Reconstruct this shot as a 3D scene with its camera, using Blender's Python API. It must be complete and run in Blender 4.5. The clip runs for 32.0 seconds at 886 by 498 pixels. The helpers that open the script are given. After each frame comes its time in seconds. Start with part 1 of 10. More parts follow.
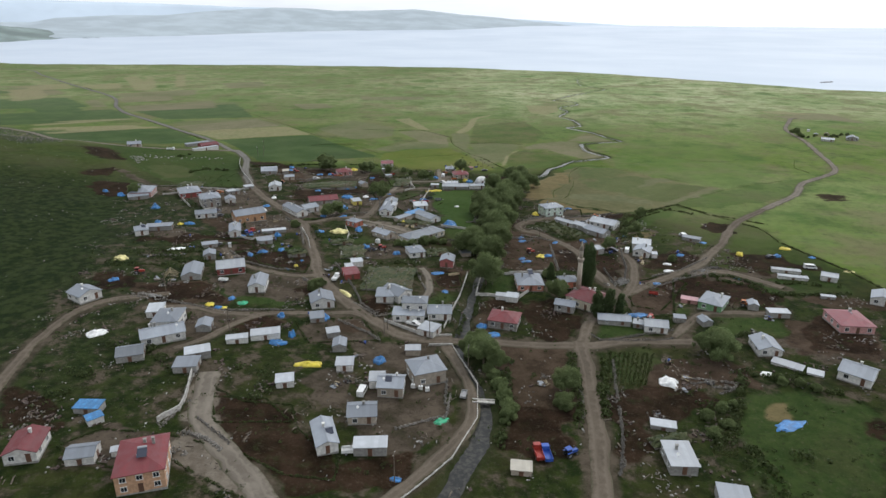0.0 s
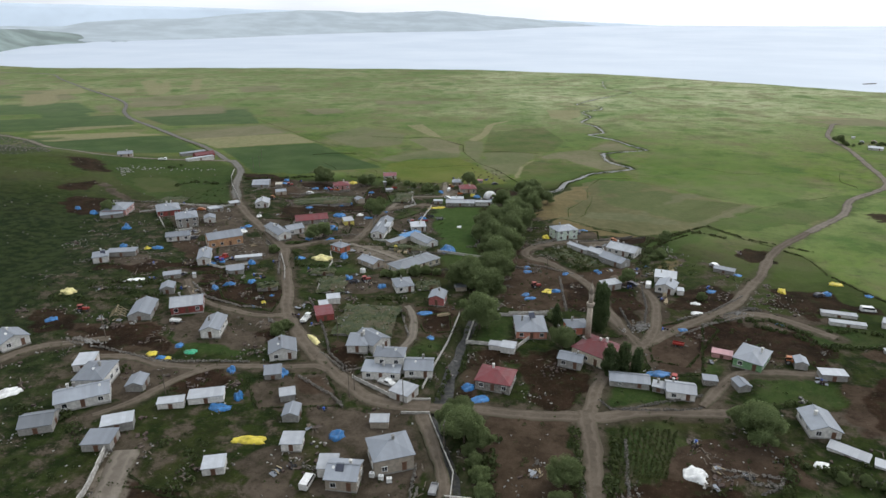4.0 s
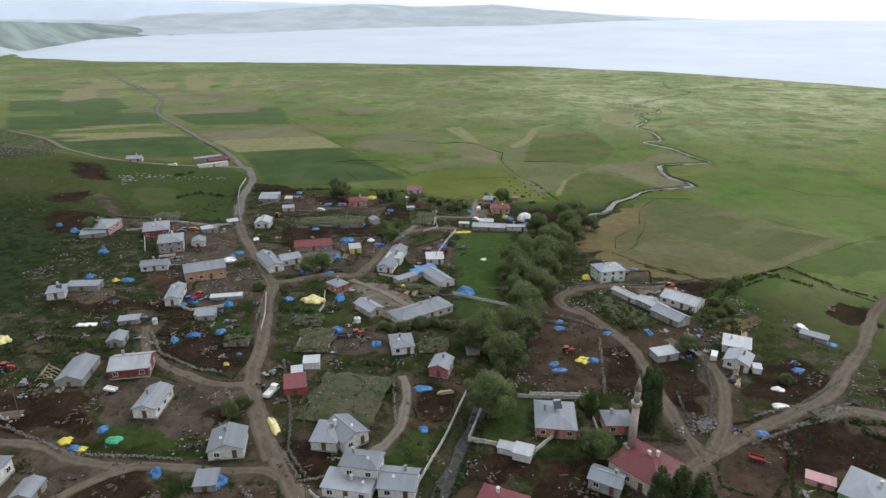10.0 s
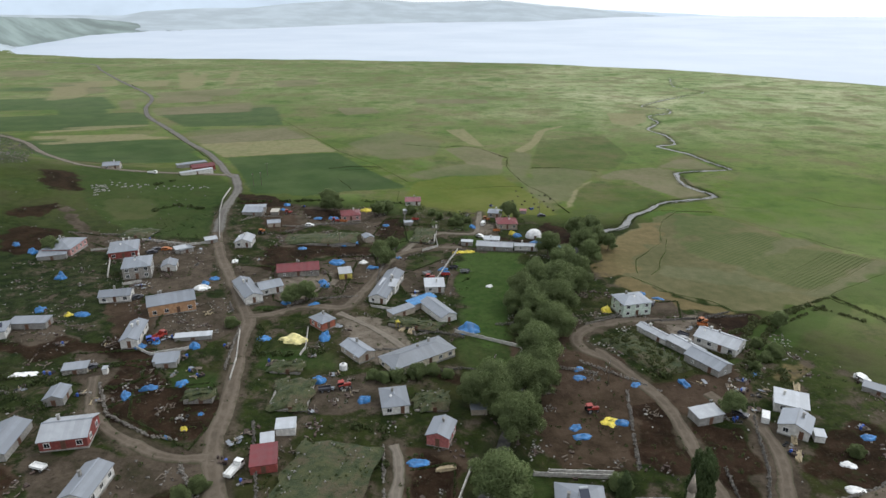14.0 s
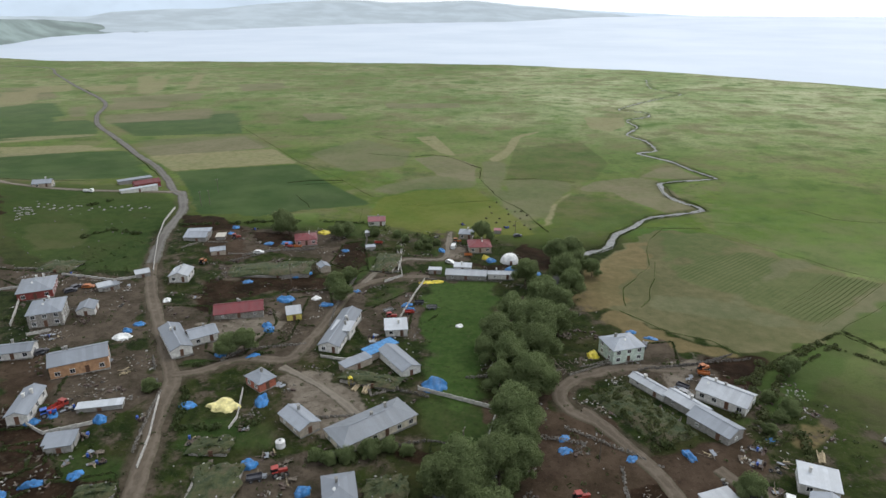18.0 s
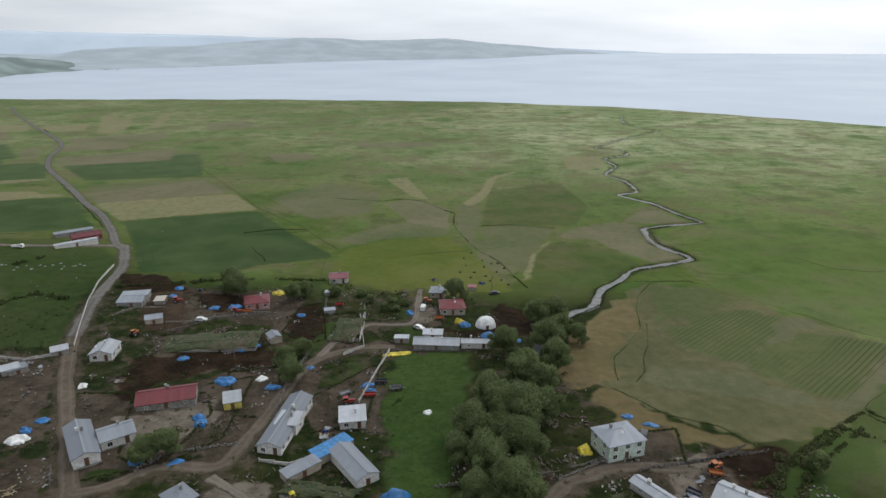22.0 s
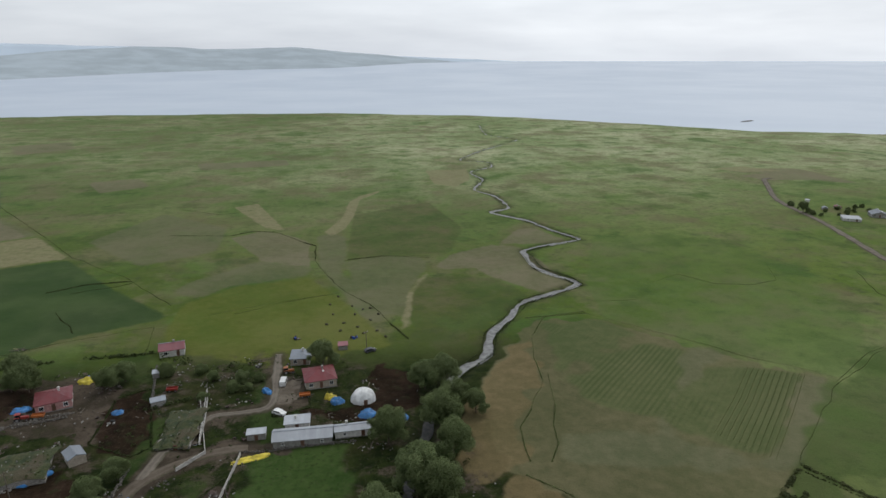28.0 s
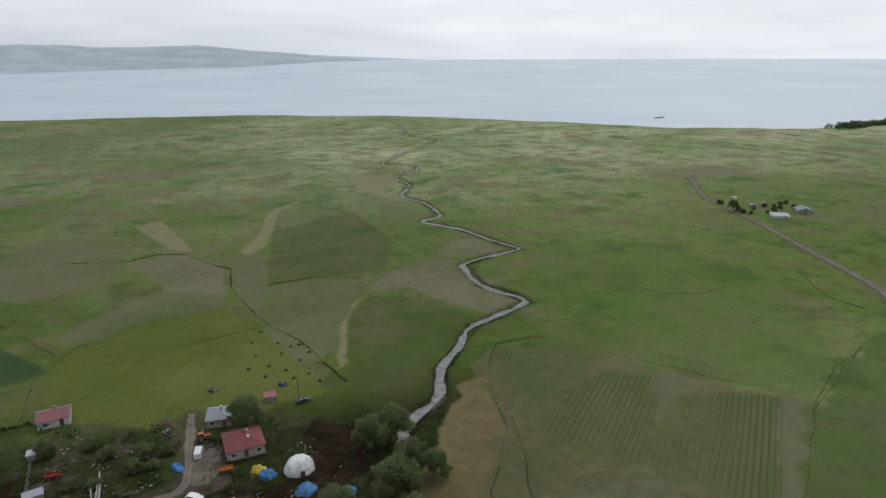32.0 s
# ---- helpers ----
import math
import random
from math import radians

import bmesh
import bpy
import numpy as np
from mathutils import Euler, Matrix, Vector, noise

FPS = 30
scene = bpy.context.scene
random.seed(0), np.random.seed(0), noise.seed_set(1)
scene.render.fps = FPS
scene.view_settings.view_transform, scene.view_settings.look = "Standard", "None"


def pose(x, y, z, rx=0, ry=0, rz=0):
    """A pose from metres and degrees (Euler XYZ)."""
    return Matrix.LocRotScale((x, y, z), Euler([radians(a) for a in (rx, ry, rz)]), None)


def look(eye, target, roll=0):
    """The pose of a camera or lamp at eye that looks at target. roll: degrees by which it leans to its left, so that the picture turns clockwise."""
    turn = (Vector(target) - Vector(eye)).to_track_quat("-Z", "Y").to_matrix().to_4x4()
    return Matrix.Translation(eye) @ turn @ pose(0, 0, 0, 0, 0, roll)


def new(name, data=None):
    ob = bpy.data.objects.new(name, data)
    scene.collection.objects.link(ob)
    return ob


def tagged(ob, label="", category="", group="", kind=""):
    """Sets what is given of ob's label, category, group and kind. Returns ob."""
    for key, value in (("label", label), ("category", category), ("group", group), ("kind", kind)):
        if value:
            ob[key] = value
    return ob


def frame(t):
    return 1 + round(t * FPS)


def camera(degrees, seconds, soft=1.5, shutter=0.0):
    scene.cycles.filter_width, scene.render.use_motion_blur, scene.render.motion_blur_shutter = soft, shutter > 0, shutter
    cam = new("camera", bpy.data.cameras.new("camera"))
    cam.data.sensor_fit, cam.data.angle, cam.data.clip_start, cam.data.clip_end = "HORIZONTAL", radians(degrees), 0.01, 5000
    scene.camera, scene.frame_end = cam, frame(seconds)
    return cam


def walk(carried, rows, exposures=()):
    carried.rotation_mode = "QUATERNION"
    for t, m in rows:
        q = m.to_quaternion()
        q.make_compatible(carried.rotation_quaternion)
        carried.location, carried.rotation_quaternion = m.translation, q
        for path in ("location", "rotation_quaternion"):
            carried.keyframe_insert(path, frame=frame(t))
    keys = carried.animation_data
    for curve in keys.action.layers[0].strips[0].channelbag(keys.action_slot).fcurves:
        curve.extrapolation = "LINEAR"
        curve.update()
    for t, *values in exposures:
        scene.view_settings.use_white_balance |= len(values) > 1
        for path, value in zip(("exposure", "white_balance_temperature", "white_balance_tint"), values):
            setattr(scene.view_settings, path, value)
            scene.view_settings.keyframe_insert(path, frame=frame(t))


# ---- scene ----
cam = camera(70.69, 32.0)
# seconds, x, y, z, heading to the right, tilt down, lean to the left
PATH = [
    (0, 0.00, 0.00, 103.17, 0.00, 20.18, 0.45),
    (0.5, 1.38, 4.51, 103.06, 0.06, 20.16, 0.37),
    (1, 2.81, 8.99, 102.98, 0.11, 20.14, 0.29),
    (1.5, 4.34, 13.44, 102.92, 0.12, 20.13, 0.25),
    (2, 5.95, 18.05, 102.85, 0.07, 20.12, 0.22),
    (2.5, 7.59, 22.79, 102.78, -0.86, 20.07, 0.20),
    (3, 9.26, 27.54, 102.71, -1.46, 20.08, 0.15),
    (3.5, 10.95, 32.21, 102.64, -1.86, 20.07, 0.09),
    (5.5, 18.20, 50.85, 102.69, -4.86, 20.10, -0.14),
    (6, 19.62, 55.55, 102.73, -5.15, 20.10, -0.16),
    (6.5, 20.97, 60.24, 102.76, -5.46, 20.13, -0.15),
    (7, 22.16, 64.83, 102.82, -5.84, 20.13, -0.12),
    (7.5, 23.07, 69.25, 102.89, -6.11, 20.17, -0.11),
    (8, 23.56, 73.41, 102.97, -6.27, 20.23, -0.10),
    (8.5, 23.62, 77.25, 103.03, -6.50, 20.30, -0.08),
    (9, 23.30, 80.85, 103.06, -6.76, 20.39, -0.04),
    (9.5, 22.72, 84.29, 103.09, -7.06, 20.49, 0.00),
    (10, 22.02, 87.61, 103.11, -7.30, 20.57, 0.05),
    (10.5, 21.29, 90.94, 103.09, -7.46, 20.67, 0.09),
    (11, 20.58, 94.41, 103.07, -7.56, 20.72, 0.12),
    (11.5, 19.88, 98.11, 103.07, -7.58, 20.76, 0.12),
    (12, 19.31, 102.02, 103.07, -7.53, 20.78, 0.12),
    (12.5, 18.89, 106.17, 103.07, -7.51, 20.82, 0.10),
    (13, 18.62, 110.48, 103.05, -7.49, 20.86, 0.11),
    (13.5, 18.39, 114.82, 103.04, -7.45, 20.88, 0.12),
    (14, 18.14, 119.18, 103.03, -7.42, 20.91, 0.13),
    (14.5, 17.93, 123.52, 103.02, -7.41, 20.95, 0.15),
    (16.5, 17.88, 140.60, 102.90, -5.80, 20.96, 0.11),
    (17, 18.29, 144.27, 102.94, -5.49, 20.95, 0.10),
    (17.5, 18.73, 147.98, 103.01, -5.31, 20.96, 0.09),
    (18, 19.10, 151.77, 103.09, -5.24, 20.87, 0.06),
    (18.5, 19.43, 155.58, 103.15, -5.17, 20.55, 0.06),
    (19, 19.70, 159.39, 103.21, -5.11, 20.14, 0.05),
    (19.5, 19.88, 163.20, 103.29, -5.05, 19.74, 0.05),
    (20, 19.98, 166.98, 103.38, -5.00, 19.36, 0.04),
    (20.5, 20.03, 170.76, 103.45, -4.94, 18.96, 0.03),
    (21, 20.15, 174.55, 103.53, -4.90, 18.57, 0.05),
    (21.5, 20.27, 178.40, 103.61, -4.21, 18.19, 0.04),
    (22, 20.39, 182.28, 103.70, -3.12, 17.82, 0.02),
    (22.5, 20.47, 186.13, 103.80, -2.58, 17.43, -0.00),
    (23, 20.53, 189.91, 103.89, -1.63, 17.06, -0.03),
    (23.5, 20.56, 193.62, 103.95, -0.19, 16.92, -0.02),
    (24, 20.54, 197.34, 104.01, 1.06, 16.93, 0.00),
    (24.5, 20.52, 201.07, 104.06, 2.06, 16.94, 0.01),
    (25, 20.51, 204.77, 104.11, 3.16, 16.98, 0.00),
    (25.5, 20.50, 208.47, 104.18, 4.32, 16.98, -0.03),
    (27.5, 20.27, 223.21, 104.52, 8.63, 17.09, -0.13),
    (28, 20.19, 227.03, 104.63, 9.76, 17.11, -0.14),
    (28.5, 20.09, 230.88, 104.74, 10.61, 17.13, -0.15),
    (29, 19.98, 234.80, 104.82, 11.44, 17.16, -0.15),
    (29.5, 19.82, 238.80, 104.89, 12.54, 17.19, -0.18),
    (30, 19.64, 242.81, 104.92, 13.80, 17.22, -0.20),
    (30.5, 19.44, 246.79, 104.92, 14.99, 17.25, -0.23),
    (31, 19.29, 250.72, 104.91, 15.98, 17.26, -0.24),
    (31.5, 19.21, 254.64, 104.87, 16.84, 17.27, -0.24),
    (32, 19.18, 258.57, 104.83, 17.47, 17.27, -0.23),
]
walk(cam, [(t, pose(x, y, z, 90 - tilt, 0, -heading) @ pose(0, 0, 0, 0, 0, lean)) for t, x, y, z, heading, tilt, lean in PATH],
     exposures=[(0, 0.07, 6450, 9), (8, 0.09, 6450, 9), (14, 0.16, 6450, 9), (18, 0.14, 6450, 9), (20.5, -0.13, 6450, 9), (23, -0.26, 6450, 9), (26, -0.3, 6450, 9), (28, -0.45, 6450, 9), (32, -0.48, 6450, 9)])
# ==== end of path ====

# ---- light ----
world = bpy.data.worlds.new("world")
scene.world = world
world.use_nodes = True
wn, wl = world.node_tree.nodes, world.node_tree.links
wn.clear()
w_out = wn.new("ShaderNodeOutputWorld")
w_bg = wn.new("ShaderNodeBackground")
w_sky = wn.new("ShaderNodeTexSky")
w_sky.sky_type, w_sky.sun_disc = "NISHITA", False
w_sky.sun_elevation, w_sky.sun_rotation = radians(48), radians(48)
w_sky.air_density, w_sky.dust_density = 1.2, 3.0
w_gain = wn.new("ShaderNodeMix")
w_gain.data_type, w_gain.blend_type = "RGBA", "MULTIPLY"
w_gain.inputs[0].default_value = 1.0
w_gain.inputs[7].default_value = (0.1, 0.1, 0.1, 1)
wl.new(w_sky.outputs[0], w_gain.inputs[6])
# a broken layer of high cloud over the whole sky
w_tc = wn.new("ShaderNodeTexCoord")
w_map = wn.new("ShaderNodeMapping")
w_map.inputs[3].default_value = (1.0, 1.0, 7.0)
w_noise = wn.new("ShaderNodeTexNoise")
w_noise.inputs["Scale"].default_value, w_noise.inputs["Detail"].default_value, w_noise.inputs["Roughness"].default_value = 2.2, 6, 0.55
w_cols = wn.new("ShaderNodeValToRGB")
w_cols.color_ramp.elements[0].position, w_cols.color_ramp.elements[0].color = 0.35, (0.85, 0.9, 0.98, 1)
w_cols.color_ramp.elements[1].position, w_cols.color_ramp.elements[1].color = 0.65, (1.08, 1.13, 1.2, 1)
w_mix = wn.new("ShaderNodeMix")
w_mix.data_type = "RGBA"
w_mix.inputs[0].default_value = 0.9
wl.new(w_tc.outputs["Generated"], w_map.inputs[0])
wl.new(w_map.outputs[0], w_noise.inputs["Vector"])
wl.new(w_noise.outputs[0], w_cols.inputs[0])
wl.new(w_gain.outputs[2], w_mix.inputs[6])
wl.new(w_cols.outputs[0], w_mix.inputs[7])
# the cloud is brighter towards the sun
w_dot = wn.new("ShaderNodeVectorMath")
w_dot.operation = "DOT_PRODUCT"
w_dot.inputs[1].default_value = (0.5, 0.45, 0.74)
wl.new(w_tc.outputs["Generated"], w_dot.inputs[0])
w_glow = wn.new("ShaderNodeMapRange")
for k, v in enumerate((-0.3, 0.95, 0.68, 1.4)):
    w_glow.inputs[1 + k].default_value = v
wl.new(w_dot.outputs["Value"], w_glow.inputs[0])
wl.new(w_mix.outputs[2], w_bg.inputs[0])
wl.new(w_glow.outputs[0], w_bg.inputs[1])
wl.new(w_bg.outputs[0], w_out.inputs[0])

sun = new("sun", bpy.data.lights.new("sun", "SUN"))
sun.data.energy, sun.data.angle, sun.data.color = 0.8, radians(12), (1.0, 0.95, 0.87)
sun.matrix_world = look((0, 0, 0), (-math.sin(radians(48)) * 0.67, -math.cos(radians(48)) * 0.67, -0.74))

# ---- materials ----
def rgb(c):
    return (c[0], c[1], c[2], 1)


def mat_new(name, rough=0.8, metal=0.0):
    m = bpy.data.materials.new(name)
    m.use_nodes = True
    b = m.node_tree.nodes["Principled BSDF"]
    b.inputs["Roughness"].default_value, b.inputs["Metallic"].default_value = rough, metal
    return m, m.node_tree.nodes, m.node_tree.links, b


def mixer(n, l, fac, a, b, mode="MIX"):
    x = n.new("ShaderNodeMix")
    x.data_type, x.blend_type = "RGBA", mode
    for value, slot in ((fac, 0), (a, 6), (b, 7)):
        if isinstance(value, (int, float)):
            x.inputs[slot].default_value = value
        elif isinstance(value, tuple):
            x.inputs[slot].default_value = rgb(value)
        else:
            l.new(value, x.inputs[slot])
    return x.outputs[2]


def noise_node(n, l, scale, detail=4.0, rough=0.55, vec=None, coord="Object"):
    t = n.new("ShaderNodeTexNoise")
    t.inputs["Scale"].default_value, t.inputs["Detail"].default_value, t.inputs["Roughness"].default_value = scale, detail, rough
    if vec is None:
        vec = n.new("ShaderNodeTexCoord").outputs[coord]
    l.new(vec, t.inputs["Vector"])
    return t.outputs[0]


def ramp(n, l, value, lo, hi, a=0.0, b=1.0):
    r = n.new("ShaderNodeMapRange")
    r.interpolation_type = "SMOOTHSTEP"
    for k, v in enumerate((lo, hi, a, b)):
        r.inputs[1 + k].default_value = v
    l.new(value, r.inputs[0])
    return r.outputs[0]


def calc(n, l, op, a, b):
    m = n.new("ShaderNodeMath")
    m.operation = op
    for k, v in enumerate((a, b)):
        if isinstance(v, (int, float)):
            m.inputs[k].default_value = v
        else:
            l.new(v, m.inputs[k])
    return m.outputs[0]


def bump(n, l, b, height, strength, dist):
    u = n.new("ShaderNodeBump")
    u.inputs["Strength"].default_value, u.inputs["Distance"].default_value = strength, dist
    l.new(height, u.inputs["Height"])
    l.new(u.outputs[0], b.inputs["Normal"])


def plain(name, c, rough=0.8, metal=0.0, vary=0.25, scale=1.5, fine=12.0, bumpy=0.25, dist=0.02, rand=0.12):
    """A worn surface: two scales of stains, fine relief, and a little change from object to object."""
    m, n, l, b = mat_new(name, rough, metal)
    big, small = noise_node(n, l, scale), noise_node(n, l, fine, 3)
    col = mixer(n, l, ramp(n, l, big, 0.35, 0.7), tuple(v * (1 - vary) for v in c), tuple(min(v * (1 + vary * 0.5), 0.9) for v in c))
    col = mixer(n, l, calc(n, l, "MULTIPLY", ramp(n, l, small, 0.5, 0.75), vary), col, tuple(v * 0.55 for v in c))
    r = n.new("ShaderNodeObjectInfo").outputs["Random"]
    g = ramp(n, l, r, 0, 1, 1 - rand, 1 + rand)
    gg = n.new("ShaderNodeCombineColor")
    for k in range(3):
        l.new(g, gg.inputs[k])
    col = mixer(n, l, 1.0, col, gg.outputs[0], "MULTIPLY")
    l.new(col, b.inputs["Base Color"])
    bump(n, l, b, small, bumpy, dist)
    return m


def sheet_metal(name, c, rough=0.45, metal=0.35, rust=0.25):
    """Corrugated roofing: ribs, sheet to sheet differences, streaks of rust and dirt."""
    m, n, l, b = mat_new(name, rough, metal)
    tc = n.new("ShaderNodeTexCoord").outputs["Object"]
    sep = n.new("ShaderNodeSeparateXYZ")
    l.new(tc, sep.inputs[0])
    sheet = n.new("ShaderNodeTexWhiteNoise")
    sheet.noise_dimensions = "1D"
    l.new(calc(n, l, "FLOOR", calc(n, l, "DIVIDE", sep.outputs[0], 0.95), 0), sheet.inputs["W"])
    big, small = noise_node(n, l, 0.5, vec=tc), noise_node(n, l, 5, vec=tc)
    col = mixer(n, l, ramp(n, l, big, 0.3, 0.7), tuple(v * 0.82 for v in c), tuple(v * 1.03 for v in c))
    col = mixer(n, l, calc(n, l, "MULTIPLY", sheet.outputs[0], 0.6), col, tuple(v * 0.7 for v in c))
    col = mixer(n, l, calc(n, l, "MULTIPLY", ramp(n, l, small, 0.58, 0.78), rust), col, (0.16, 0.085, 0.05))
    r = n.new("ShaderNodeObjectInfo").outputs["Random"]
    g = ramp(n, l, r, 0, 1, 0.85, 1.12)
    gg = n.new("ShaderNodeCombineColor")
    for k in range(3):
        l.new(g, gg.inputs[k])
    col = mixer(n, l, 1.0, col, gg.outputs[0], "MULTIPLY")
    l.new(col, b.inputs["Base Color"])
    l.new(ramp(n, l, big, 0.3, 0.7, rough - 0.08, rough + 0.2), b.inputs["Roughness"])
    rib = calc(n, l, "SINE", calc(n, l, "MULTIPLY", sep.outputs[0], 26.0), 0)
    bump(n, l, b, calc(n, l, "ADD", rib, calc(n, l, "MULTIPLY", small, 2)), 0.35, 0.02)
    return m


ROOF = {
    "red": sheet_metal("red_roof_metal", (0.155, 0.03, 0.034), 0.55, 0.05, 0.3),
    "salmon": sheet_metal("salmon_roof_metal", (0.25, 0.095, 0.105), 0.6, 0.05, 0.3),
    "pink": sheet_metal("pink_roof_metal", (0.42, 0.24, 0.25), 0.6, 0.05),
    "grey": sheet_metal("grey_zinc_roof", (0.215, 0.235, 0.263), 0.52, 0.25),
    "dark": sheet_metal("dark_zinc_roof", (0.185, 0.2, 0.218), 0.5, 0.25),
    "pale": sheet_metal("pale_zinc_roof", (0.275, 0.298, 0.33), 0.52, 0.2),
    "white": sheet_metal("white_zinc_roof", (0.41, 0.43, 0.455), 0.55, 0.1, 0.2),
    "tarp": plain("blue_roof_tarpaulin", (0.035, 0.19, 0.42), 0.45, vary=0.35, scale=0.8, fine=5, bumpy=0.7, dist=0.1),
    "beige": sheet_metal("beige_slab_roof", (0.42, 0.39, 0.33), 0.85, 0.0),
}
WALL = {
    "white": plain("white_plaster", (0.6, 0.585, 0.55), 0.9, vary=0.22),
    "peach": plain("peach_plaster", (0.55, 0.33, 0.2), 0.9),
    "beige": plain("beige_plaster", (0.36, 0.31, 0.25), 0.9, vary=0.2),
    "cream": plain("cream_plaster", (0.6, 0.54, 0.42), 0.9),
    "grey": plain("grey_render", (0.27, 0.26, 0.24), 0.92, vary=0.22),
    "stone": plain("rubble_masonry", (0.3, 0.28, 0.25), 0.95, vary=0.5, scale=3, bumpy=0.6, dist=0.06),
    "redwall": plain("red_paint", (0.24, 0.055, 0.045), 0.85),
    "orange": plain("orange_plaster", (0.42, 0.24, 0.13), 0.88),
    "orangewall": plain("orange_red_plaster", (0.4, 0.125, 0.075), 0.88),
    "pinkred": plain("pinkish_red_plaster", (0.4, 0.13, 0.12), 0.88),
    "pinkwall": plain("pink_plaster", (0.5, 0.27, 0.25), 0.88),
    "brickpink": plain("salmon_plaster", (0.46, 0.2, 0.14), 0.88),
    "green": plain("green_plaster", (0.17, 0.32, 0.16), 0.88),
    "palegreen": plain("pale_green_plaster", (0.5, 0.58, 0.5), 0.88),
    "yellowwall": plain("yellow_paint", (0.6, 0.5, 0.12), 0.85),
}
CLOTH = {
    "blue": plain("blue_tarpaulin", (0.025, 0.155, 0.38), 0.45, vary=0.35, scale=0.8, fine=5, bumpy=0.7, dist=0.1),
    "yellow": plain("yellow_tarpaulin", (0.62, 0.5, 0.04), 0.5, vary=0.3, scale=0.8, fine=5, bumpy=0.7, dist=0.1),
    "paleyellow": plain("faded_yellow_tarpaulin", (0.62, 0.55, 0.24), 0.6, vary=0.3, scale=0.8, fine=5, bumpy=0.7, dist=0.1),
    "green": plain("green_tarpaulin", (0.03, 0.3, 0.15), 0.5, vary=0.3, scale=0.8, fine=5, bumpy=0.7, dist=0.1),
    "white": plain("white_sheeting", (0.76, 0.76, 0.74), 0.6, vary=0.25, scale=0.8, fine=5, bumpy=0.7, dist=0.1),
}
PAINT = {
    "white": plain("white_car_paint", (0.72, 0.72, 0.7), 0.35, vary=0.15),
    "blue": plain("blue_car_paint", (0.03, 0.09, 0.38), 0.4, vary=0.2),
    "red": plain("red_car_paint", (0.3, 0.035, 0.025), 0.4, vary=0.2),
    "orange": plain("orange_car_paint", (0.38, 0.12, 0.03), 0.45, vary=0.3),
    "grey": plain("grey_car_paint", (0.28, 0.28, 0.28), 0.4, vary=0.2),
    "dark": plain("dark_car_paint", (0.05, 0.05, 0.06), 0.4, vary=0.2),
}
GLASS = mat_new("dark_window_glass", 0.08)[0]
GLASS.node_tree.nodes["Principled BSDF"].inputs["Base Color"].default_value = (0.015, 0.018, 0.022, 1)
FRAME = plain("white_window_frame", (0.7, 0.7, 0.68), 0.6, vary=0.1)
DOOR = plain("brown_door_paint", (0.12, 0.06, 0.035), 0.7)
STEEL = plain("dull_steel", (0.25, 0.25, 0.26), 0.5, 0.5)
RUBBER = plain("black_rubber", (0.02, 0.02, 0.02), 0.9, vary=0.2)
TIMBER = plain("weathered_timber", (0.13, 0.105, 0.08), 0.9, vary=0.4)
PALE_WOOD = plain("debarked_wood", (0.36, 0.29, 0.18), 0.85, vary=0.3)
CONCRETE = plain("pale_concrete", (0.5, 0.48, 0.44), 0.9, vary=0.35)
RUBBLE = plain("field_stone", (0.17, 0.155, 0.135), 0.95, vary=0.5, scale=2.5, bumpy=0.5, dist=0.05, rand=0.3)
RUST = plain("rusty_dark_metal", (0.07, 0.045, 0.035), 0.8, vary=0.5)
SCRAP = plain("pale_litter", (0.27, 0.26, 0.24), 0.8, vary=0.4)
PANEL = mat_new("solar_panel_glass", 0.15)[0]
PANEL.node_tree.nodes["Principled BSDF"].inputs["Base Color"].default_value = (0.025, 0.03, 0.05, 1)
BARK = plain("grey_brown_bark", (0.13, 0.1, 0.075), 0.95, vary=0.4, scale=4, bumpy=0.6)


def leaf_material(name, a, b_col):
    m, n, l, b = mat_new(name, 0.7)
    geo = n.new("ShaderNodeNewGeometry")
    col = mixer(n, l, geo.outputs["Random Per Island"], a, b_col)
    col = mixer(n, l, ramp(n, l, noise_node(n, l, 0.35), 0.35, 0.65), tuple(v * 0.8 for v in a), col)
    r = n.new("ShaderNodeObjectInfo").outputs["Random"]
    col = mixer(n, l, calc(n, l, "MULTIPLY", r, 0.35), col, (0.075, 0.09, 0.035))
    l.new(col, b.inputs["Base Color"])
    b.inputs["Specular IOR Level"].default_value = 0.2
    thin = n.new("ShaderNodeBsdfTranslucent")
    l.new(col, thin.inputs[0])
    both = n.new("ShaderNodeMixShader")
    both.inputs[0].default_value = 0.42
    l.new(b.outputs[0], both.inputs[1])
    l.new(thin.outputs[0], both.inputs[2])
    l.new(both.outputs[0], n["Material Output"].inputs[0])
    return m


LEAF = leaf_material("willow_leaves", (0.165, 0.215, 0.085), (0.255, 0.3, 0.14))
LEAF_DARK = leaf_material("poplar_leaves", (0.065, 0.1, 0.038), (0.12, 0.16, 0.07))
TURF_HERB = leaf_material("turf_herbs", (0.06, 0.08, 0.025), (0.12, 0.125, 0.05))
DRY_SHRUB = leaf_material("dry_shrubs", (0.07, 0.088, 0.03), (0.13, 0.135, 0.06))
DITCH_GRASS = leaf_material("ditch_grass", (0.17, 0.205, 0.075), (0.25, 0.275, 0.12))
REED = leaf_material("bank_herbs", (0.045, 0.065, 0.02), (0.085, 0.105, 0.036))

# ---- ground ----
def sm(a, b, v):
    v = np.clip((np.asarray(v, float) - a) / (b - a), 0, 1)
    return v * v * (3 - 2 * v)


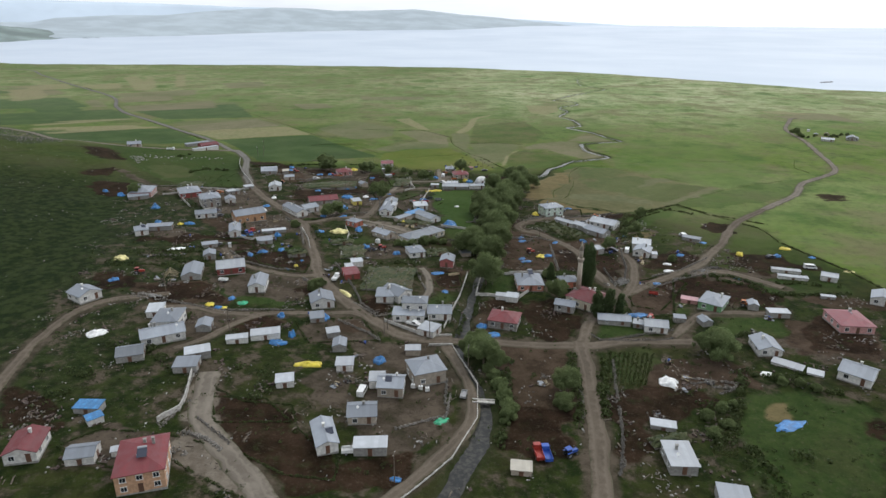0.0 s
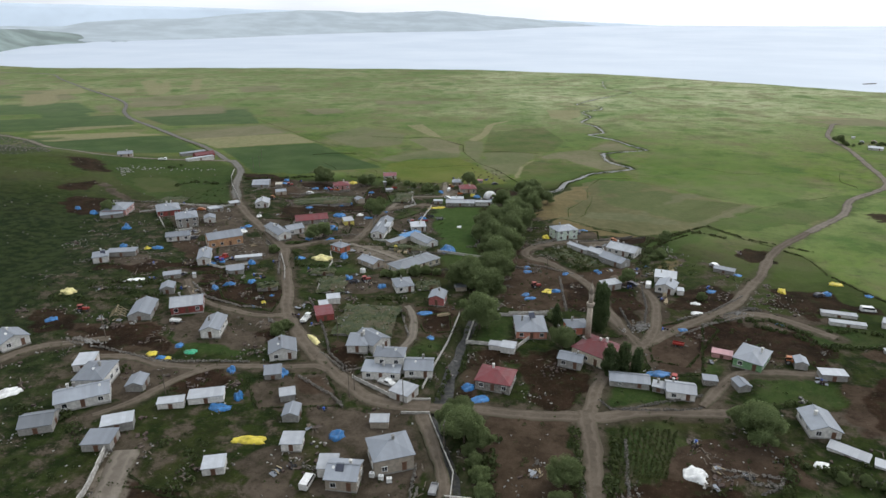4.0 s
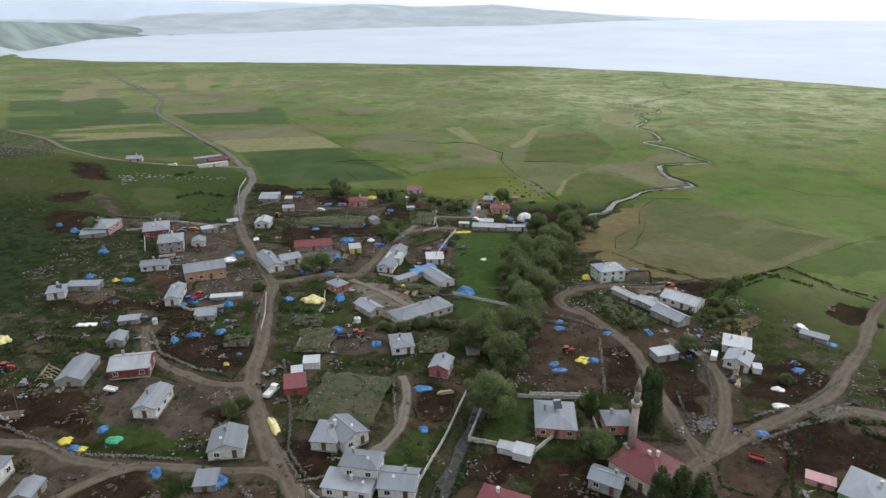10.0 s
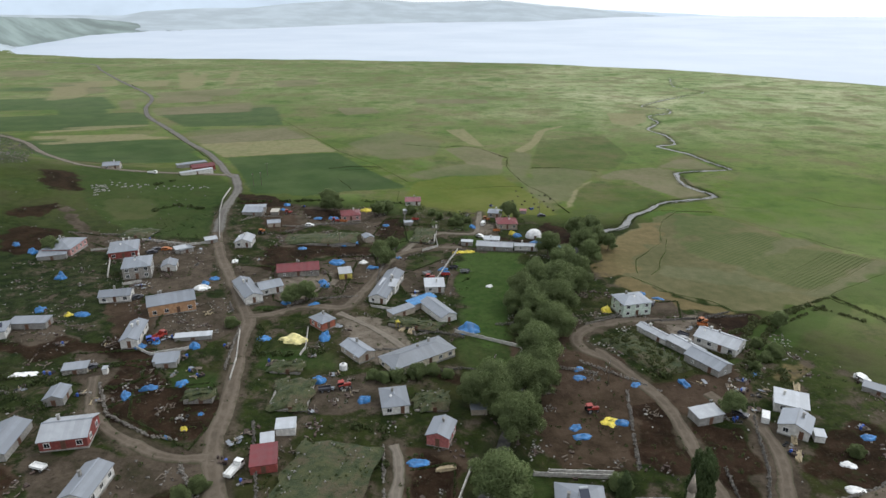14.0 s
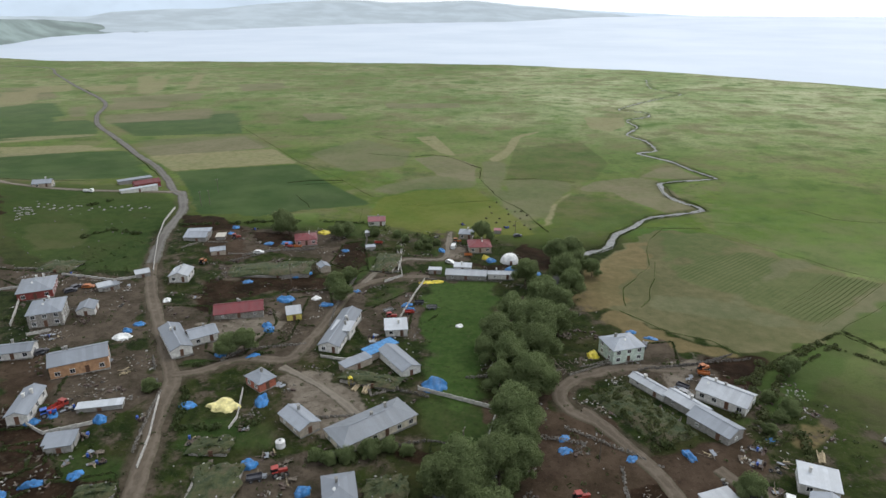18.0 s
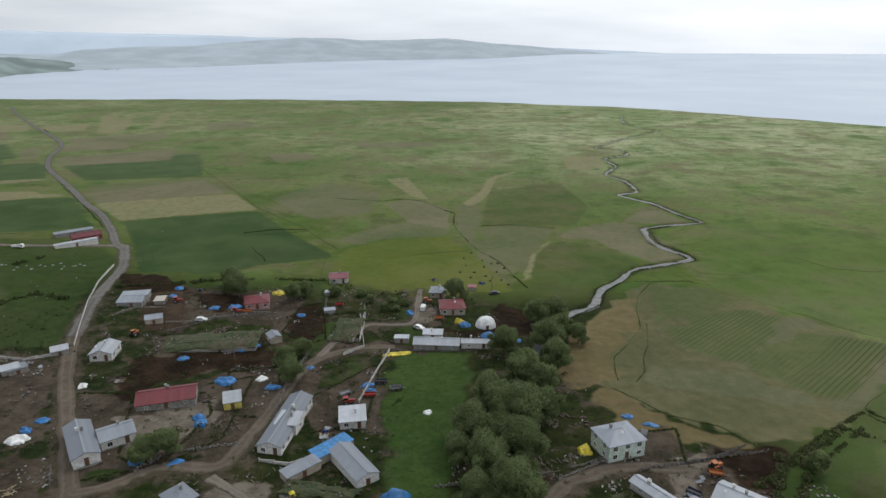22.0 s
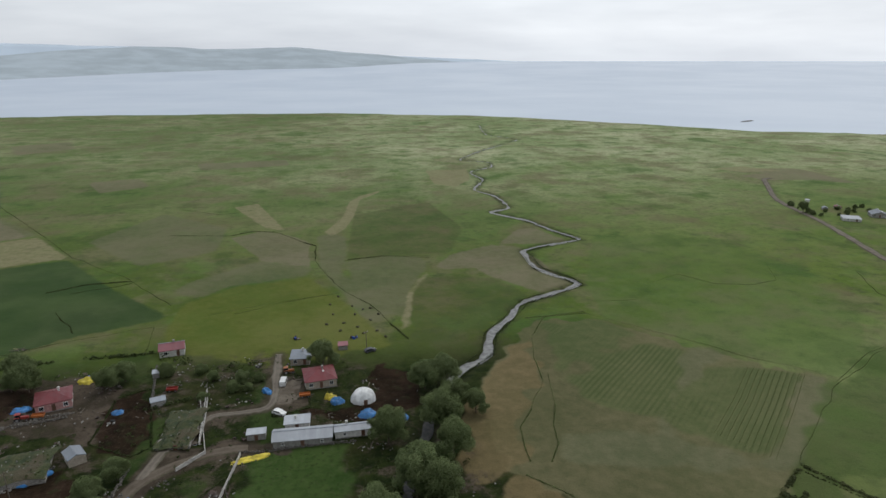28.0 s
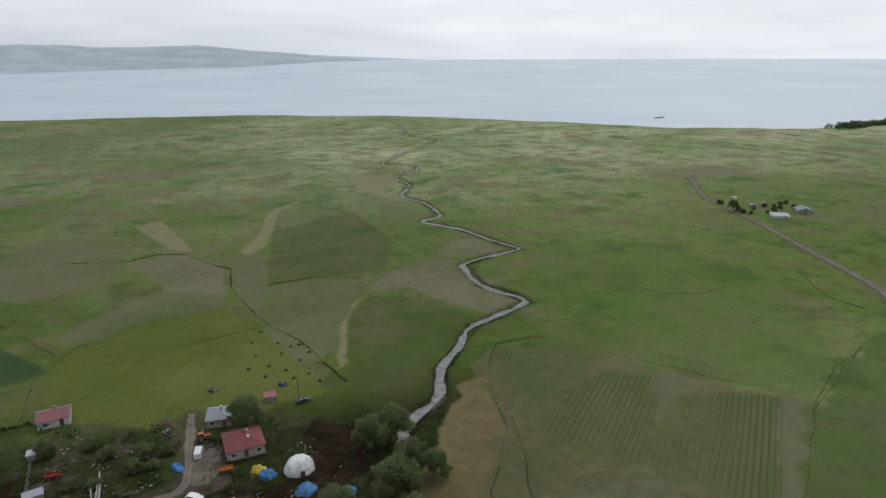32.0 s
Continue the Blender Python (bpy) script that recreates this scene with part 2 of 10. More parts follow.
def height(x, y):
    """The lie of the land: a village on a fan that falls to the lake plain, with a hill to the west."""
    x, y = np.asarray(x, float), np.asarray(y, float)
    z = 4.0 * (1 - sm(230, 420, y)) + 2.0 * (1 - sm(400, 520, y)) + 1.0 * (1 - sm(480, 750, y))
    z = z + 2.0 * sm(60, 130, x) * (1 - sm(150, 290, y))
    z = z + 5.0 * (1 - sm(-160, 20, x)) * (1 - sm(470, 900, y))
    z = z + (0.13 * np.maximum(-x - 165, 0)) * (1 - sm(410, 540, y))
    hummock = np.sin(x / 7.3 + 1.7 * np.sin(y / 9.1)) + np.sin(y / 6.1 + 1.3 * np.sin(x / 11.3))
    return z + 0.14 * hummock * (1 - sm(440, 480, y))


def ground_z(x, y):
    return float(height(x, y))


ZONE = {}


def zone(kind, outline):
    ZONE.setdefault(kind, []).append(outline)


# what covers the ground, as outlines on the plan
zone("brown", [(32.8, 311), (40, 310.2), (36.2, 292.4), (38.9, 282.8), (31.4, 273.3), (28.6, 286.6)])
zone("brown", [(38.7, 280.5), (49.2, 271), (57.3, 262.5), (27, 259.7)])
zone("brown", [(22.9, 268.9), (56.1, 274.9), (54.5, 241), (48.1, 235.5), (25.1, 239.6)])
zone("brown", [(73.2, 227.6), (93.1, 229.3), (122, 223.6), (114.1, 206.3), (101.7, 203.2), (87.6, 213.3), (79, 195.6), (68.2, 196.7)])
zone("brown", [(17.4, 174.7), (39.4, 173.2), (31.4, 122.7), (16.2, 140.9)])
zone("brown", [(51.7, 276.9), (65.9, 275.6), (85.4, 288.6), (77.7, 262.3), (59.7, 259.8)])
zone("brown", [(-36.1, 188.1), (-27.1, 189.5), (-22.6, 180.5), (-31.1, 179.3)])
zone("brown", [(62.5, 164.9), (87.6, 164.2), (81.1, 149.3), (57.8, 149.6)])
zone("brown", [(-6.7, 235.5), (6.3, 237.6), (8.4, 218.1), (-3.1, 216.4)])
zone("brown", [(-129.6, 305.7), (-108.1, 298.4), (-86.6, 266.4), (-93.7, 261)])
zone("brown", [(-121.7, 419), (-100.1, 419.4), (-83.8, 385.7), (-98.6, 381.9)])
zone("brown", [(115.8, 193.6), (143.9, 181), (129.4, 159.4), (107.4, 170)])
zone("brown", [(-117.1, 212.3), (-87.4, 215.7), (-74.2, 197.6), (-91.5, 192.3), (-106.7, 199.8)])
zone("brown", [(16, 298.7), (31.9, 282.2), (28.5, 265.2), (20.9, 272.3)])
zone("pale", [(-40.7, 301.6), (-31.2, 303.1), (-15.7, 292), (-13.2, 280.7), (-21.6, 269.5), (-33.5, 289.4)])
zone("pale", [(-19.3, 190.6), (-8, 180.4), (-0.8, 185.3), (-14.6, 193.3)])
zone("pale", [(-4.2, 421.5), (5.1, 418.8), (5.2, 400.3), (-1.4, 398.3)])
zone("pale", [(-63.9, 121.7), (-55.3, 127.7), (-47.4, 119.7), (-36, 104.1), (-42.4, 103.7), (-56.3, 112.4)])
zone("pale", [(-67.5, 141.4), (-64.8, 152.9), (-58.1, 142.2), (-53.9, 125.6), (-60.5, 125.2)])
zone("pale", [(71.4, 314.9), (74, 301.6), (67.1, 303.7)])
zone("soil", [(-61, 141.9), (-46.7, 141.7), (-29.6, 122.8), (-23.7, 119.1), (-23.7, 111.5), (-35.2, 112.7), (-47.4, 119.7), (-56.1, 129.9)])
zone("soil", [(-37.7, 112.6), (-21.1, 119.2), (-5.5, 121.9), (-10, 110.3), (-31.1, 105.6)])
zone("soil", [(17, 140.9), (32.7, 141.2), (30.7, 122.7), (20.9, 119.5), (14.6, 122.5)])
zone("soil", [(46.8, 149.4), (57.8, 149.6), (49.6, 122.9), (42.5, 116.9), (43.7, 131.6)])
zone("soil", [(128.6, 258), (151.3, 258.5), (146, 243.8), (120.6, 239.9)])
zone("soil", [(105.8, 133.9), (113.2, 134.8), (106, 123.8)])
zone("soil", [(-134.9, 221.2), (-117.1, 219.8), (-111.1, 207), (-120.4, 201.3)])
zone("soil", [(-115.8, 140.6), (-104.5, 141.3), (-90.9, 125.3), (-105, 124.4)])
zone("soil", [(-32.4, 204.4), (-19.6, 206.4), (-17.1, 197.3), (-22.9, 193.2), (-30.1, 199.9)])
zone("soil", [(-70.2, 184.8), (-55.3, 190.3), (-51.9, 181.7), (-59.8, 174.9), (-66.1, 177.6)])
zone("soil", [(-80.2, 247.1), (-62.3, 254.9), (-54.1, 244), (-54.6, 227.8), (-74.7, 236.4)])
zone("soil", [(-53.8, 211.4), (-49.5, 223.9), (-46.5, 212.6), (-49.2, 208.1)])
zone("soil", [(8.7, 203), (15.6, 205), (12.3, 194.7), (9.5, 184.7), (7.8, 178.9), (12.5, 179.5), (15.8, 183.7)])
zone("soil", [(25.5, 204.9), (35.3, 205.9), (37.7, 200.6), (25.5, 198.3)])
zone("soil", [(63.5, 250.8), (76.2, 253.9), (72.4, 230.4), (70.1, 227.4), (64.1, 235.6)])
zone("soil", [(92.6, 251.8), (111.3, 257.4), (111.9, 246.6), (93.6, 235.2), (85.1, 237.6)])
zone("soil", [(128.8, 255.5), (138.5, 252.9), (127.8, 232.4), (123.5, 244.4)])
zone("soil", [(93.6, 226.6), (122, 223.6), (114.1, 206.3), (105.3, 205.6), (89.8, 215.9)])
zone("soil", [(128.2, 300.8), (143.5, 308.2), (147.4, 295), (132.9, 288.3)])
zone("soil", [(-1.7, 234.7), (6.9, 234.2), (6.4, 223.4), (1.3, 219.9)])
zone("soil", [(-113, 211.4), (-88, 214.1), (-77, 199.6), (-99.3, 198.4)])
zone("soil", [(49.5, 261.2), (60.2, 262.7), (59, 249.5), (58, 238.2), (47.4, 236.7)])
zone("soil", [(63.7, 255.1), (74.7, 256.6), (73.2, 238.1), (70.9, 226.5), (65.4, 237.1)])
zone("soil", [(-92.3, 250.9), (-78.7, 253.7), (-57, 243.5), (-55, 230.2), (-72.7, 232.7)])
zone("soil", [(-137.8, 261), (-106.1, 269.1), (-100.6, 278.4), (-96.9, 263.5), (-131, 253.2)])
zone("soil", [(-5.5, 229.3), (6.1, 233.2), (7.6, 219.8), (-1, 218.5)])
zone("soil", [(87.4, 253.2), (104.8, 250.7), (105.4, 242), (88.4, 236), (84.4, 241.5)])
zone("soil", [(-89.8, 347.5), (-75.2, 353), (-76, 335.5), (-83.4, 336.4)])
zone("soil", [(85.1, 313), (97.7, 317.5), (92.4, 303.4), (88.3, 300.2)])
zone("soil", [(-100, 268.9), (-84.4, 263.4), (-75, 250.4), (-84.1, 249)])
zone("soil", [(4.8, 272.7), (10, 275.5), (10.6, 267.2), (7, 264.9)])
zone("soil", [(90.7, 325.2), (101, 326.3), (97.4, 315.8), (90, 313.5)])
zone("soil", [(-91.9, 359.8), (-63.5, 362.9), (-68.8, 349.2), (-81.2, 341.9)])
zone("soil", [(-81.7, 365.7), (-52, 374), (-44.4, 366.1), (-51.4, 351.8), (-74.2, 359.9)])
zone("soil", [(-96.2, 419.5), (-76.5, 420.1), (-69.4, 401.9), (-85.9, 401.5)])
zone("soil", [(-49.6, 411.3), (-40.9, 416.3), (-32.7, 382.9), (-36.9, 379.3), (-49.4, 386.4)])
zone("soil", [(3.5, 396.1), (22.6, 397.4), (41.2, 409.6), (41.5, 392.2), (33.4, 384.8), (15.1, 389.6)])
zone("soil", [(29.6, 425.4), (41.7, 414.4), (44.3, 400.4), (26.5, 397.1)])
zone("soil", [(-140.6, 440.7), (-116.1, 434.9), (-98.2, 419.4), (-126.1, 416.6)])
zone("dirt", [(-65.1, 124.9), (-47.4, 119.7), (-37, 105.3), (-41.6, 105.1), (-56.7, 113.3), (-65.1, 118.6)])
zone("dirt", [(-23.3, 134.4), (-3.1, 135.4), (2.6, 130.9), (-8.1, 121.8), (-18.7, 121.3)])
zone("dirt", [(-88.5, 220.2), (-60.3, 225.2), (-52.4, 211.6), (-57.5, 202.8), (-77, 202.1)])
zone("dirt", [(-48.9, 186.1), (-27.8, 191.4), (-19.6, 175.4), (-41.7, 172.2)])
zone("dirt", [(-99.5, 191), (-76.7, 190.1), (-58.5, 190.9), (-71.5, 173.1), (-83.1, 171.3)])
zone("dirt", [(-100.5, 290.1), (-80, 299.8), (-69.5, 283.7), (-77.6, 267.7), (-86.9, 270.9)])
zone("dirt", [(-94.6, 336.7), (-58.2, 341.2), (-52.6, 331), (-55, 304), (-64.5, 302.4), (-72.3, 297.9)])
zone("dirt", [(-58.5, 353.6), (-35.5, 363.4), (-36.6, 321.5), (-40.2, 300.1), (-47.1, 305.4)])
zone("dirt", [(-40.2, 300.1), (-19.3, 294.3), (-17.9, 276.5), (-22.2, 271.5), (-36.4, 289)])
zone("dirt", [(-29.9, 339.4), (-10.2, 367.7), (-9, 329.8), (-22.6, 323.8)])
zone("dirt", [(50.2, 314.4), (73, 315), (77.1, 301.9), (67.1, 303.7)])
zone("dirt", [(73.9, 321.8), (96.8, 323.7), (92.7, 306.2), (79.7, 300.7), (70.8, 312.6)])
zone("dirt", [(62.9, 329.8), (75.9, 333), (73.9, 318.4), (61, 315.5)])
zone("dirt", [(59, 270), (76.5, 281.9), (74.3, 267.7), (59.2, 260.7)])
zone("dirt", [(-160.8, 358.6), (-114, 356.6), (-88.8, 312.3), (-115, 300.7)])
zone("dirt", [(71, 224.7), (92.6, 232.2), (80.3, 195.7), (66.4, 194.6), (66, 209.2)])
zone("dirt", [(77.1, 257.8), (87.8, 258.9), (77.8, 228), (71.7, 227.5)])
zone("dirt", [(107.2, 242.8), (129.4, 235.6), (123.2, 223.7), (102.2, 230.1)])
zone("dirt", [(49.1, 217.1), (69.7, 219.3), (65.5, 206.9), (51.1, 193)])
zone("dirt", [(-19.9, 192.6), (-14.6, 193.3), (0.8, 183.7), (-8.2, 178.9)])
zone("dirt", [(-110.6, 424.2), (-53.8, 426), (-41, 394.3), (-51.2, 386.4), (-78.6, 397.5), (-88.7, 382)])
zone("dirt", [(-2, 394.2), (-4.6, 421.5), (6.1, 418.8), (9.1, 398)])
zone("dirt", [(-37.4, 349.2), (-33.5, 379.3), (-16.9, 382.9), (4.5, 382.5), (5, 374.7), (-15.5, 375.1), (-29.3, 363.1), (-28.7, 339.4)])
zone("dirt", [(-95.3, 382), (-85.5, 385.7), (-74.1, 365.8), (-83.1, 359.8)])
zone("dirt", [(-56.8, 354.5), (-42.5, 360.1), (-37.2, 344.2), (-37.7, 330.5), (-45.4, 330.5)])
zone("dirt", [(102.4, 177.6), (141.2, 177.1), (131.6, 162.7), (112.1, 162.9)])
zone("dirt", [(62.5, 164.9), (87.6, 164.2), (81.1, 149.3), (58.7, 152.5)])
zone("dirt", [(-81.8, 125.9), (-65.1, 124.9), (-72.4, 112.4), (-88.6, 119.1)])
zone("dirt", [(-42.5, 238.6), (-35, 245.1), (-33.7, 230.8)])
zone("dirt", [(-36.7, 262.5), (-17.5, 266.2), (-13.8, 249), (-32.8, 245.6)])
zone("dirt", [(-181.2, 356.6), (-140.3, 361.2), (-143.7, 340.4)])
zone("dirt", [(-114.3, 294), (-80.5, 301.8), (-76.2, 283.9), (-92.8, 271.9)])
zone("dirt", [(-138.4, 270.8), (-130.4, 281.1), (-107.1, 265), (-126.6, 261.2)])
zone("dirt", [(-97.6, 256.3), (-83.8, 262.7), (-72.6, 251.9), (-82.5, 238.4)])
zone("sward", [(-5.9, 368.3), (19.8, 377.2), (15.4, 314.3), (15.1, 282.9), (2.1, 297.1), (-7, 343)])
zone("lush", [(-29.1, 353.9), (-10.9, 373.2), (-17, 356)])
zone("lush", [(82.7, 149.2), (106.7, 145.2), (114.8, 137.2), (94.9, 107), (69.2, 107.7), (71.6, 127.2)])
zone("lush", [(-56.8, 270.9), (-35.8, 278.7), (-30.7, 268.2), (-41.4, 264.6), (-54, 262.8)])
zone("lush", [(13.8, 230.2), (26.8, 231.7), (26.9, 212.2), (15.3, 208.5)])
zone("lush", [(-0.6, 294), (19.3, 288.2), (16.9, 271.9), (4.8, 272.7)])
zone("lush", [(-81.5, 206.6), (-59.9, 207.6), (-55.1, 198.3), (-67.4, 196.3)])
zone("lush", [(52.3, 171.6), (66.4, 171.8), (61.9, 152.5), (48.2, 155.3)])
zone("lush", [(-252.5, 460.2), (-168.3, 475.4), (-149, 454.4), (-136.3, 405.3), (-116.5, 366.2), (-150, 359.8), (-183.8, 383), (-202.4, 397.2)])
zone("lush", [(-8.9, 418), (4.9, 415.5), (9.4, 374.1), (-6.8, 372.6)])
zone("lush", [(-33, 293.7), (-24.7, 300), (-18.6, 280.2), (-26, 273.2)])
zone("lush", [(-47, 391.6), (-29.5, 401.8), (-22.8, 377.1), (-38.9, 368.4)])
zone("lush", [(-58.7, 442.9), (-47.6, 443.3), (-42.1, 421.2), (-52.3, 420.9)])
zone("tan", [(80.3, 136.6), (89.7, 141.2), (94.4, 139.9), (93.1, 135.0), (87.0, 135.4)])
zone("tan", [(96.4, 292), (104.7, 289.2), (96.3, 279.5), (90.5, 281.1)])
zone("fallow", [(-261.5, 604.3), (-198.1, 663.8), (-160, 615.3), (-227.6, 570.9)])
zone("fallow", [(-471.3, 912), (-378, 979.9), (-352.3, 902.6), (-436.3, 863.3)])
zone("fallow", [(-392.4, 771.6), (-306, 842.9), (-272.3, 760.6), (-352.2, 714.5)])
zone("fallow", [(408.5, 770.7), (460.4, 763.5), (459.3, 684.9), (422.8, 717.2)])
zone("fallow", [(-689.9, 996.5), (-646.3, 1043.3), (-534.5, 901.1), (-566.6, 852.9)])
zone("fallow", [(-921.2, 1170.7), (-843, 1201.5), (-761.8, 1079.1), (-802.5, 1028.8)])
zone("fallow", [(-526.3, 796.2), (-490.3, 828.1), (-456.7, 785.9), (-488.1, 748.8)])
zone("fallow", [(-471.3, 830.2), (-458.3, 841.2), (-407.9, 769.9), (-417.4, 756.6)])
zone("fallow", [(-441.3, 857.8), (-381.6, 889.3), (-357.1, 842.3), (-407.6, 809)])
zone("fallow", [(-374, 1077.4), (-317.5, 1114.8), (-284.7, 1042.4), (-333.1, 997.1)])
zone("fallow", [(-191.9, 805.9), (-154.5, 820.5), (-134.8, 778.4), (-166.6, 754.3)])
zone("fallow", [(-121.2, 899.2), (-32.5, 909.7), (-24.9, 873.4), (-108.5, 858.2)])
zone("heath", [(-194.8, 401), (-175.1, 415.2), (-157.7, 392.5), (-174.4, 380.2)])
zone("straw", [(-353.8, 582.9), (-277.5, 605), (-270.8, 596.3), (-344.1, 571)])
zone("straw", [(-394.8, 633.5), (-329.4, 664.1), (-325.7, 658.5), (-388.6, 625.9)])
zone("straw", [(-389.1, 588), (-300.7, 614.5), (-292, 602.1), (-375.9, 574)])
zone("straw", [(-665.7, 1015.4), (-669.2, 1041.2), (-545.6, 880.5), (-539.9, 855.7)])
zone("straw", [(-644.3, 1026), (-619.6, 1054.8), (-588.6, 1006), (-608.6, 980)])
zone("straw", [(-572.2, 1032.7), (-536.6, 1062.5), (-508.7, 1013.5), (-543.5, 994)])
zone("straw", [(-641.1, 999.3), (-598.5, 1024.7), (-563.8, 973.8), (-601.6, 957.3)])
zone("straw", [(-574.7, 1020), (-526.7, 1039.3), (-495.7, 987.2), (-534, 970.4)])
zone("straw", [(-642.1, 953.2), (-635.4, 966.6), (-540.3, 852.5), (-526.7, 819.4)])
zone("straw", [(-844.1, 1231.6), (-793.3, 1236.9), (-819.6, 1304.4), (-741.3, 1169.5)])
zone("straw", [(-586.9, 1176.4), (-573.3, 1200.5), (-442.7, 978.1), (-460, 954.5)])
zone("dark", [(-440.9, 690.6), (-379.8, 733.5), (-331.6, 670), (-396.8, 636.1)])
zone("dark", [(-624.6, 816), (-511, 864.9), (-427.6, 763.7), (-547.9, 724.7)])
zone("dark", [(-721.4, 931.7), (-653.8, 960.3), (-611, 913.9), (-678.7, 880.6)])
zone("dark", [(-511.2, 681.1), (-387.4, 742.7), (-322.9, 648.3), (-441.7, 598.5)])
zone("dark", [(-383.8, 567.2), (-276.1, 585.1), (-220.8, 518.3), (-278.9, 473.2)])
zone("dark", [(-339.5, 565.2), (-266.5, 590), (-196.9, 515.1), (-266.1, 476.5)])
zone("dark", [(-281.1, 783.7), (-262.2, 802.6), (-235.5, 738.2), (-257.6, 735.8)])
zone("dark", [(-491.1, 752.6), (-451, 773.6), (-416.1, 733.3), (-448.7, 700.2)])
zone("tilled", [(52.7, 168.8), (63.2, 169.5), (59.6, 156.7), (49.9, 156.1)])
zone("straw", [(-54.0, 685.6), (-38.0, 696.6), (-12.4, 613.6), (-26.5, 624.6)])
zone("fallow", [(-43.7, 601.0), (-25.7, 616.6), (-7.9, 601.5), (3.6, 584.4), (2.7, 561.6), (5.3, 537.0), (0.4, 541.3), (-20.8, 552.5)])
zone("wan", [(-56.2, 507.6), (-53.1, 518.7), (-25.3, 550.2), (-20.8, 552.5), (5.2, 539.1), (4.1, 526.9), (-32.6, 514.7), (-41.3, 501.1)])
zone("wan", [(-121.5, 598.1), (-96.6, 668.1), (-49.0, 624.1), (-48.0, 573.4), (-80.6, 548.0)])
zone("gold", [(-48.3, 462.1), (-47.6, 492.5), (-26.9, 514.8), (4.2, 523.9), (16.3, 498.6), (26.6, 471.2), (33.2, 453.5), (36.9, 437.3), (-2.4, 426.1), (-41.9, 444.0)])
zone("wan", [(6.6, 600.6), (15.8, 603.7), (23.2, 595.7), (23.4, 560.2), (19.6, 528.3), (26.1, 508.7), (33.1, 478.5), (37.7, 461.1), (27.7, 464.1), (20.9, 497.2), (14.5, 515.6), (9.7, 538.8), (8.3, 564.7)])
zone("straw", [(11.1, 608.5), (23.3, 646.4), (28.6, 692.5), (37.5, 713.7), (55.6, 732.3), (51.1, 719.3), (36.7, 698.9), (31.2, 651.2), (23.9, 613.1), (16.3, 597.8)])
zone("wan", [(22.9, 547.2), (39.7, 553.4), (64.5, 547.7), (64.4, 530.4), (55.7, 510.1), (49.3, 491.6), (46.3, 463.4), (32.6, 473.1), (26.1, 508.7)])
zone("straw", [(55.2, 506.7), (61.2, 519.6), (66.4, 523.4), (58.1, 509.3), (51.5, 490.9), (48.3, 468.1), (42.3, 450.3), (40.8, 450.8), (46.1, 474.4), (49.1, 491.7)])
zone("heath", [(57.2, 511.1), (72.0, 514.0), (93.8, 505.8), (104.0, 481.0), (92.4, 468.6), (80.5, 452.9), (66.6, 433.0), (44.8, 440.2), (46.6, 468.6), (51.8, 494.1)])
zone("fallow", [(66.3, 525.8), (87.7, 523.4), (92.4, 510.1), (109.7, 482.6), (128.8, 493.3), (125.9, 510.1), (124.5, 529.5), (121.0, 554.9), (105.8, 562.8), (79.1, 547.9)])
zone("fallow", [(110.7, 563.4), (130.0, 592.9), (141.8, 595.8), (153.2, 561.5), (132.5, 560.0)])
zone("straw", [(104.1, 816.9), (147.0, 818.7), (137.2, 765.2), (118.5, 734.7), (103.0, 751.1)])
zone("straw", [(380.8, 778.0), (417.2, 784.0), (439.1, 753.1), (397.2, 756.4)])
zone("fallow", [(383.7, 741.8), (448.0, 740.5), (435.5, 707.6), (391.3, 715.8)])
zone("heath", [(30.5, 651.4), (87.0, 683.2), (97.6, 602.9), (80.0, 552.4), (23.1, 551.4)])
zone("meadow", [(170.1, 568.0), (220.1, 565.1), (246.8, 532.8), (241.0, 458.9), (219.2, 415.0), (180.2, 387.1), (151.5, 416.3), (125.1, 449.7), (135.5, 492.8)])
zone("mown", [(57.8, 396.2), (83.0, 433.9), (96.0, 451.6), (121.5, 447.0), (144.8, 416.1), (162.0, 398.0), (178.4, 385.2), (161.7, 374.7), (146.6, 358.8), (128.6, 342.4), (110.3, 330.3), (95.6, 326.6), (88.2, 334.6), (75.9, 340.1), (64.2, 351.1), (59.4, 356.9)])
zone("tan", [(56.2, 392.6), (72.1, 416.3), (87.2, 436.7), (85.7, 419.3), (81.8, 401.6), (70.6, 385.4), (68.0, 378.6), (67.2, 365.4), (61.1, 357.3), (53.3, 354.5), (46.0, 352.2), (51.0, 373.0)])
zone("tan", [(56.1, 349.0), (62.8, 354.4), (75.2, 338.2), (91.6, 329.6), (94.5, 324.6), (70.8, 326.0), (61.9, 332.0)])
zone("wan", [(138.1, 408.2), (149.6, 416.8), (134.9, 400.6), (115.3, 377.4), (105.8, 367.1), (103.7, 367.7), (117.0, 382.7)])
zone("deep", [(177.3, 384.3), (203.1, 400.1), (264.1, 424.5), (220.7, 371.3), (154.1, 336.5), (133.5, 343.1), (152.2, 363.5)])
zone("dark", [(-439.9, 694.3), (-369.9, 730.4), (-329.9, 664.6), (-387.7, 629.7)])
zone("dark", [(-337.1, 567.1), (-261.8, 594.0), (-220.5, 548.8), (-220.8, 516.9), (-245.0, 480.2), (-265.3, 480.1)])
zone("straw", [(-359.4, 562.8), (-276.8, 603.9), (-270.6, 597.6), (-350.2, 552.0)])
zone("straw", [(-400.5, 610.1), (-330.5, 661.5), (-325.1, 653.3), (-392.6, 601.0)])
zone("straw", [(-235.0, 575.6), (-153.2, 612.4), (-119.6, 565.2), (-191.6, 531.4)])
zone("wan", [(-276.2, 636.4), (-198.7, 670.0), (-154.8, 616.9), (-233.6, 577.8)])
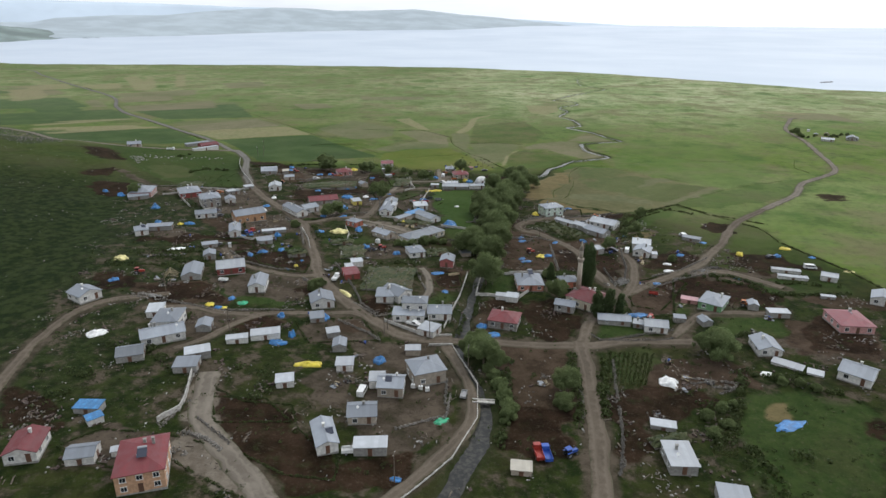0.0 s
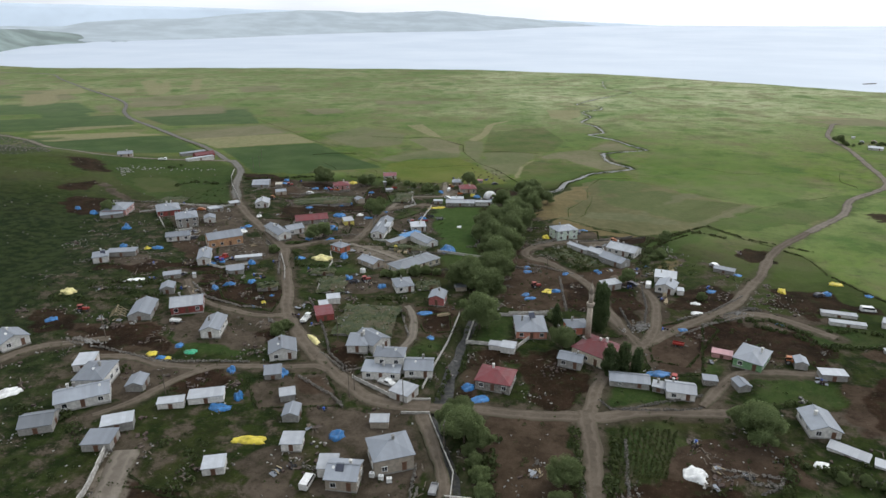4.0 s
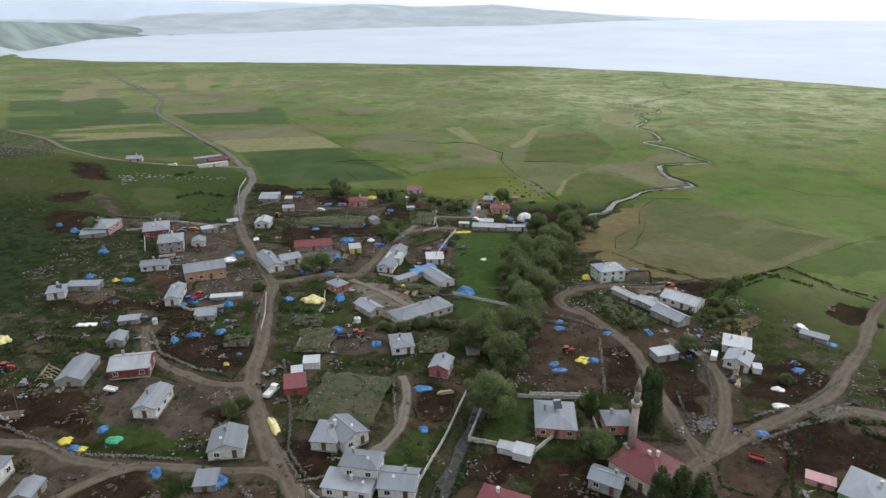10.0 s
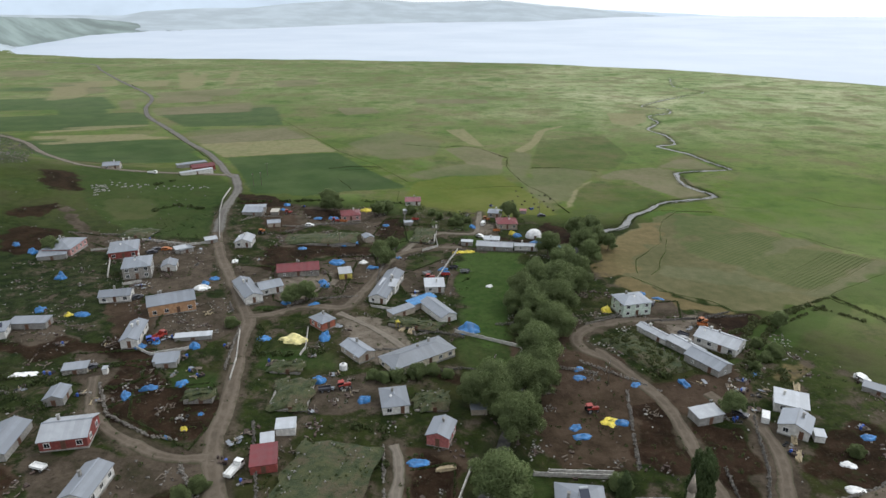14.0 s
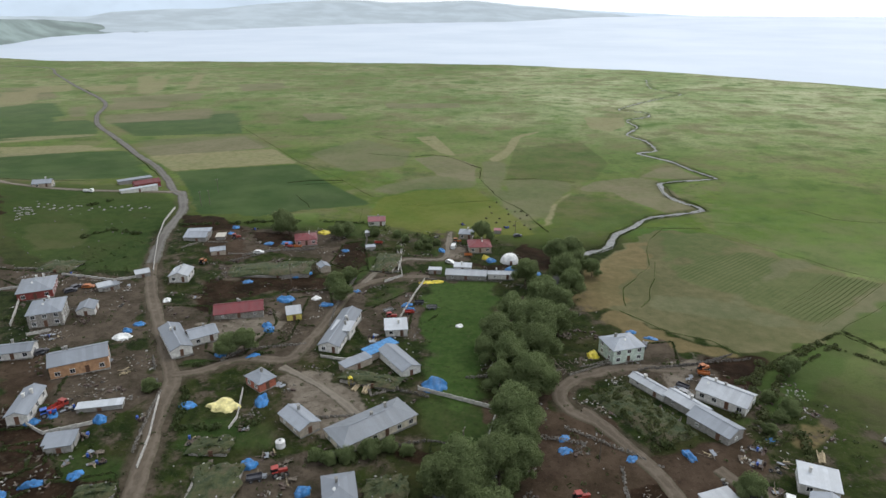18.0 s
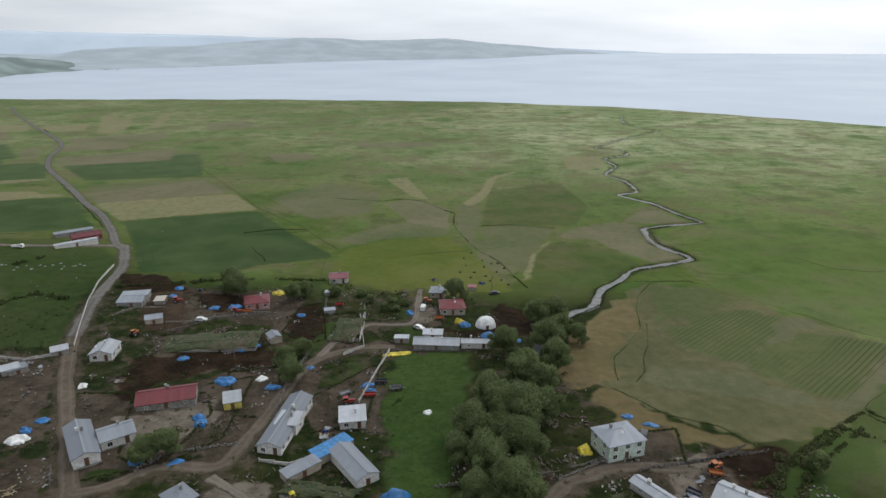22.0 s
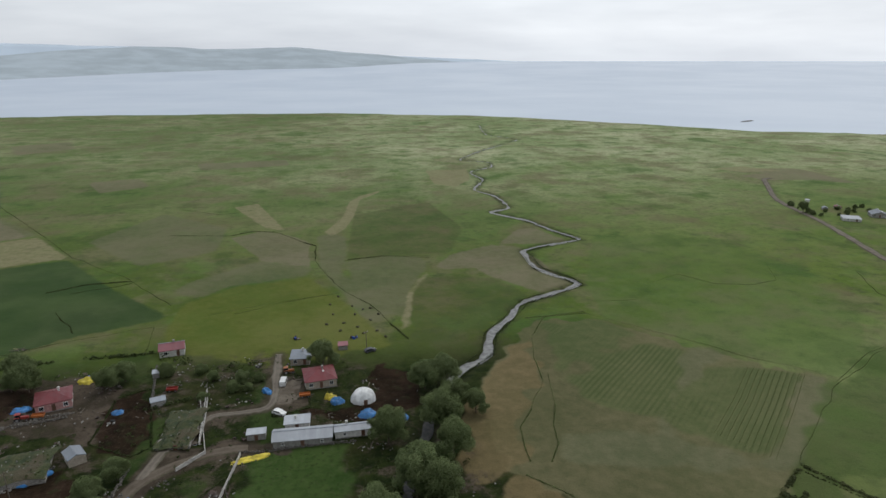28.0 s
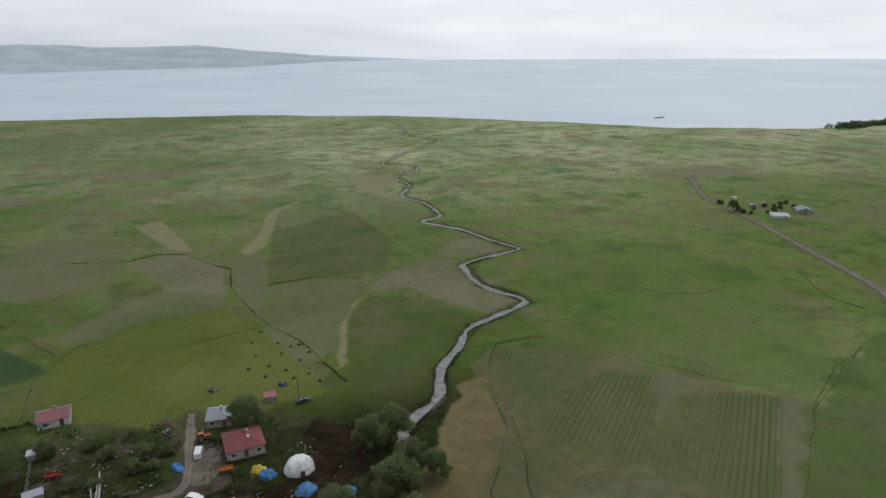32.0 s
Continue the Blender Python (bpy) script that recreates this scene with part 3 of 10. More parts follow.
zone("dark", [(-354.8, 724.8), (-248.3, 778.0), (-206.2, 681.1), (-289.6, 654.3)])
zone("dark", [(-189.0, 530.0), (-118.6, 561.9), (-88.6, 521.6), (-49.7, 477.8), (-75.3, 462.5), (-103.9, 442.2), (-133.2, 442.3), (-156.0, 481.2)])
zone("dark", [(-285.8, 794.5), (-265.7, 805.1), (-235.9, 741.3), (-255.9, 735.5)])
zone("straw", [(-554.7, 815.4), (-670.5, 983.7), (-658.1, 985.6), (-537.8, 818.2)])
zone("straw", [(-558.1, 850.6), (-641.5, 988.1), (-629.0, 990.0), (-528.9, 837.2)])
zone("straw", [(-580.6, 1021.7), (-533.9, 1045.7), (-508.1, 1008.4), (-557.6, 985.3)])
zone("straw", [(-463.0, 999.6), (-548.2, 1189.9), (-538.3, 1191.5), (-449.0, 1001.7)])
zone("straw", [(-428.6, 1020.4), (-506.5, 1219.1), (-490.3, 1221.6), (-412.7, 1022.9)])
zone("wan", [(-381.7, 778.4), (-269.9, 827.8), (-241.1, 753.3), (-340.8, 714.4)])
zone("soil", [(-251.9, 431.1), (-248.3, 446.2), (-227.6, 429.6), (-210.3, 409.1), (-222.1, 404.5), (-233.1, 408.1)])
zone("soil", [(-219.6, 367.0), (-211.7, 389.6), (-200.1, 379.7), (-207.5, 362.8)])
zone("soil", [(-202.3, 342.0), (-198.3, 354.4), (-186.5, 358.0), (-175.3, 343.9), (-177.3, 326.2), (-189.3, 329.8)])
zone("dirt", [(-208.8, 387.8), (-200.5, 384.9), (-173.3, 362.1), (-161.7, 362.0), (-149.7, 342.8), (-161.7, 340.1), (-176.9, 356.7)])
zone("scree", [(-476.6, 618.8), (-404.4, 587.1), (-347.0, 540.8), (-275.1, 449.0), (-281.6, 415.0), (-300.1, 423.8)])
zone("lush", [(-81.7, 209.1), (-74.6, 212.9), (-61.3, 207.8), (-58.3, 200.2), (-65.5, 197.8), (-75.0, 200.7)])
zone("dirt", [(-68.5, 220.3), (-52.6, 228.7), (-46.8, 217.6), (-49.4, 204.0), (-55.7, 202.8)])
zone("brown", [(-106.2, 210.4), (-89.7, 215.0), (-84.1, 205.3), (-86.0, 196.8), (-94.8, 197.3)])
zone("soil", [(-87.6, 245.5), (-80.9, 254.4), (-68.8, 254.0), (-57.2, 242.4), (-56.7, 230.6), (-68.9, 232.4), (-81.7, 237.1)])
zone("dirt", [(-107.1, 261.3), (-86.5, 268.2), (-78.5, 255.1), (-86.8, 245.7), (-98.4, 246.8)])
zone("soil", [(-54.6, 212.5), (-50.0, 218.1), (-47.2, 215.2), (-45.3, 206.8), (-50.4, 205.9)])
zone("soil", [(90.1, 256.9), (106.2, 263.5), (110.3, 250.7), (104.9, 243.2), (90.9, 238.8), (85.6, 247.5)])
zone("soil", [(85.7, 226.0), (100.7, 230.6), (107.2, 226.3), (99.5, 210.4), (82.3, 208.5)])
zone("brown", [(62.2, 255.9), (72.4, 256.3), (74.3, 240.7), (69.8, 226.2), (65.2, 223.5), (65.0, 237.1)])
zone("soil", [(50.2, 261.0), (56.8, 261.7), (56.9, 243.5), (47.2, 236.9)])
zone("brown", [(23.4, 283.6), (48.2, 291.2), (52.0, 275.6), (45.8, 236.7), (29.7, 234.7), (25.3, 257.5)])
zone("brown", [(-5.6, 235.9), (8.5, 239.5), (8.3, 220.1), (1.4, 215.0), (-3.4, 223.0)])
zone("lush", [(-7.7, 213.2), (4.1, 215.4), (3.2, 203.2), (-6.6, 201.8)])
zone("soil", [(13.0, 205.6), (27.8, 208.6), (32.5, 201.9), (13.5, 199.1)])
zone("lush", [(12.2, 231.9), (26.8, 233.1), (28.0, 218.5), (22.8, 212.7), (13.5, 214.5)])
zone("sward", [(-7.9, 379.1), (20.4, 378.7), (17.2, 335.6), (14.9, 301.7), (3.9, 303.2), (-3.8, 333.7)])
zone("dirt", [(-26.8, 349.6), (-8.0, 359.2), (-4.6, 325.5), (-11.2, 328.1), (-20.2, 319.2)])
zone("dirt", [(-95.7, 288.1), (-77.3, 294.2), (-68.6, 284.3), (-70.0, 274.1), (-87.0, 277.9)])
zone("pale", [(-74.5, 325.2), (-54.6, 342.2), (-50.9, 326.2), (-58.6, 309.7), (-65.0, 308.7)])
zone("dirt", [(-78.5, 337.7), (-47.9, 352.4), (-44.9, 319.3), (-55.9, 303.5), (-66.6, 308.5)])
zone("dirt", [(32.8, 322.3), (41.7, 310.1), (32.2, 283.2), (37.3, 279.2), (41.0, 266.4), (27.4, 262.7), (26.9, 287.5)])
zone("pale", [(67.0, 318.5), (83.1, 324.1), (77.5, 310.6), (68.1, 309.8)])
zone("soil", [(81.5, 318.9), (96.6, 325.5), (94.6, 311.9), (83.8, 306.7)])
zone("soil", [(-1.6, 269.4), (8.3, 273.3), (10.0, 268.5), (4.4, 262.7)])
zone("soil", [(-63.5, 146.9), (-52.0, 140.1), (-39.0, 139.0), (-36.5, 131.8), (-56.8, 130.5)])
zone("brown", [(-29.8, 212.2), (-19.7, 207.0), (-20.0, 196.6), (-27.4, 199.0)])
zone("brown", [(-68.7, 185.3), (-55.9, 194.5), (-53.2, 186.2), (-56.5, 181.5), (-64.9, 178.1)])
zone("brown", [(11.3, 205.6), (23.9, 204.1), (19.7, 191.8), (14.3, 176.5), (10.4, 179.2)])
zone("soil", [(29.8, 210.1), (45.7, 206.7), (40.7, 186.1), (33.1, 177.3), (29.0, 183.0)])
zone("brown", [(17.9, 168.4), (29.7, 174.5), (28.9, 154.3), (33.0, 144.8), (28.6, 141.0), (18.7, 142.2), (17.9, 153.9)])
zone("dirt", [(-28.9, 173.5), (-1.3, 175.6), (3.0, 151.7), (2.6, 134.1), (-20.1, 132.9), (-18.9, 152.4)])
zone("dirt", [(71.8, 223.9), (90.1, 232.6), (94.9, 223.8), (77.6, 200.0), (68.1, 203.2)])
zone("soil", [(121.8, 223.9), (123.1, 206.6), (118.5, 199.4), (111.5, 199.1)])
zone("soil", [(40.3, 143.1), (59.2, 151.4), (76.6, 145.7), (62.9, 136.0), (38.7, 135.3)])
zone("brown", [(65.8, 168.2), (82.7, 159.9), (82.9, 151.3), (68.6, 155.5), (63.2, 159.9)])
zone("soil", [(126.5, 192.7), (135.9, 192.6), (124.3, 174.2), (115.9, 177.1)])
zone("dirt", [(-39.6, 153.1), (-31.2, 158.1), (-20.9, 136.7), (-32.3, 137.7)])
zone("pasture", [(151.0, 309.2), (158.9, 298.8), (157.0, 273.1), (159.1, 262.4), (163.4, 250.7), (165.9, 236.3), (167.8, 216.7), (207.8, 186.7), (400, 200), (420, 430), (260, 430), (200, 360)])
zone("soil", [(128.3, 250.2), (143.2, 255.9), (142.0, 240.8), (135.2, 236.5), (124.9, 241.0)])
zone("soil", [(142.9, 245.7), (158.2, 247.1), (155.7, 237.4), (144.0, 238.7)])
zone("soil", [(132.8, 302.4), (141.3, 307.0), (148.2, 302.7), (141.4, 289.3), (131.5, 292.2)])
zone("soil", [(224.0, 368.0), (237.4, 375.4), (246.5, 371.2), (241.2, 360.7), (228.2, 355.9)])
zone("lush", [(122.8, 224.8), (135.9, 228.9), (155.6, 222.0), (153.5, 213.9), (131.1, 211.4), (119.3, 214.5)])
zone("dirt", [(102.8, 232.0), (124.7, 236.9), (137.7, 232.5), (124.6, 227.0), (103.6, 222.8)])
zone("brown", [(129.2, 207.9), (144.1, 212.1), (158.9, 205.0), (154.3, 198.2), (137.7, 201.3)])
zone("lush", [(90.8, 197.4), (112.2, 198.2), (115.8, 189.8), (105.6, 184.4), (92.9, 189.8)])
zone("soil", [(116.6, 184.1), (125.7, 185.0), (137.4, 178.2), (135.5, 168.4), (116.0, 168.1)])
zone("dirt", [(-91.9, 247.8), (-98.8, 254.4), (-94.3, 258.4), (-83.6, 257.8), (-81.0, 252.0), (-84.7, 246.5)])
zone("soil", [(-102.4, 266.8), (-98.7, 270.6), (-83.6, 265.0), (-77.0, 253.0), (-81.0, 252.6), (-86.5, 260.1), (-96.2, 261.1)])
zone("soil", [(-83.9, 242.3), (-76.8, 240.7), (-71.6, 245.0), (-62.8, 243.6), (-53.9, 239.0), (-55.2, 229.7), (-65.8, 231.3), (-76.8, 235.7)])
zone("lush", [(-79.7, 257.4), (-73.0, 259.5), (-62.3, 259.9), (-59.2, 252.2), (-65.6, 248.6), (-75.8, 253.3)])
zone("dirt", [(-83.9, 334.1), (-72.4, 330.7), (-61.1, 334.5), (-54.3, 320.0), (-60.9, 313.0), (-68.7, 318.5), (-78.7, 324.5)])
zone("dirt", [(-101.9, 289.5), (-83.6, 291.8), (-78.8, 298.9), (-83.0, 308.1), (-94.3, 307.6), (-81.3, 283.7), (-93.8, 279.4)])
zone("lush", [(-72.6, 302.4), (-65.8, 308.2), (-60.7, 305.1), (-64.5, 297.6), (-68.9, 295.9)])
zone("deep", [(92.3, 308.4), (111.3, 328.2), (141.1, 354.6), (165.2, 375.4), (152.3, 351.5), (121.1, 320.1), (101.2, 303.5), (87.6, 287.3), (79.5, 283.9)])
zone("swathe", [(88.3, 393.3), (106.8, 416.1), (128.9, 422.6), (143.7, 412.9), (127.2, 393.6), (109.5, 372.6), (100.4, 379.4)])
zone("swathe", [(135.3, 398.3), (154.5, 399.4), (161.5, 396.4), (169.2, 389.7), (154.2, 377.7), (127.9, 349.7), (122.3, 354.7), (117.5, 362.1), (108.6, 368.6), (121.4, 382.6)])
zone("swathe", [(99.1, 447.9), (119.2, 448.9), (130.7, 431.0), (104.5, 416.5), (89.6, 399.2), (91.8, 416.6)])
zone("furrow", [(154.5, 399.4), (170.3, 390.2), (154.6, 377.5), (127.9, 349.1), (122.3, 354.7), (118.4, 363.5)])
zone("furrow", [(91.1, 394.6), (109.2, 415.6), (128.2, 421.3), (142.9, 411.7), (127.2, 393.6), (110.4, 374.1), (101.7, 381.8)])
zone("wan", [(145.4, 416.5), (152.9, 412.1), (136.4, 398.0), (119.8, 381.0), (107.7, 367.1), (105.4, 368.5), (121.5, 386.5)])
zone("wan", [(170.5, 390.9), (178.8, 384.8), (160.6, 370.5), (141.5, 353.9), (131.1, 343.6), (126.5, 347.4), (154.6, 377.5)])
zone("wan", [(78.5, 372.7), (104.1, 367.2), (121.2, 353.3), (131.9, 343.4), (73.5, 358.3)])
zone("deep", [(179.1, 383.7), (201.7, 395.8), (226.4, 405.9), (150.4, 337.7), (132.4, 342.8), (159.1, 369.0)])
zone("lush", [(49.9, 187.1), (52.3, 190.0), (64.0, 187.5), (65.9, 183.2), (73.9, 181.7), (73.9, 179.6), (67.5, 178.0), (50.7, 177.5), (48.4, 181.7)])
zone("lush", [(83.9, 209.6), (91.4, 210.1), (85.1, 194.6), (80.1, 195.1)])
zone("lush", [(92.2, 190.4), (112.6, 191.9), (108.9, 179.9), (101.6, 177.6), (92.9, 180.8), (85.9, 180.5)])
zone("soil", [(32.8, 183.8), (36.8, 195.4), (47.4, 198.7), (43.8, 185.6), (38.7, 178.6), (31.4, 179.9)])
zone("lush", [(-82.1, 206.0), (-72.3, 212.3), (-58.3, 207.4), (-58.8, 201.7), (-73.1, 199.0)])
zone("lush", [(79.6, 143.6), (92.0, 148.0), (98.0, 140.5), (106.9, 134.5), (99.8, 123.8), (71.8, 125.1)])
zone("brown", [(68.6, 163.6), (86.6, 162.1), (91.7, 158.1), (85.8, 151.5), (77.9, 155.0), (68.0, 157.6)])
ROADS = [
    ("main_road", 5.2, [(84, 177.2), (73.3, 177.1), (59.5, 177.2), (48, 174.1), (38.9, 174.4), (29.7, 174.9), (17.4, 176.2), (4.9, 176.5), (-4.5, 176.9), (-14.4, 180.6), (-24.2, 190.8), (-32.1, 200.6), (-31.8, 198.5), (-38.2, 208.6), (-45, 220.1), (-50.1, 230.3), (-53.7, 244.1), (-59.8, 264.7), (-65.8, 281.8), (-68.9, 292.3), (-84.5, 316.2), (-107, 350.9), (-118.8, 373)]),
    ("stone_road", 5.2, [(-118.8, 373), (-131.5, 406.1), (-142.7, 446.1), (-161.1, 481.1)]),
    ("lake_road", 5.0, [(-158, 474.7), (-168.3, 485.7), (-180.8, 504.2), (-208.5, 541.4), (-239.8, 575.1), (-275, 616), (-306.9, 652.4), (-352.7, 703.8), (-380, 742), (-404.3, 781.9), (-436.4, 846.5), (-480, 905), (-600, 1035), (-751.3, 1205.7), (-856.8, 1325), (-1016.9, 1361.6)]),
    ("south_road", 5.2, [(43.7, 176.9), (42.4, 158.2), (40.2, 141.3), (38.2, 127), (35.5, 111.3), (33.6, 101.3)]),
    ("east_road", 4.6, [(44.5, 175.9), (51, 192.8), (62.1, 207.3), (68.0, 213.2), (79.1, 222.9), (91.8, 231.3), (105.8, 242), (115.2, 254.6), (130.3, 275), (150.2, 306.2), (179.9, 337)]),
    ("plain_road", 4.6, [(179.9, 337), (216.3, 372.4), (239, 404.9), (276.8, 436.4), (293, 464.1), (316.5, 530), (333, 580), (347.5, 638), (381, 697), (394, 718), (402, 722)]),
    ("mosque_lane", 4.5, [(66.8, 212.8), (63, 229.5), (60.6, 248.6), (58.5, 264), (52.4, 275.9), (42.5, 291.2), (46.3, 286.4), (39.7, 290.7), (37.4, 298), (41.2, 305.6), (49.8, 311.1), (56.8, 314.4), (73, 315)]),
    ("brook_lane", 3.7, [(-13.6, 103.5), (-5.2, 113.7), (2.5, 124.3), (7.3, 134.5), (7.8, 148.8), (4.6, 162.3), (1.3, 173.4)]),
    ("hill_lane", 6.5, [(-36.6, 104), (-43.2, 112.3), (-51.9, 121.5), (-59.9, 130.8), (-63.2, 141.8), (-65.3, 152.9)]),
    ("west_lane", 4, [(-116.9, 137.9), (-121.6, 164.4), (-122.1, 183.2), (-116.9, 194.5), (-106, 200.2), (-97.4, 203.4)]),
    ("field_lane", 2.8, [(-80.4, 164.9), (-74.7, 170.5), (-68.6, 182.4), (-62.1, 189.9), (-56, 191.7), (-39.5, 192.8), (-31.6, 194.1), (-27.5, 192.5)]),
    ("field_lane", 3.2, [(-101.7, 191.8), (-86.5, 193.6), (-74.1, 190.6), (-62.4, 190.3)]),
    ("school_lane", 4, [(-69.7, 294.6), (-62.4, 298), (-54.1, 305.9), (-41, 307.4), (-38.3, 321.2), (-36.5, 338.3), (-34.5, 359.2), (-30.1, 368.8), (-17.2, 378.1), (-7.2, 379.7)]),
    ("farm_lane", 3, [(-31.3, 368.5), (-29.2, 379.9), (-22.9, 387.8), (-19.5, 396.9), (-3.9, 400.1), (-2.9, 417), (-3.5, 436.8)]),
    ("yard_path", 3, [(-41.2, 303.1), (-32.1, 297.7), (-23.1, 290.9), (-14.4, 283)]),
    ("garden_path", 3.2, [(-8.9, 237.4), (-6, 229.7), (-5.1, 213.7), (-9.8, 203.2), (-12.5, 199.5)]),
    ("corral_lane", 3.5, [(-93.8, 250.6), (-83.8, 235.6), (-69.9, 228.1), (-57.8, 224.6), (-49.4, 226.2)]),
    ("yard_road", 5, [(99.2, 232), (111.8, 236.4), (120.7, 230.5), (130.1, 218.8)]),
    ("green_lane", 3.6, [(75, 180.2), (83.1, 189.4), (90.6, 195.8), (101.8, 196), (117.1, 195.1)]),
    ("quarry_road", 4.5, [(-439.1, 598.6), (-371.1, 561.3), (-271.5, 475.7), (-235.2, 462.7), (-208.1, 466.9), (-186, 474.3), (-161.1, 481.1)]),
    ("barn_lane", 4.0, [(70.2, 270.5), (74.6, 264.7), (79.1, 260), (80.1, 247.6), (77.7, 234.7), (73.3, 221.8), (69.1, 214.7)]),
]
VILLAGE = [(-70, 80), (90, 80), (160, 150), (150, 215), (110, 300), (60, 335), (45, 400), (10, 440), (-60, 430), (-125, 420), (-180, 350), (-150, 260), (-135, 190), (-120, 90)]
STREAM = [(49.1, 386.8), (53.3, 405.4), (59.3, 414.7), (70.8, 425.6), (75.6, 441.5), (84.9, 453.2), (97.9, 472.4), (112, 479.9), (130.7, 491), (129.1, 499.6), (119.4, 517.2), (121, 547.9), (138.1, 557.4), (160.2, 565.7), (153.3, 585), (143.1, 615.9), (126.1, 642.2), (141.7, 654.5), (142.4, 693.4), (132.4, 724.3), (148.4, 763.2), (146.2, 803.7), (172.6, 829.9), (176.5, 857.2), (151, 877.7), (186.3, 936.9), (258.1, 1030.9), (231.6, 1094.2), (249.6, 1213)]
BROOK = [(-0, 103.9), (4.4, 115.3), (9.1, 125.5), (11, 138.3), (8.5, 153.1), (3.9, 167.9), (6, 178.7), (7.9, 192.2), (10.4, 206.7), (13.2, 221.3), (15.9, 236.9), (18.5, 255.5), (18.5, 262.4), (23.6, 281.3), (28.4, 302.9), (29.3, 330.3), (34.3, 357.3), (43.5, 385.5), (49.2, 398.5)]
BRIDGES = ((-0.5, 176.5, 2, 7.5, 6.0), (11.2, 142.9, -5, 6.0, 1.2))
TANK = (-29.8, 268.3)
LOGS = ((-17.8, 295.9), (-15.0, 294.9), (4.4, 230.8), (84.3, 245.8), (85.8, 252.5), (95.6, 276.9))
BOULDERS = [(-62.1, 126.1), (-59.9, 125.3), (-58.0, 124.6), (-55.9, 123.6), (-54.0, 122.2), (-52.2, 120.7), (-50.6, 119.1)]
HEAPS = [(70.9, 227.4), (105.9, 235.7), (112.1, 239.7), (-102.4, 200.5), (-106.2, 201.4), (70.4, 225.8), (69.0, 224.2), (59.1, 318.6), (-62.6, 118.8)]
CRATES = [(-8.0, 149.4), (-5.9, 148.7), (-4.0, 148.0)]
SLIDE = (-19.0, 297.8)


def inside(px, py, outline):
    res = np.zeros(px.shape, bool)
    k = len(outline)
    for i in range(k):
        (x1, y1), (x2, y2) = outline[i], outline[(i + 1) % k]
        if y1 == y2:
            continue
        cross = (y1 > py) != (y2 > py)
        res ^= cross & (px < (x2 - x1) * (py - y1) / (y2 - y1) + x1)
    return res


def line_distance(px, py, line, reach):
    best = np.full(px.shape, 1e9)
    for (x1, y1), (x2, y2) in zip(line[:-1], line[1:]):
        sel = (px > min(x1, x2) - reach) & (px < max(x1, x2) + reach) & (py > min(y1, y2) - reach) & (py < max(y1, y2) + reach)
        if not sel.any():
            continue
        qx, qy = px[sel], py[sel]
        dx, dy = x2 - x1, y2 - y1
        s = np.clip(((qx - x1) * dx + (qy - y1) * dy) / (dx * dx + dy * dy + 1e-9), 0, 1)
        best[sel] = np.minimum(best[sel], np.hypot(qx - x1 - s * dx, qy - y1 - s * dy))
    return best


def shore(x):
    """How far out the lake begins."""
    x = np.asarray(x, float)
    y = np.interp(x, (-1700, -1560, -1250, -940, -450, 0, 254, 377, 625, 713, 799, 850, 900, 1300, 4600), (6000, 1900, 1600, 1500, 1530, 1500, 1400, 1320, 1068, 1030, 980, 985, 1000, 1030, 1035))
    return y + 5 * np.sin(x / 37.0) + 3 * np.sin(x / 13.0)


def spaced(*runs):
    out = []
    for a, b, step in runs:
        out.extend(np.arange(a, b - 1e-6, step))
    return np.array(out)


gx = spaced((-4600, -1600, 150), (-1600, -640, 40), (-640, -215, 6), (-215, 225, 1.3), (225, 700, 6), (700, 1500, 40), (1500, 4601, 200))
gy = spaced((-400, 60, 20), (60, 455, 1.3), (455, 800, 2.6), (800, 1600, 7), (1600, 2000, 40), (2000, 4601, 200))
GX, GY = np.meshgrid(gx, gy)
px, py = GX.ravel(), GY.ravel()
wob2 = 1.5 * np.sin(px * 0.27 + 2.2 * np.sin(py * 0.19)) + 1.3 * np.sin(py * 0.31 + 2.4 * np.sin(px * 0.16))
wob = 1.2 * np.sin(px * 0.9 + 2 * np.sin(py * 0.37)) + 1.2 * np.sin(py * 0.83 + 2 * np.sin(px * 0.31))
near = (py < 460).astype(float)
wx, wy = px + (0.7 * wob + 0.8 * wob2) * near, py + (0.7 * np.roll(wob, 1) - 0.8 * wob2) * near
masks = {}
for kind, outlines in ZONE.items():
    mk = np.zeros(px.shape)
    for o in outlines:
        ax, ay = [p[0] for p in o], [p[1] for p in o]
        sel = (px > min(ax) - 4) & (px < max(ax) + 4) & (py > min(ay) - 4) & (py < max(ay) + 4)
        mk[sel] = np.maximum(mk[sel], inside(wx[sel], wy[sel], o).astype(float))
    masks[kind] = mk
masks["village"] = inside(wx, wy, VILLAGE).astype(float)
mk = masks["village"].reshape(GX.shape)
for _ in range(14):
    mk[1:-1, 1:-1] = (mk[1:-1, 1:-1] * 2 + mk[:-2, 1:-1] + mk[2:, 1:-1] + mk[1:-1, :-2] + mk[1:-1, 2:]) / 6
masks["village"] = mk.ravel()
for kind in ZONE:
    mk = masks[kind].reshape(GX.shape)
    for _ in range(6 if kind in ("heath", "lush", "sward", "gold", "swathe", "wan", "meadow", "deep", "pasture") else 2):
        mk[1:-1, 1:-1] = (mk[1:-1, 1:-1] * 2 + mk[:-2, 1:-1] + mk[2:, 1:-1] + mk[1:-1, :-2] + mk[1:-1, 2:]) / 6
    masks[kind] = mk.ravel()
d_stream = line_distance(px, py, STREAM, 14)
d_brook = line_distance(px, py, BROOK, 10)
d_road = np.full(px.shape, 1e9)
for name_, width_, line_ in ROADS:
    d_road = np.minimum(d_road, line_distance(px, py, line_, 9) - 0.5 * width_)
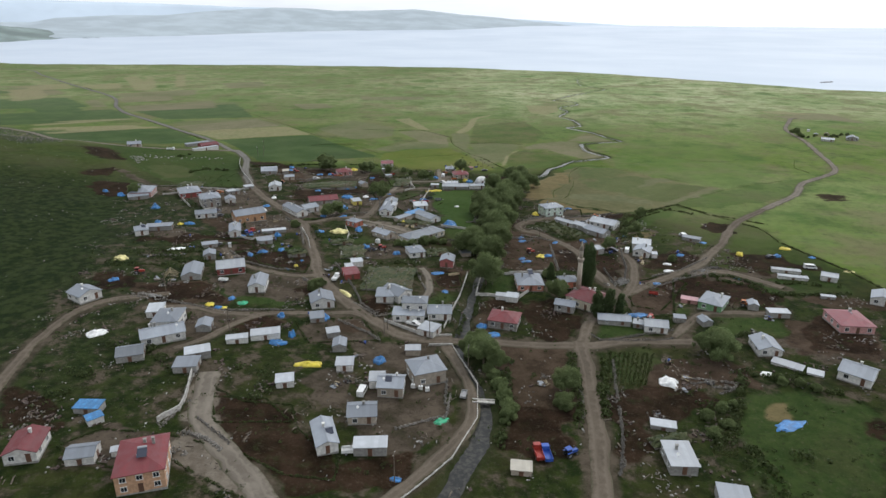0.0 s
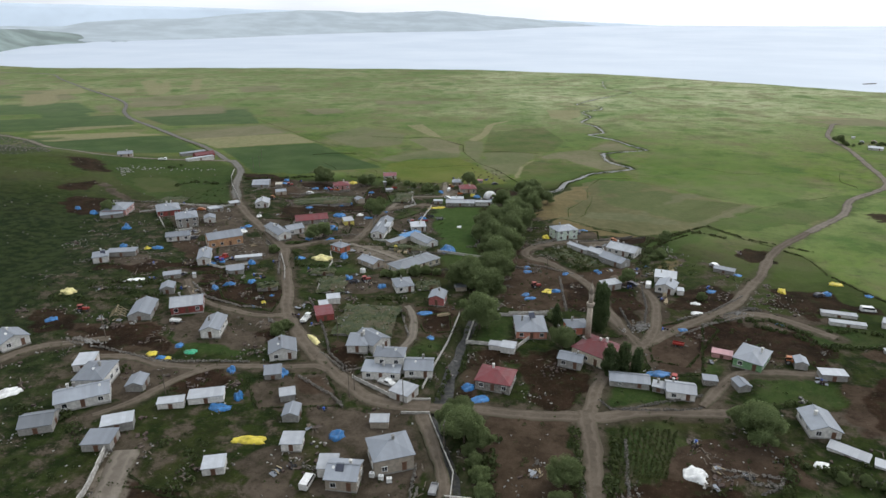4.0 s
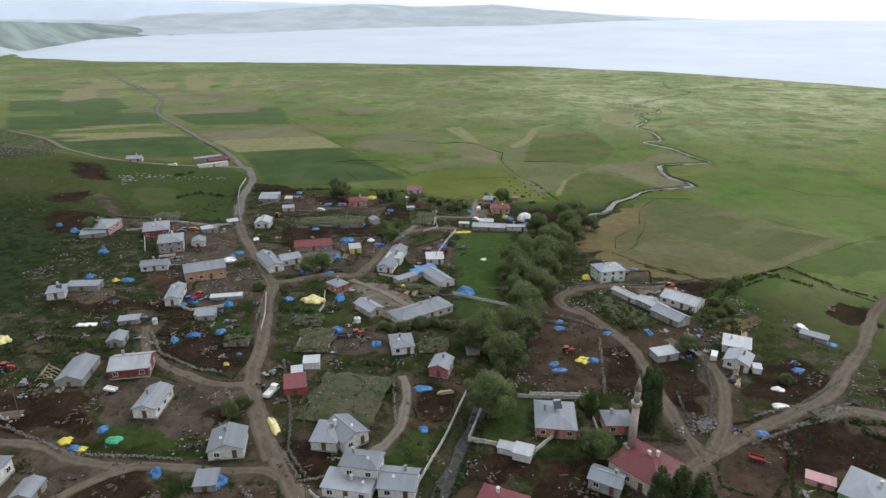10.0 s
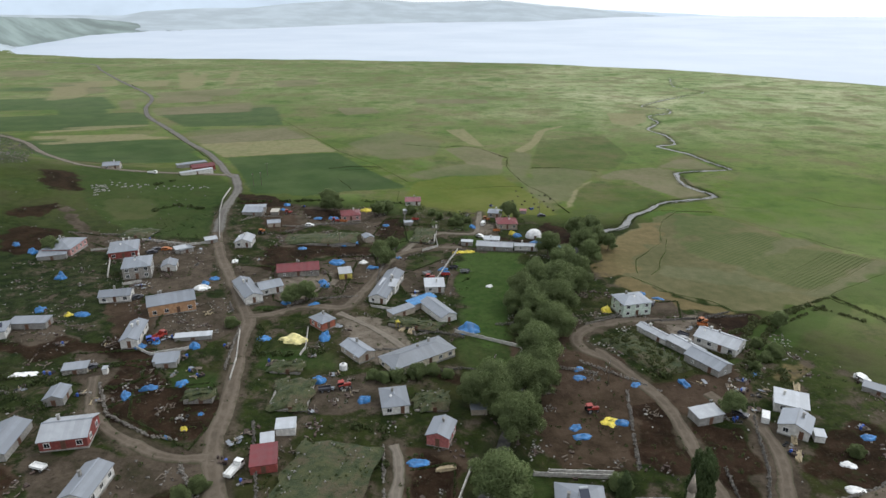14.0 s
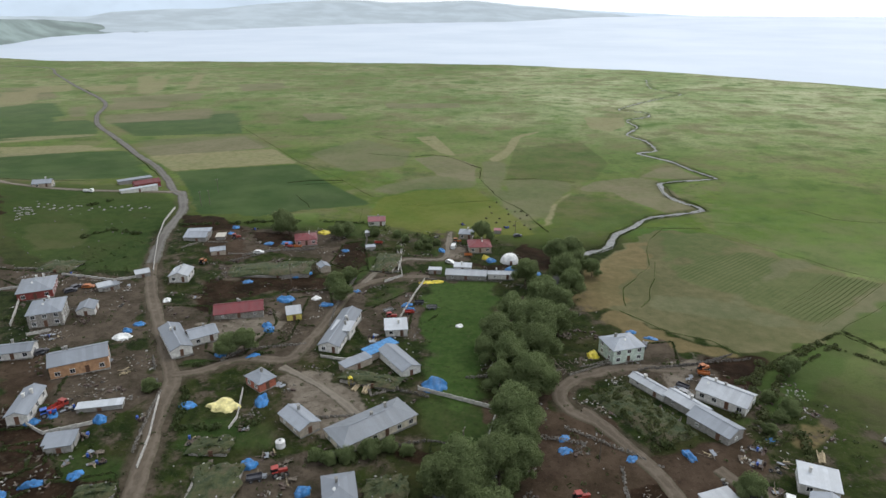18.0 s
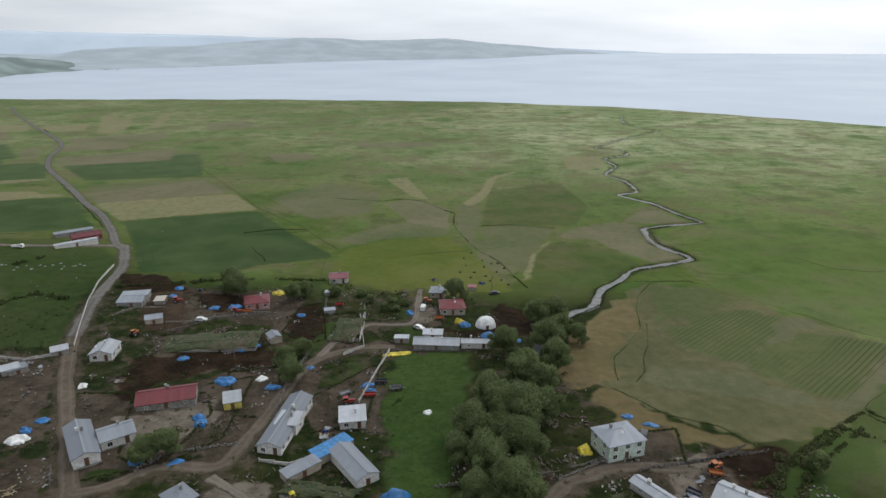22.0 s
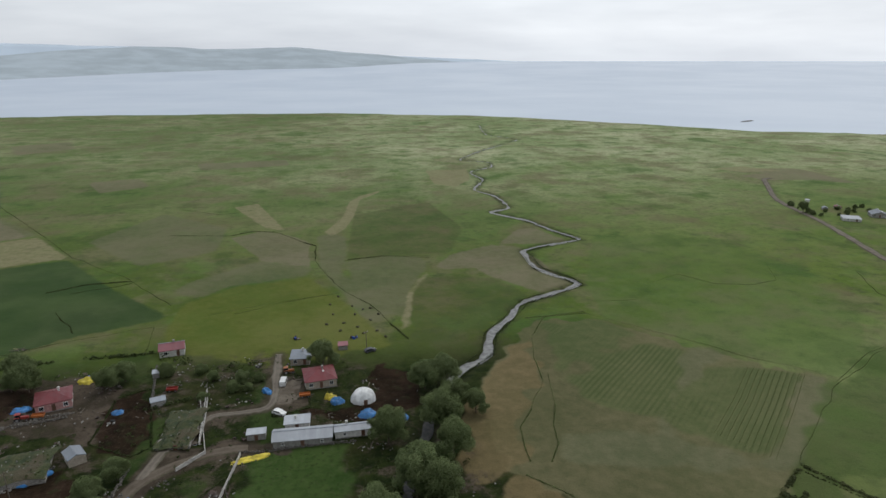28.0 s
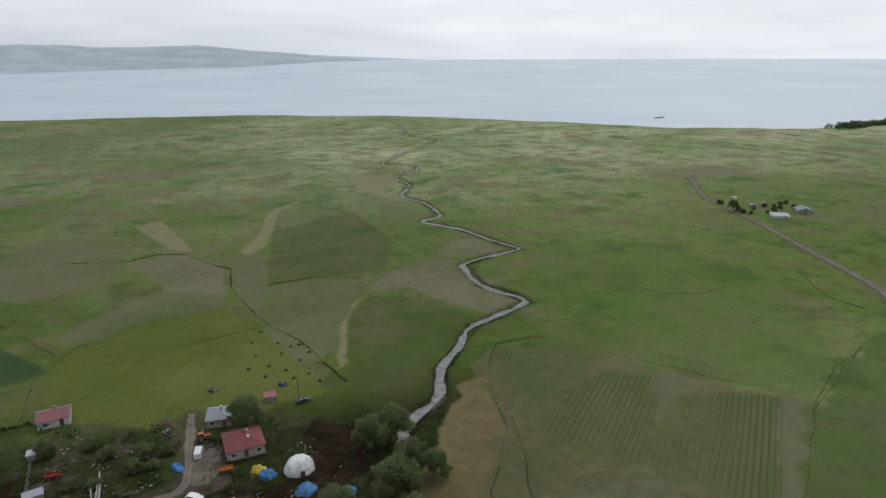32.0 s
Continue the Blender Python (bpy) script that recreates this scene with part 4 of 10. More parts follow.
masks["verge"] = np.clip(1 - (d_road + 0.6) / 4.2, 0, 1)
masks["bank"] = np.clip(1 - (np.minimum(d_stream, d_brook) - 2.2) / 3.5, 0, 1)
masks["plain"] = np.maximum(sm(412, 455, py), sm(80, 140, px) * sm(205, 290, py) * (0.5 + 0.5 * sm(285, 345, py)))
# distance haze and eastern sun on the plain, worked into a paler grass colour
masks["haze_sun"] = np.maximum(sm(450, 980, py), 0.22 * sm(75, 190, px) * sm(215, 330, py) * (1 - sm(390, 470, py)))
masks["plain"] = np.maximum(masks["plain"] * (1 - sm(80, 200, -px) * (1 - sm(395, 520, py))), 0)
masks["haze_sun"] = masks["haze_sun"] * (0.45 + 0.55 * sm(-220, 160, px - 0.1 * (py - 500)))
# sunlight on the eastern plain and pasture, carried by the grass colour
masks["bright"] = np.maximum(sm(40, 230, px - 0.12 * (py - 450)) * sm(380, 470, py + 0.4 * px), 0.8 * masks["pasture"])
masks["plain"] = np.maximum(masks["plain"], masks["pasture"])
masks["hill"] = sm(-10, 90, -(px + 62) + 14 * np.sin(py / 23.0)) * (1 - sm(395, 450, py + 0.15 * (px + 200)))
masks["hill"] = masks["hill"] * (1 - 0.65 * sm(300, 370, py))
masks["plain"] = np.maximum(masks["plain"], 0.32 * sm(330, 400, py) * sm(130, 190, -px))
gz = height(px, py)
gz = gz - 0.9 * (1 - sm(1.6, 3.2, d_stream)) - 1.3 * (1 - sm(1.8, 3.2, d_brook))
beyond = py - shore(px)
gz = np.where(beyond > -12, gz - 4.0 * sm(-12, 25, beyond), gz)

def make_grid(name, xs, ys, zs, mat, values, polar=False):
    ny, nx = len(ys), len(xs)
    me = bpy.data.meshes.new(name)
    XX, YY = np.meshgrid(xs, ys)
    if polar:
        XX, YY = YY * np.sin(np.radians(XX)), YY * np.cos(np.radians(XX))
    co = np.stack([XX.ravel(), YY.ravel(), zs], 1).astype(np.float32)
    idx = np.arange(nx * ny).reshape(ny, nx)
    quads = np.stack([idx[:-1, :-1], idx[:-1, 1:], idx[1:, 1:], idx[1:, :-1]], -1).reshape(-1, 4)
    me.vertices.add(len(co))
    me.vertices.foreach_set("co", co.ravel())
    me.loops.add(quads.size)
    me.loops.foreach_set("vertex_index", quads.ravel().astype(np.int32))
    me.polygons.add(len(quads))
    me.polygons.foreach_set("loop_start", np.arange(0, quads.size, 4, dtype=np.int32))
    me.polygons.foreach_set("use_smooth", np.ones(len(quads), bool))
    me.update(calc_edges=True)
    for k, v in values.items():
        me.attributes.new(k, "FLOAT", "POINT").data.foreach_set("value", v.astype(np.float32))
    me.materials.append(mat)
    return new(name, me)


def rows_axis(n, l, tc, ax, ay):
    d = n.new("ShaderNodeVectorMath")
    d.operation = "DOT_PRODUCT"
    d.inputs[1].default_value = (ax, ay, 0)
    l.new(tc, d.inputs[0])
    return d.outputs["Value"]


def ground_material():
    m, n, l, b = mat_new("meadow_and_earth", 0.95)
    b.inputs["Specular IOR Level"].default_value = 0.04
    tc = n.new("ShaderNodeTexCoord").outputs["Object"]

    def at(name):
        a = n.new("ShaderNodeAttribute")
        a.attribute_name = name
        return a.outputs["Fac"]

    fine, mid, big, huge = noise_node(n, l, 1.6, 5, 0.65, tc), noise_node(n, l, 0.28, 5, 0.6, tc), noise_node(n, l, 0.045, 4, 0.55, tc), noise_node(n, l, 0.006, 4, 0.6, tc)
    edge = calc(n, l, "MULTIPLY", calc(n, l, "SUBTRACT", mid, 0.5), 1.1)

    def mask(name, soft=0.18):
        return ramp(n, l, calc(n, l, "ADD", at(name), edge), 0.5 - soft, 0.5 + soft)

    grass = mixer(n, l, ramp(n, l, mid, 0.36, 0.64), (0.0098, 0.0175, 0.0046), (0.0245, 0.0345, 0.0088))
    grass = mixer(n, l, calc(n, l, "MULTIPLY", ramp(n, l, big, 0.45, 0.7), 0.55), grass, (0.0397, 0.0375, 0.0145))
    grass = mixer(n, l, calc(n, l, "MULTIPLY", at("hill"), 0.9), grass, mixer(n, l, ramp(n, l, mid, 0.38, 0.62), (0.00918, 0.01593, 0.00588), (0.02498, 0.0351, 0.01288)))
    patch = noise_node(n, l, 0.017, 7, 0.68, tc)
    flat = mixer(n, l, ramp(n, l, huge, 0.35, 0.65), (0.06048, 0.09504, 0.01625), (0.09288, 0.1166, 0.0273))
    # sunlit side painted in as a lighter, yellower green
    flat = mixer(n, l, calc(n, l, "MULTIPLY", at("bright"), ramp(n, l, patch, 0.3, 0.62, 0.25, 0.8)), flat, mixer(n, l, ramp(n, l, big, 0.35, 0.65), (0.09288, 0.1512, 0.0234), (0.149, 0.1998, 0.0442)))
    # painted haze and sun: the grass pales towards the lake
    flat = mixer(n, l, calc(n, l, "MULTIPLY", at("haze_sun"), ramp(n, l, huge, 0.25, 0.7, 0.6, 1.0)), flat, mixer(n, l, ramp(n, l, huge, 0.4, 0.62), (0.285, 0.335, 0.175), (0.385, 0.4, 0.24)))
    flat = mixer(n, l, calc(n, l, "MULTIPLY", ramp(n, l, patch, 0.47, 0.62), 0.75), flat, (0.149, 0.1361, 0.0741))
    flat = mixer(n, l, calc(n, l, "MULTIPLY", ramp(n, l, patch, 0.47, 0.34), 0.75), flat, (0.05616, 0.108, 0.026))
    flat = mixer(n, l, calc(n, l, "MULTIPLY", ramp(n, l, big, 0.48, 0.66), 0.55), flat, (0.0972, 0.1512, 0.0403))
    flat = mixer(n, l, calc(n, l, "MULTIPLY", ramp(n, l, mid, 0.45, 0.7), 0.45), flat, (0.07128, 0.09288, 0.0351))
    tex = noise_node(n, l, 0.11, 8, 0.8, tc)
    close = calc(n, l, "SUBTRACT", 1.0, calc(n, l, "MULTIPLY", at("haze_sun"), 0.65))
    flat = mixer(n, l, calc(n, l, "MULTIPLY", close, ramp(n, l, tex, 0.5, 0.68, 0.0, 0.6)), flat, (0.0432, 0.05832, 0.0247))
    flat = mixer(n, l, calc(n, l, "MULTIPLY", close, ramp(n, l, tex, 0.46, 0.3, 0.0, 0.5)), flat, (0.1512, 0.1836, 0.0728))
    blotch = noise_node(n, l, 0.021, 6, 0.62, tc)
    flat = mixer(n, l, calc(n, l, "MULTIPLY", close, ramp(n, l, blotch, 0.5, 0.66, 0.0, 0.5)), flat, (0.1242, 0.1037, 0.0585))
    flat = mixer(n, l, calc(n, l, "MULTIPLY", close, ramp(n, l, blotch, 0.46, 0.36, 0.0, 0.45)), flat, (0.03888, 0.06696, 0.0182))
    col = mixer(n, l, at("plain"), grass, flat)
    rub = ramp(n, l, calc(n, l, "ADD", mid, calc(n, l, "MULTIPLY", patch, 1.4)), 0.8, 1.6)

    def zone_mix(under, name, weight, over):
        return mixer(n, l, calc(n, l, "MULTIPLY", ramp(n, l, calc(n, l, "ADD", at(name), calc(n, l, "MULTIPLY", edge, 0.4)), 0.25, 0.75), weight), under, over)

    mown = mixer(n, l, rub, (0.092, 0.094, 0.044), (0.155, 0.136, 0.075))
    col = zone_mix(col, "mown", 0.85, mown)
    col = zone_mix(col, "swathe", 0.58, mixer(n, l, rub, (0.06572, 0.0954, 0.0324), (0.0954, 0.1187, 0.0456)))
    wave = calc(n, l, "SINE", calc(n, l, "MULTIPLY", rows_axis(n, l, tc, 0.705, -0.709), 3.5), 0)
    faint = calc(n, l, "MULTIPLY", calc(n, l, "MULTIPLY", at("swathe"), ramp(n, l, wave, -0.4, 0.9)), ramp(n, l, big, 0.4, 0.6, 0.0, 0.25))
    col = mixer(n, l, faint, col, (0.034, 0.045, 0.016))
    col = mixer(n, l, calc(n, l, "MULTIPLY", calc(n, l, "MULTIPLY", ramp(n, l, at("furrow"), 0.3, 0.7), ramp(n, l, wave, -0.6, 0.9)), ramp(n, l, mid, 0.3, 0.7, 0.08, 0.4)), col, (0.048, 0.07, 0.024))
    sward = mixer(n, l, rub, (0.026, 0.056, 0.0115), (0.052, 0.085, 0.0225))
    lush = mixer(n, l, rub, (0.021, 0.042, 0.0102), (0.0441, 0.0672, 0.0192))
    lush = mixer(n, l, calc(n, l, "MULTIPLY", ramp(n, l, big, 0.52, 0.66), 0.4), lush, (0.05, 0.052, 0.022))
    col = zone_mix(col, "lush", 0.75, lush)
    col = zone_mix(col, "sward", 0.85, sward)
    col = zone_mix(col, "heath", 0.5, mixer(n, l, ramp(n, l, patch, 0.4, 0.62), (0.05088, 0.07208, 0.024), (0.0901, 0.0848, 0.0408)))
    col = zone_mix(col, "meadow", 0.4, mixer(n, l, rub, (0.0636, 0.1113, 0.0264), (0.0954, 0.1431, 0.042)))
    col = zone_mix(col, "wan", 0.68, mixer(n, l, rub, (0.09328, 0.1039, 0.0528), (0.1463, 0.1399, 0.0816)))
    col = zone_mix(col, "fallow", 0.72, mixer(n, l, rub, (0.1219, 0.1145, 0.0672), (0.1855, 0.1611, 0.1056)))
    col = zone_mix(col, "gold", 0.75, mixer(n, l, rub, (0.08056, 0.1039, 0.0192), (0.1251, 0.1336, 0.0324)))
    col = zone_mix(col, "deep", 0.52, mixer(n, l, rub, (0.0318, 0.06148, 0.0144), (0.053, 0.08904, 0.0228)))
    crop = mixer(n, l, ramp(n, l, big, 0.35, 0.65), (0.03, 0.057, 0.02), (0.052, 0.08, 0.03))
    # distant crops are lightened by the same painted haze
    crop = mixer(n, l, calc(n, l, "MULTIPLY", at("haze_sun"), 0.75), crop, (0.14, 0.19, 0.095))
    col = zone_mix(col, "dark", 0.88, crop)
    straw = mixer(n, l, ramp(n, l, mid, 0.35, 0.65), (0.18, 0.165, 0.09), (0.24, 0.215, 0.125))
    col = zone_mix(col, "straw", 0.72, straw)
    col = zone_mix(col, "tan", 0.8, mixer(n, l, rub, (0.1113, 0.09328, 0.0432), (0.1855, 0.1378, 0.072)))
    blot = noise_node(n, l, 0.13, 6, 0.7, tc)
    earth = mixer(n, l, ramp(n, l, blot, 0.38, 0.62), (0.044, 0.034, 0.0255), (0.082, 0.065, 0.049))
    earth = mixer(n, l, calc(n, l, "MULTIPLY", ramp(n, l, fine, 0.52, 0.72), 0.55), earth, (0.115, 0.09, 0.064))
    earth = mixer(n, l, calc(n, l, "MULTIPLY", ramp(n, l, mid, 0.55, 0.7), 0.5), earth, (0.0301, 0.0232, 0.0181))
    trodden = mixer(n, l, ramp(n, l, mid, 0.4, 0.6), (0.039, 0.032, 0.0225), (0.08, 0.063, 0.046))
    trod = calc(n, l, "MULTIPLY", at("village"), ramp(n, l, blot, 0.48, 0.6))
    trod = calc(n, l, "MULTIPLY", trod, calc(n, l, "SUBTRACT", 1.0, calc(n, l, "MAXIMUM", calc(n, l, "MULTIPLY", at("hill"), 0.6), calc(n, l, "MAXIMUM", at("lush"), at("sward")))))
    col = mixer(n, l, calc(n, l, "MULTIPLY", trod, 0.62), col, trodden)
    scar = calc(n, l, "MULTIPLY", calc(n, l, "SUBTRACT", at("village"), calc(n, l, "MAXIMUM", at("lush"), at("sward"))), ramp(n, l, calc(n, l, "ADD", blot, calc(n, l, "MULTIPLY", fine, 0.35)), 0.74, 0.8))
    col = mixer(n, l, calc(n, l, "MULTIPLY", scar, 0.8), col, earth)
    col = mixer(n, l, calc(n, l, "MULTIPLY", mask("dirt"), ramp(n, l, blot, 0.3, 0.5, 0.6, 0.95)), col, earth)
    verge = calc(n, l, "MULTIPLY", ramp(n, l, calc(n, l, "ADD", at("verge"), calc(n, l, "MULTIPLY", edge, 0.9)), 0.3, 0.8), calc(n, l, "MAXIMUM", at("village"), 0.35))
    col = mixer(n, l, calc(n, l, "MULTIPLY", verge, 0.8), col, earth)
    rock = mixer(n, l, ramp(n, l, fine, 0.5, 0.68), (0.02, 0.027, 0.014), (0.13, 0.125, 0.11))
    col = mixer(n, l, calc(n, l, "MULTIPLY", mask("scree"), ramp(n, l, mid, 0.4, 0.6, 0.25, 0.85)), col, rock)
    yard = mixer(n, l, ramp(n, l, mid, 0.35, 0.65), (0.11, 0.092, 0.072), (0.175, 0.15, 0.12))
    col = mixer(n, l, calc(n, l, "MULTIPLY", mask("pale"), 0.9), col, yard)
    brown = mixer(n, l, ramp(n, l, blot, 0.36, 0.62), (0.034, 0.0222, 0.0152), (0.063, 0.0435, 0.03))
    brown = mixer(n, l, calc(n, l, "MULTIPLY", ramp(n, l, fine, 0.58, 0.75), 0.4), brown, (0.1012, 0.0736, 0.0498))
    col = mixer(n, l, calc(n, l, "MULTIPLY", mask("brown"), 0.92), col, brown)
    soil = mixer(n, l, ramp(n, l, blot, 0.35, 0.65), (0.0105, 0.006, 0.0038), (0.03, 0.0175, 0.0108))
    soil = mixer(n, l, calc(n, l, "MULTIPLY", ramp(n, l, fine, 0.6, 0.78), 0.45), soil, (0.0638, 0.0439, 0.0285))
    soil = mixer(n, l, calc(n, l, "MULTIPLY", ramp(n, l, mid, 0.56, 0.68), 0.5), soil, (0.0234, 0.0306, 0.0117))
    col = mixer(n, l, calc(n, l, "MULTIPLY", mask("soil"), 0.95), col, soil)
    till = calc(n, l, "SINE", calc(n, l, "MULTIPLY", calc(n, l, "ADD", rows_axis(n, l, tc, 1.0, 0.12), calc(n, l, "MULTIPLY", big, 3.0)), 5.0), 0)
    col = mixer(n, l, calc(n, l, "MULTIPLY", calc(n, l, "MULTIPLY", at("tilled"), ramp(n, l, till, 0.1, 0.9)), ramp(n, l, mid, 0.35, 0.6, 0.2, 0.8)), col, (0.07, 0.055, 0.043))
    grit, clod = noise_node(n, l, 0.75, 6, 0.75, tc), noise_node(n, l, 4.0, 3, 0.6, tc)
    col = mixer(n, l, calc(n, l, "MULTIPLY", at("village"), ramp(n, l, grit, 0.54, 0.66, 0.0, 0.6)), col, (0.016, 0.0125, 0.0078))
    col = mixer(n, l, calc(n, l, "MULTIPLY", at("village"), ramp(n, l, grit, 0.45, 0.33, 0.0, 0.35)), col, (0.092, 0.073, 0.05))
    col = mixer(n, l, calc(n, l, "MULTIPLY", at("village"), ramp(n, l, clod, 0.64, 0.74, 0.0, 0.55)), col, (0.17, 0.15, 0.12))
    bank = mixer(n, l, fine, (0.0198, 0.0277, 0.0092), (0.0462, 0.0436, 0.0277))
    col = mixer(n, l, calc(n, l, "MULTIPLY", at("bank"), ramp(n, l, mid, 0.35, 0.65, 0.2, 0.8)), col, bank)
    col = mixer(n, l, calc(n, l, "MULTIPLY", ramp(n, l, fine, 0.5, 0.8), 0.35), col, (0.0240, 0.0264, 0.0128))
    l.new(col, b.inputs["Base Color"])
    bump(n, l, b, calc(n, l, "ADD", fine, calc(n, l, "MULTIPLY", mid, 1.5)), 0.55, 0.25)
    return m


GROUND = ground_material()
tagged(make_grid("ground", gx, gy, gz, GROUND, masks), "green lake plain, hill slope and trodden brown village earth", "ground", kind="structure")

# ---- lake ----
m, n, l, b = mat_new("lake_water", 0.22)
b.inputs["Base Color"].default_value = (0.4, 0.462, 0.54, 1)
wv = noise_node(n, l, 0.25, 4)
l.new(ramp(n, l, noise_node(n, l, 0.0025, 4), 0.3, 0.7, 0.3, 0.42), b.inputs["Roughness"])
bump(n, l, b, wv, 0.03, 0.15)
LAKE = m
la, lr = spaced((-80, 80.1, 4)), spaced((850, 4751, 130))
LA, LR = np.meshgrid(la, lr)
lz = -1.6 + 76 * sm(2300, 5000, LR)
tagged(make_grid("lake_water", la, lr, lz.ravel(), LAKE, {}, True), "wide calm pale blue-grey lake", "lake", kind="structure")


# ---- shaping helpers ----
def bm_box(bm, cx, cy, cz, sx, sy, sz, rot=0.0):
    c, s = math.cos(rot), math.sin(rot)
    vs = []
    for dz in (-0.5, 0.5):
        for dx, dy in ((-0.5, -0.5), (0.5, -0.5), (0.5, 0.5), (-0.5, 0.5)):
            x, y = dx * sx, dy * sy
            vs.append(bm.verts.new((cx + x * c - y * s, cy + x * s + y * c, cz + dz * sz)))
    for f in ((3, 2, 1, 0), (4, 5, 6, 7), (0, 1, 5, 4), (1, 2, 6, 5), (2, 3, 7, 6), (3, 0, 4, 7)):
        bm.faces.new([vs[i] for i in f])
    return vs


def bm_prism(bm, ring_low, ring_high):
    a = [bm.verts.new(p) for p in ring_low]
    b2 = [bm.verts.new(p) for p in ring_high]
    k = len(a)
    bm.faces.new(a[::-1])
    bm.faces.new(b2)
    for i in range(k):
        bm.faces.new((a[i], a[(i + 1) % k], b2[(i + 1) % k], b2[i]))


def bm_tube(bm, p, q, r1, r2, sides=8):
    p, q = Vector(p), Vector(q)
    w = (q - p).normalized()
    u = w.orthogonal().normalized()
    v = w.cross(u)
    bm_prism(bm, [p + r1 * (math.cos(t) * u + math.sin(t) * v) for t in (2 * math.pi * i / sides for i in range(sides))],
             [q + r2 * (math.cos(t) * u + math.sin(t) * v) for t in (2 * math.pi * i / sides for i in range(sides))])


def mesh_of(name, bm, mat, smooth=False):
    me = bpy.data.meshes.new(name)
    bmesh.ops.recalc_face_normals(bm, faces=bm.faces)
    bm.to_mesh(me)
    bm.free()
    me.materials.append(mat)
    if smooth:
        me.polygons.foreach_set("use_smooth", np.ones(len(me.polygons), bool))
    return me


def part(name, bm, mat, parent, label="", smooth=False):
    ob = new(name, mesh_of(name, bm, mat, smooth))
    ob.parent = parent
    if label:
        ob["label"] = label
    return ob


def shared(name, me, parent, m4):
    ob = new(name, me)
    ob.parent = parent
    ob.matrix_local = m4
    return ob


def thing(name, x, y, rot, label, category, group="", z=None):
    ob = new(name)
    ob.matrix_world = pose(x, y, ground_z(x, y) if z is None else z, 0, 0, rot)
    return tagged(ob, label, category, group)


# ---- stream and brook ----
def ribbon(name, line, width, mat, lift, label, category, wobble=0.0, across=7, step=2.5, follow=True, crown=0.0):
    pts = [Vector((x, y, 0)) for x, y in line]
    dense = []
    k = len(pts)
    for i in range(k - 1):
        p0, p1, p2, p3 = pts[max(i - 1, 0)], pts[i], pts[i + 1], pts[min(i + 2, k - 1)]
        steps = max(2, int((p2 - p1).length / step))
        for s in range(steps):
            t = s / steps
            dense.append(0.5 * ((2 * p1) + (p2 - p0) * t + (2 * p0 - 5 * p1 + 4 * p2 - p3) * t * t + (3 * p1 - p0 - 3 * p2 + p3) * t ** 3))
    dense.append(pts[-1])
    co, faces, acr = [], [], []
    for i, p in enumerate(dense):
        d = (dense[min(i + 1, len(dense) - 1)] - dense[max(i - 1, 0)])
        d.normalize()
        nn = Vector((-d.y, d.x, 0))
        if name == "brook":
            width = 5.0 - 2.0 * float(sm(165, 215, p.y))
        if name == "stream":
            width = 3.1 - 1.2 * float(sm(430, 800, p.y))
        wl_ = 0.5 * width + wobble * (noise.noise((p.x * 0.12, p.y * 0.12, 3.1)) + 0.6 * noise.noise((p.x * 0.45, p.y * 0.45, 1.3)))
        wr_ = 0.5 * width + wobble * (noise.noise((p.x * 0.12, p.y * 0.12, 8.7)) + 0.6 * noise.noise((p.x * 0.45, p.y * 0.45, 5.9)))
        for j in range(across):
            u = 2 * j / (across - 1) - 1
            q = p + nn * (u * (wl_ if u > 0 else wr_))
            z = ground_z(q.x, q.y) if follow else ground_z(p.x, p.y)
            co.append((q.x, q.y, z + lift + crown * (1 - abs(u)) - (0.3 if abs(u) == 1 and follow else 0)))
            acr.append(u)
    for i in range(len(dense) - 1):
        for j in range(across - 1):
            a = i * across + j
            faces.append((a, a + 1, a + across + 1, a + across))
    me = bpy.data.meshes.new(name)
    me.from_pydata(co, [], faces)
    me.attributes.new("across", "FLOAT", "POINT").data.foreach_set("value", np.array(acr, np.float32))
    me.materials.append(mat)
    me.polygons.foreach_set("use_smooth", np.ones(len(faces), bool))
    me.update()
    if me.polygons[0].normal.z < 0:
        me.flip_normals()
    return tagged(new(name, me), label, category, kind="structure")


m, n, l, b = mat_new("shallow_stream_water", 0.55)
b.inputs["Specular IOR Level"].default_value = 0.35
col = mixer(n, l, ramp(n, l, noise_node(n, l, 0.6), 0.35, 0.65), (0.12, 0.12, 0.115), (0.225, 0.225, 0.215))
l.new(col, b.inputs["Base Color"])
bump(n, l, b, noise_node(n, l, 1.5), 0.2, 0.1)
STREAM_WATER = m
ribbon("stream", STREAM, 3.6, STREAM_WATER, -0.45, "winding pale shallow stream across the meadow", "stream", 1.6, 5, 2.5, False)
m, n, l, b = mat_new("dark_brook_water", 0.5)
b.inputs["Specular IOR Level"].default_value = 0.25
col = mixer(n, l, ramp(n, l, noise_node(n, l, 0.9), 0.4, 0.65), (0.016, 0.017, 0.016), (0.05, 0.047, 0.04))
l.new(col, b.inputs["Base Color"])
bump(n, l, b, noise_node(n, l, 1.2), 0.3, 0.15)
ribbon("brook", BROOK, 5.0, m, -0.8, "dark stony brook between the gardens", "brook", 0.8, 5, 2.5, False)


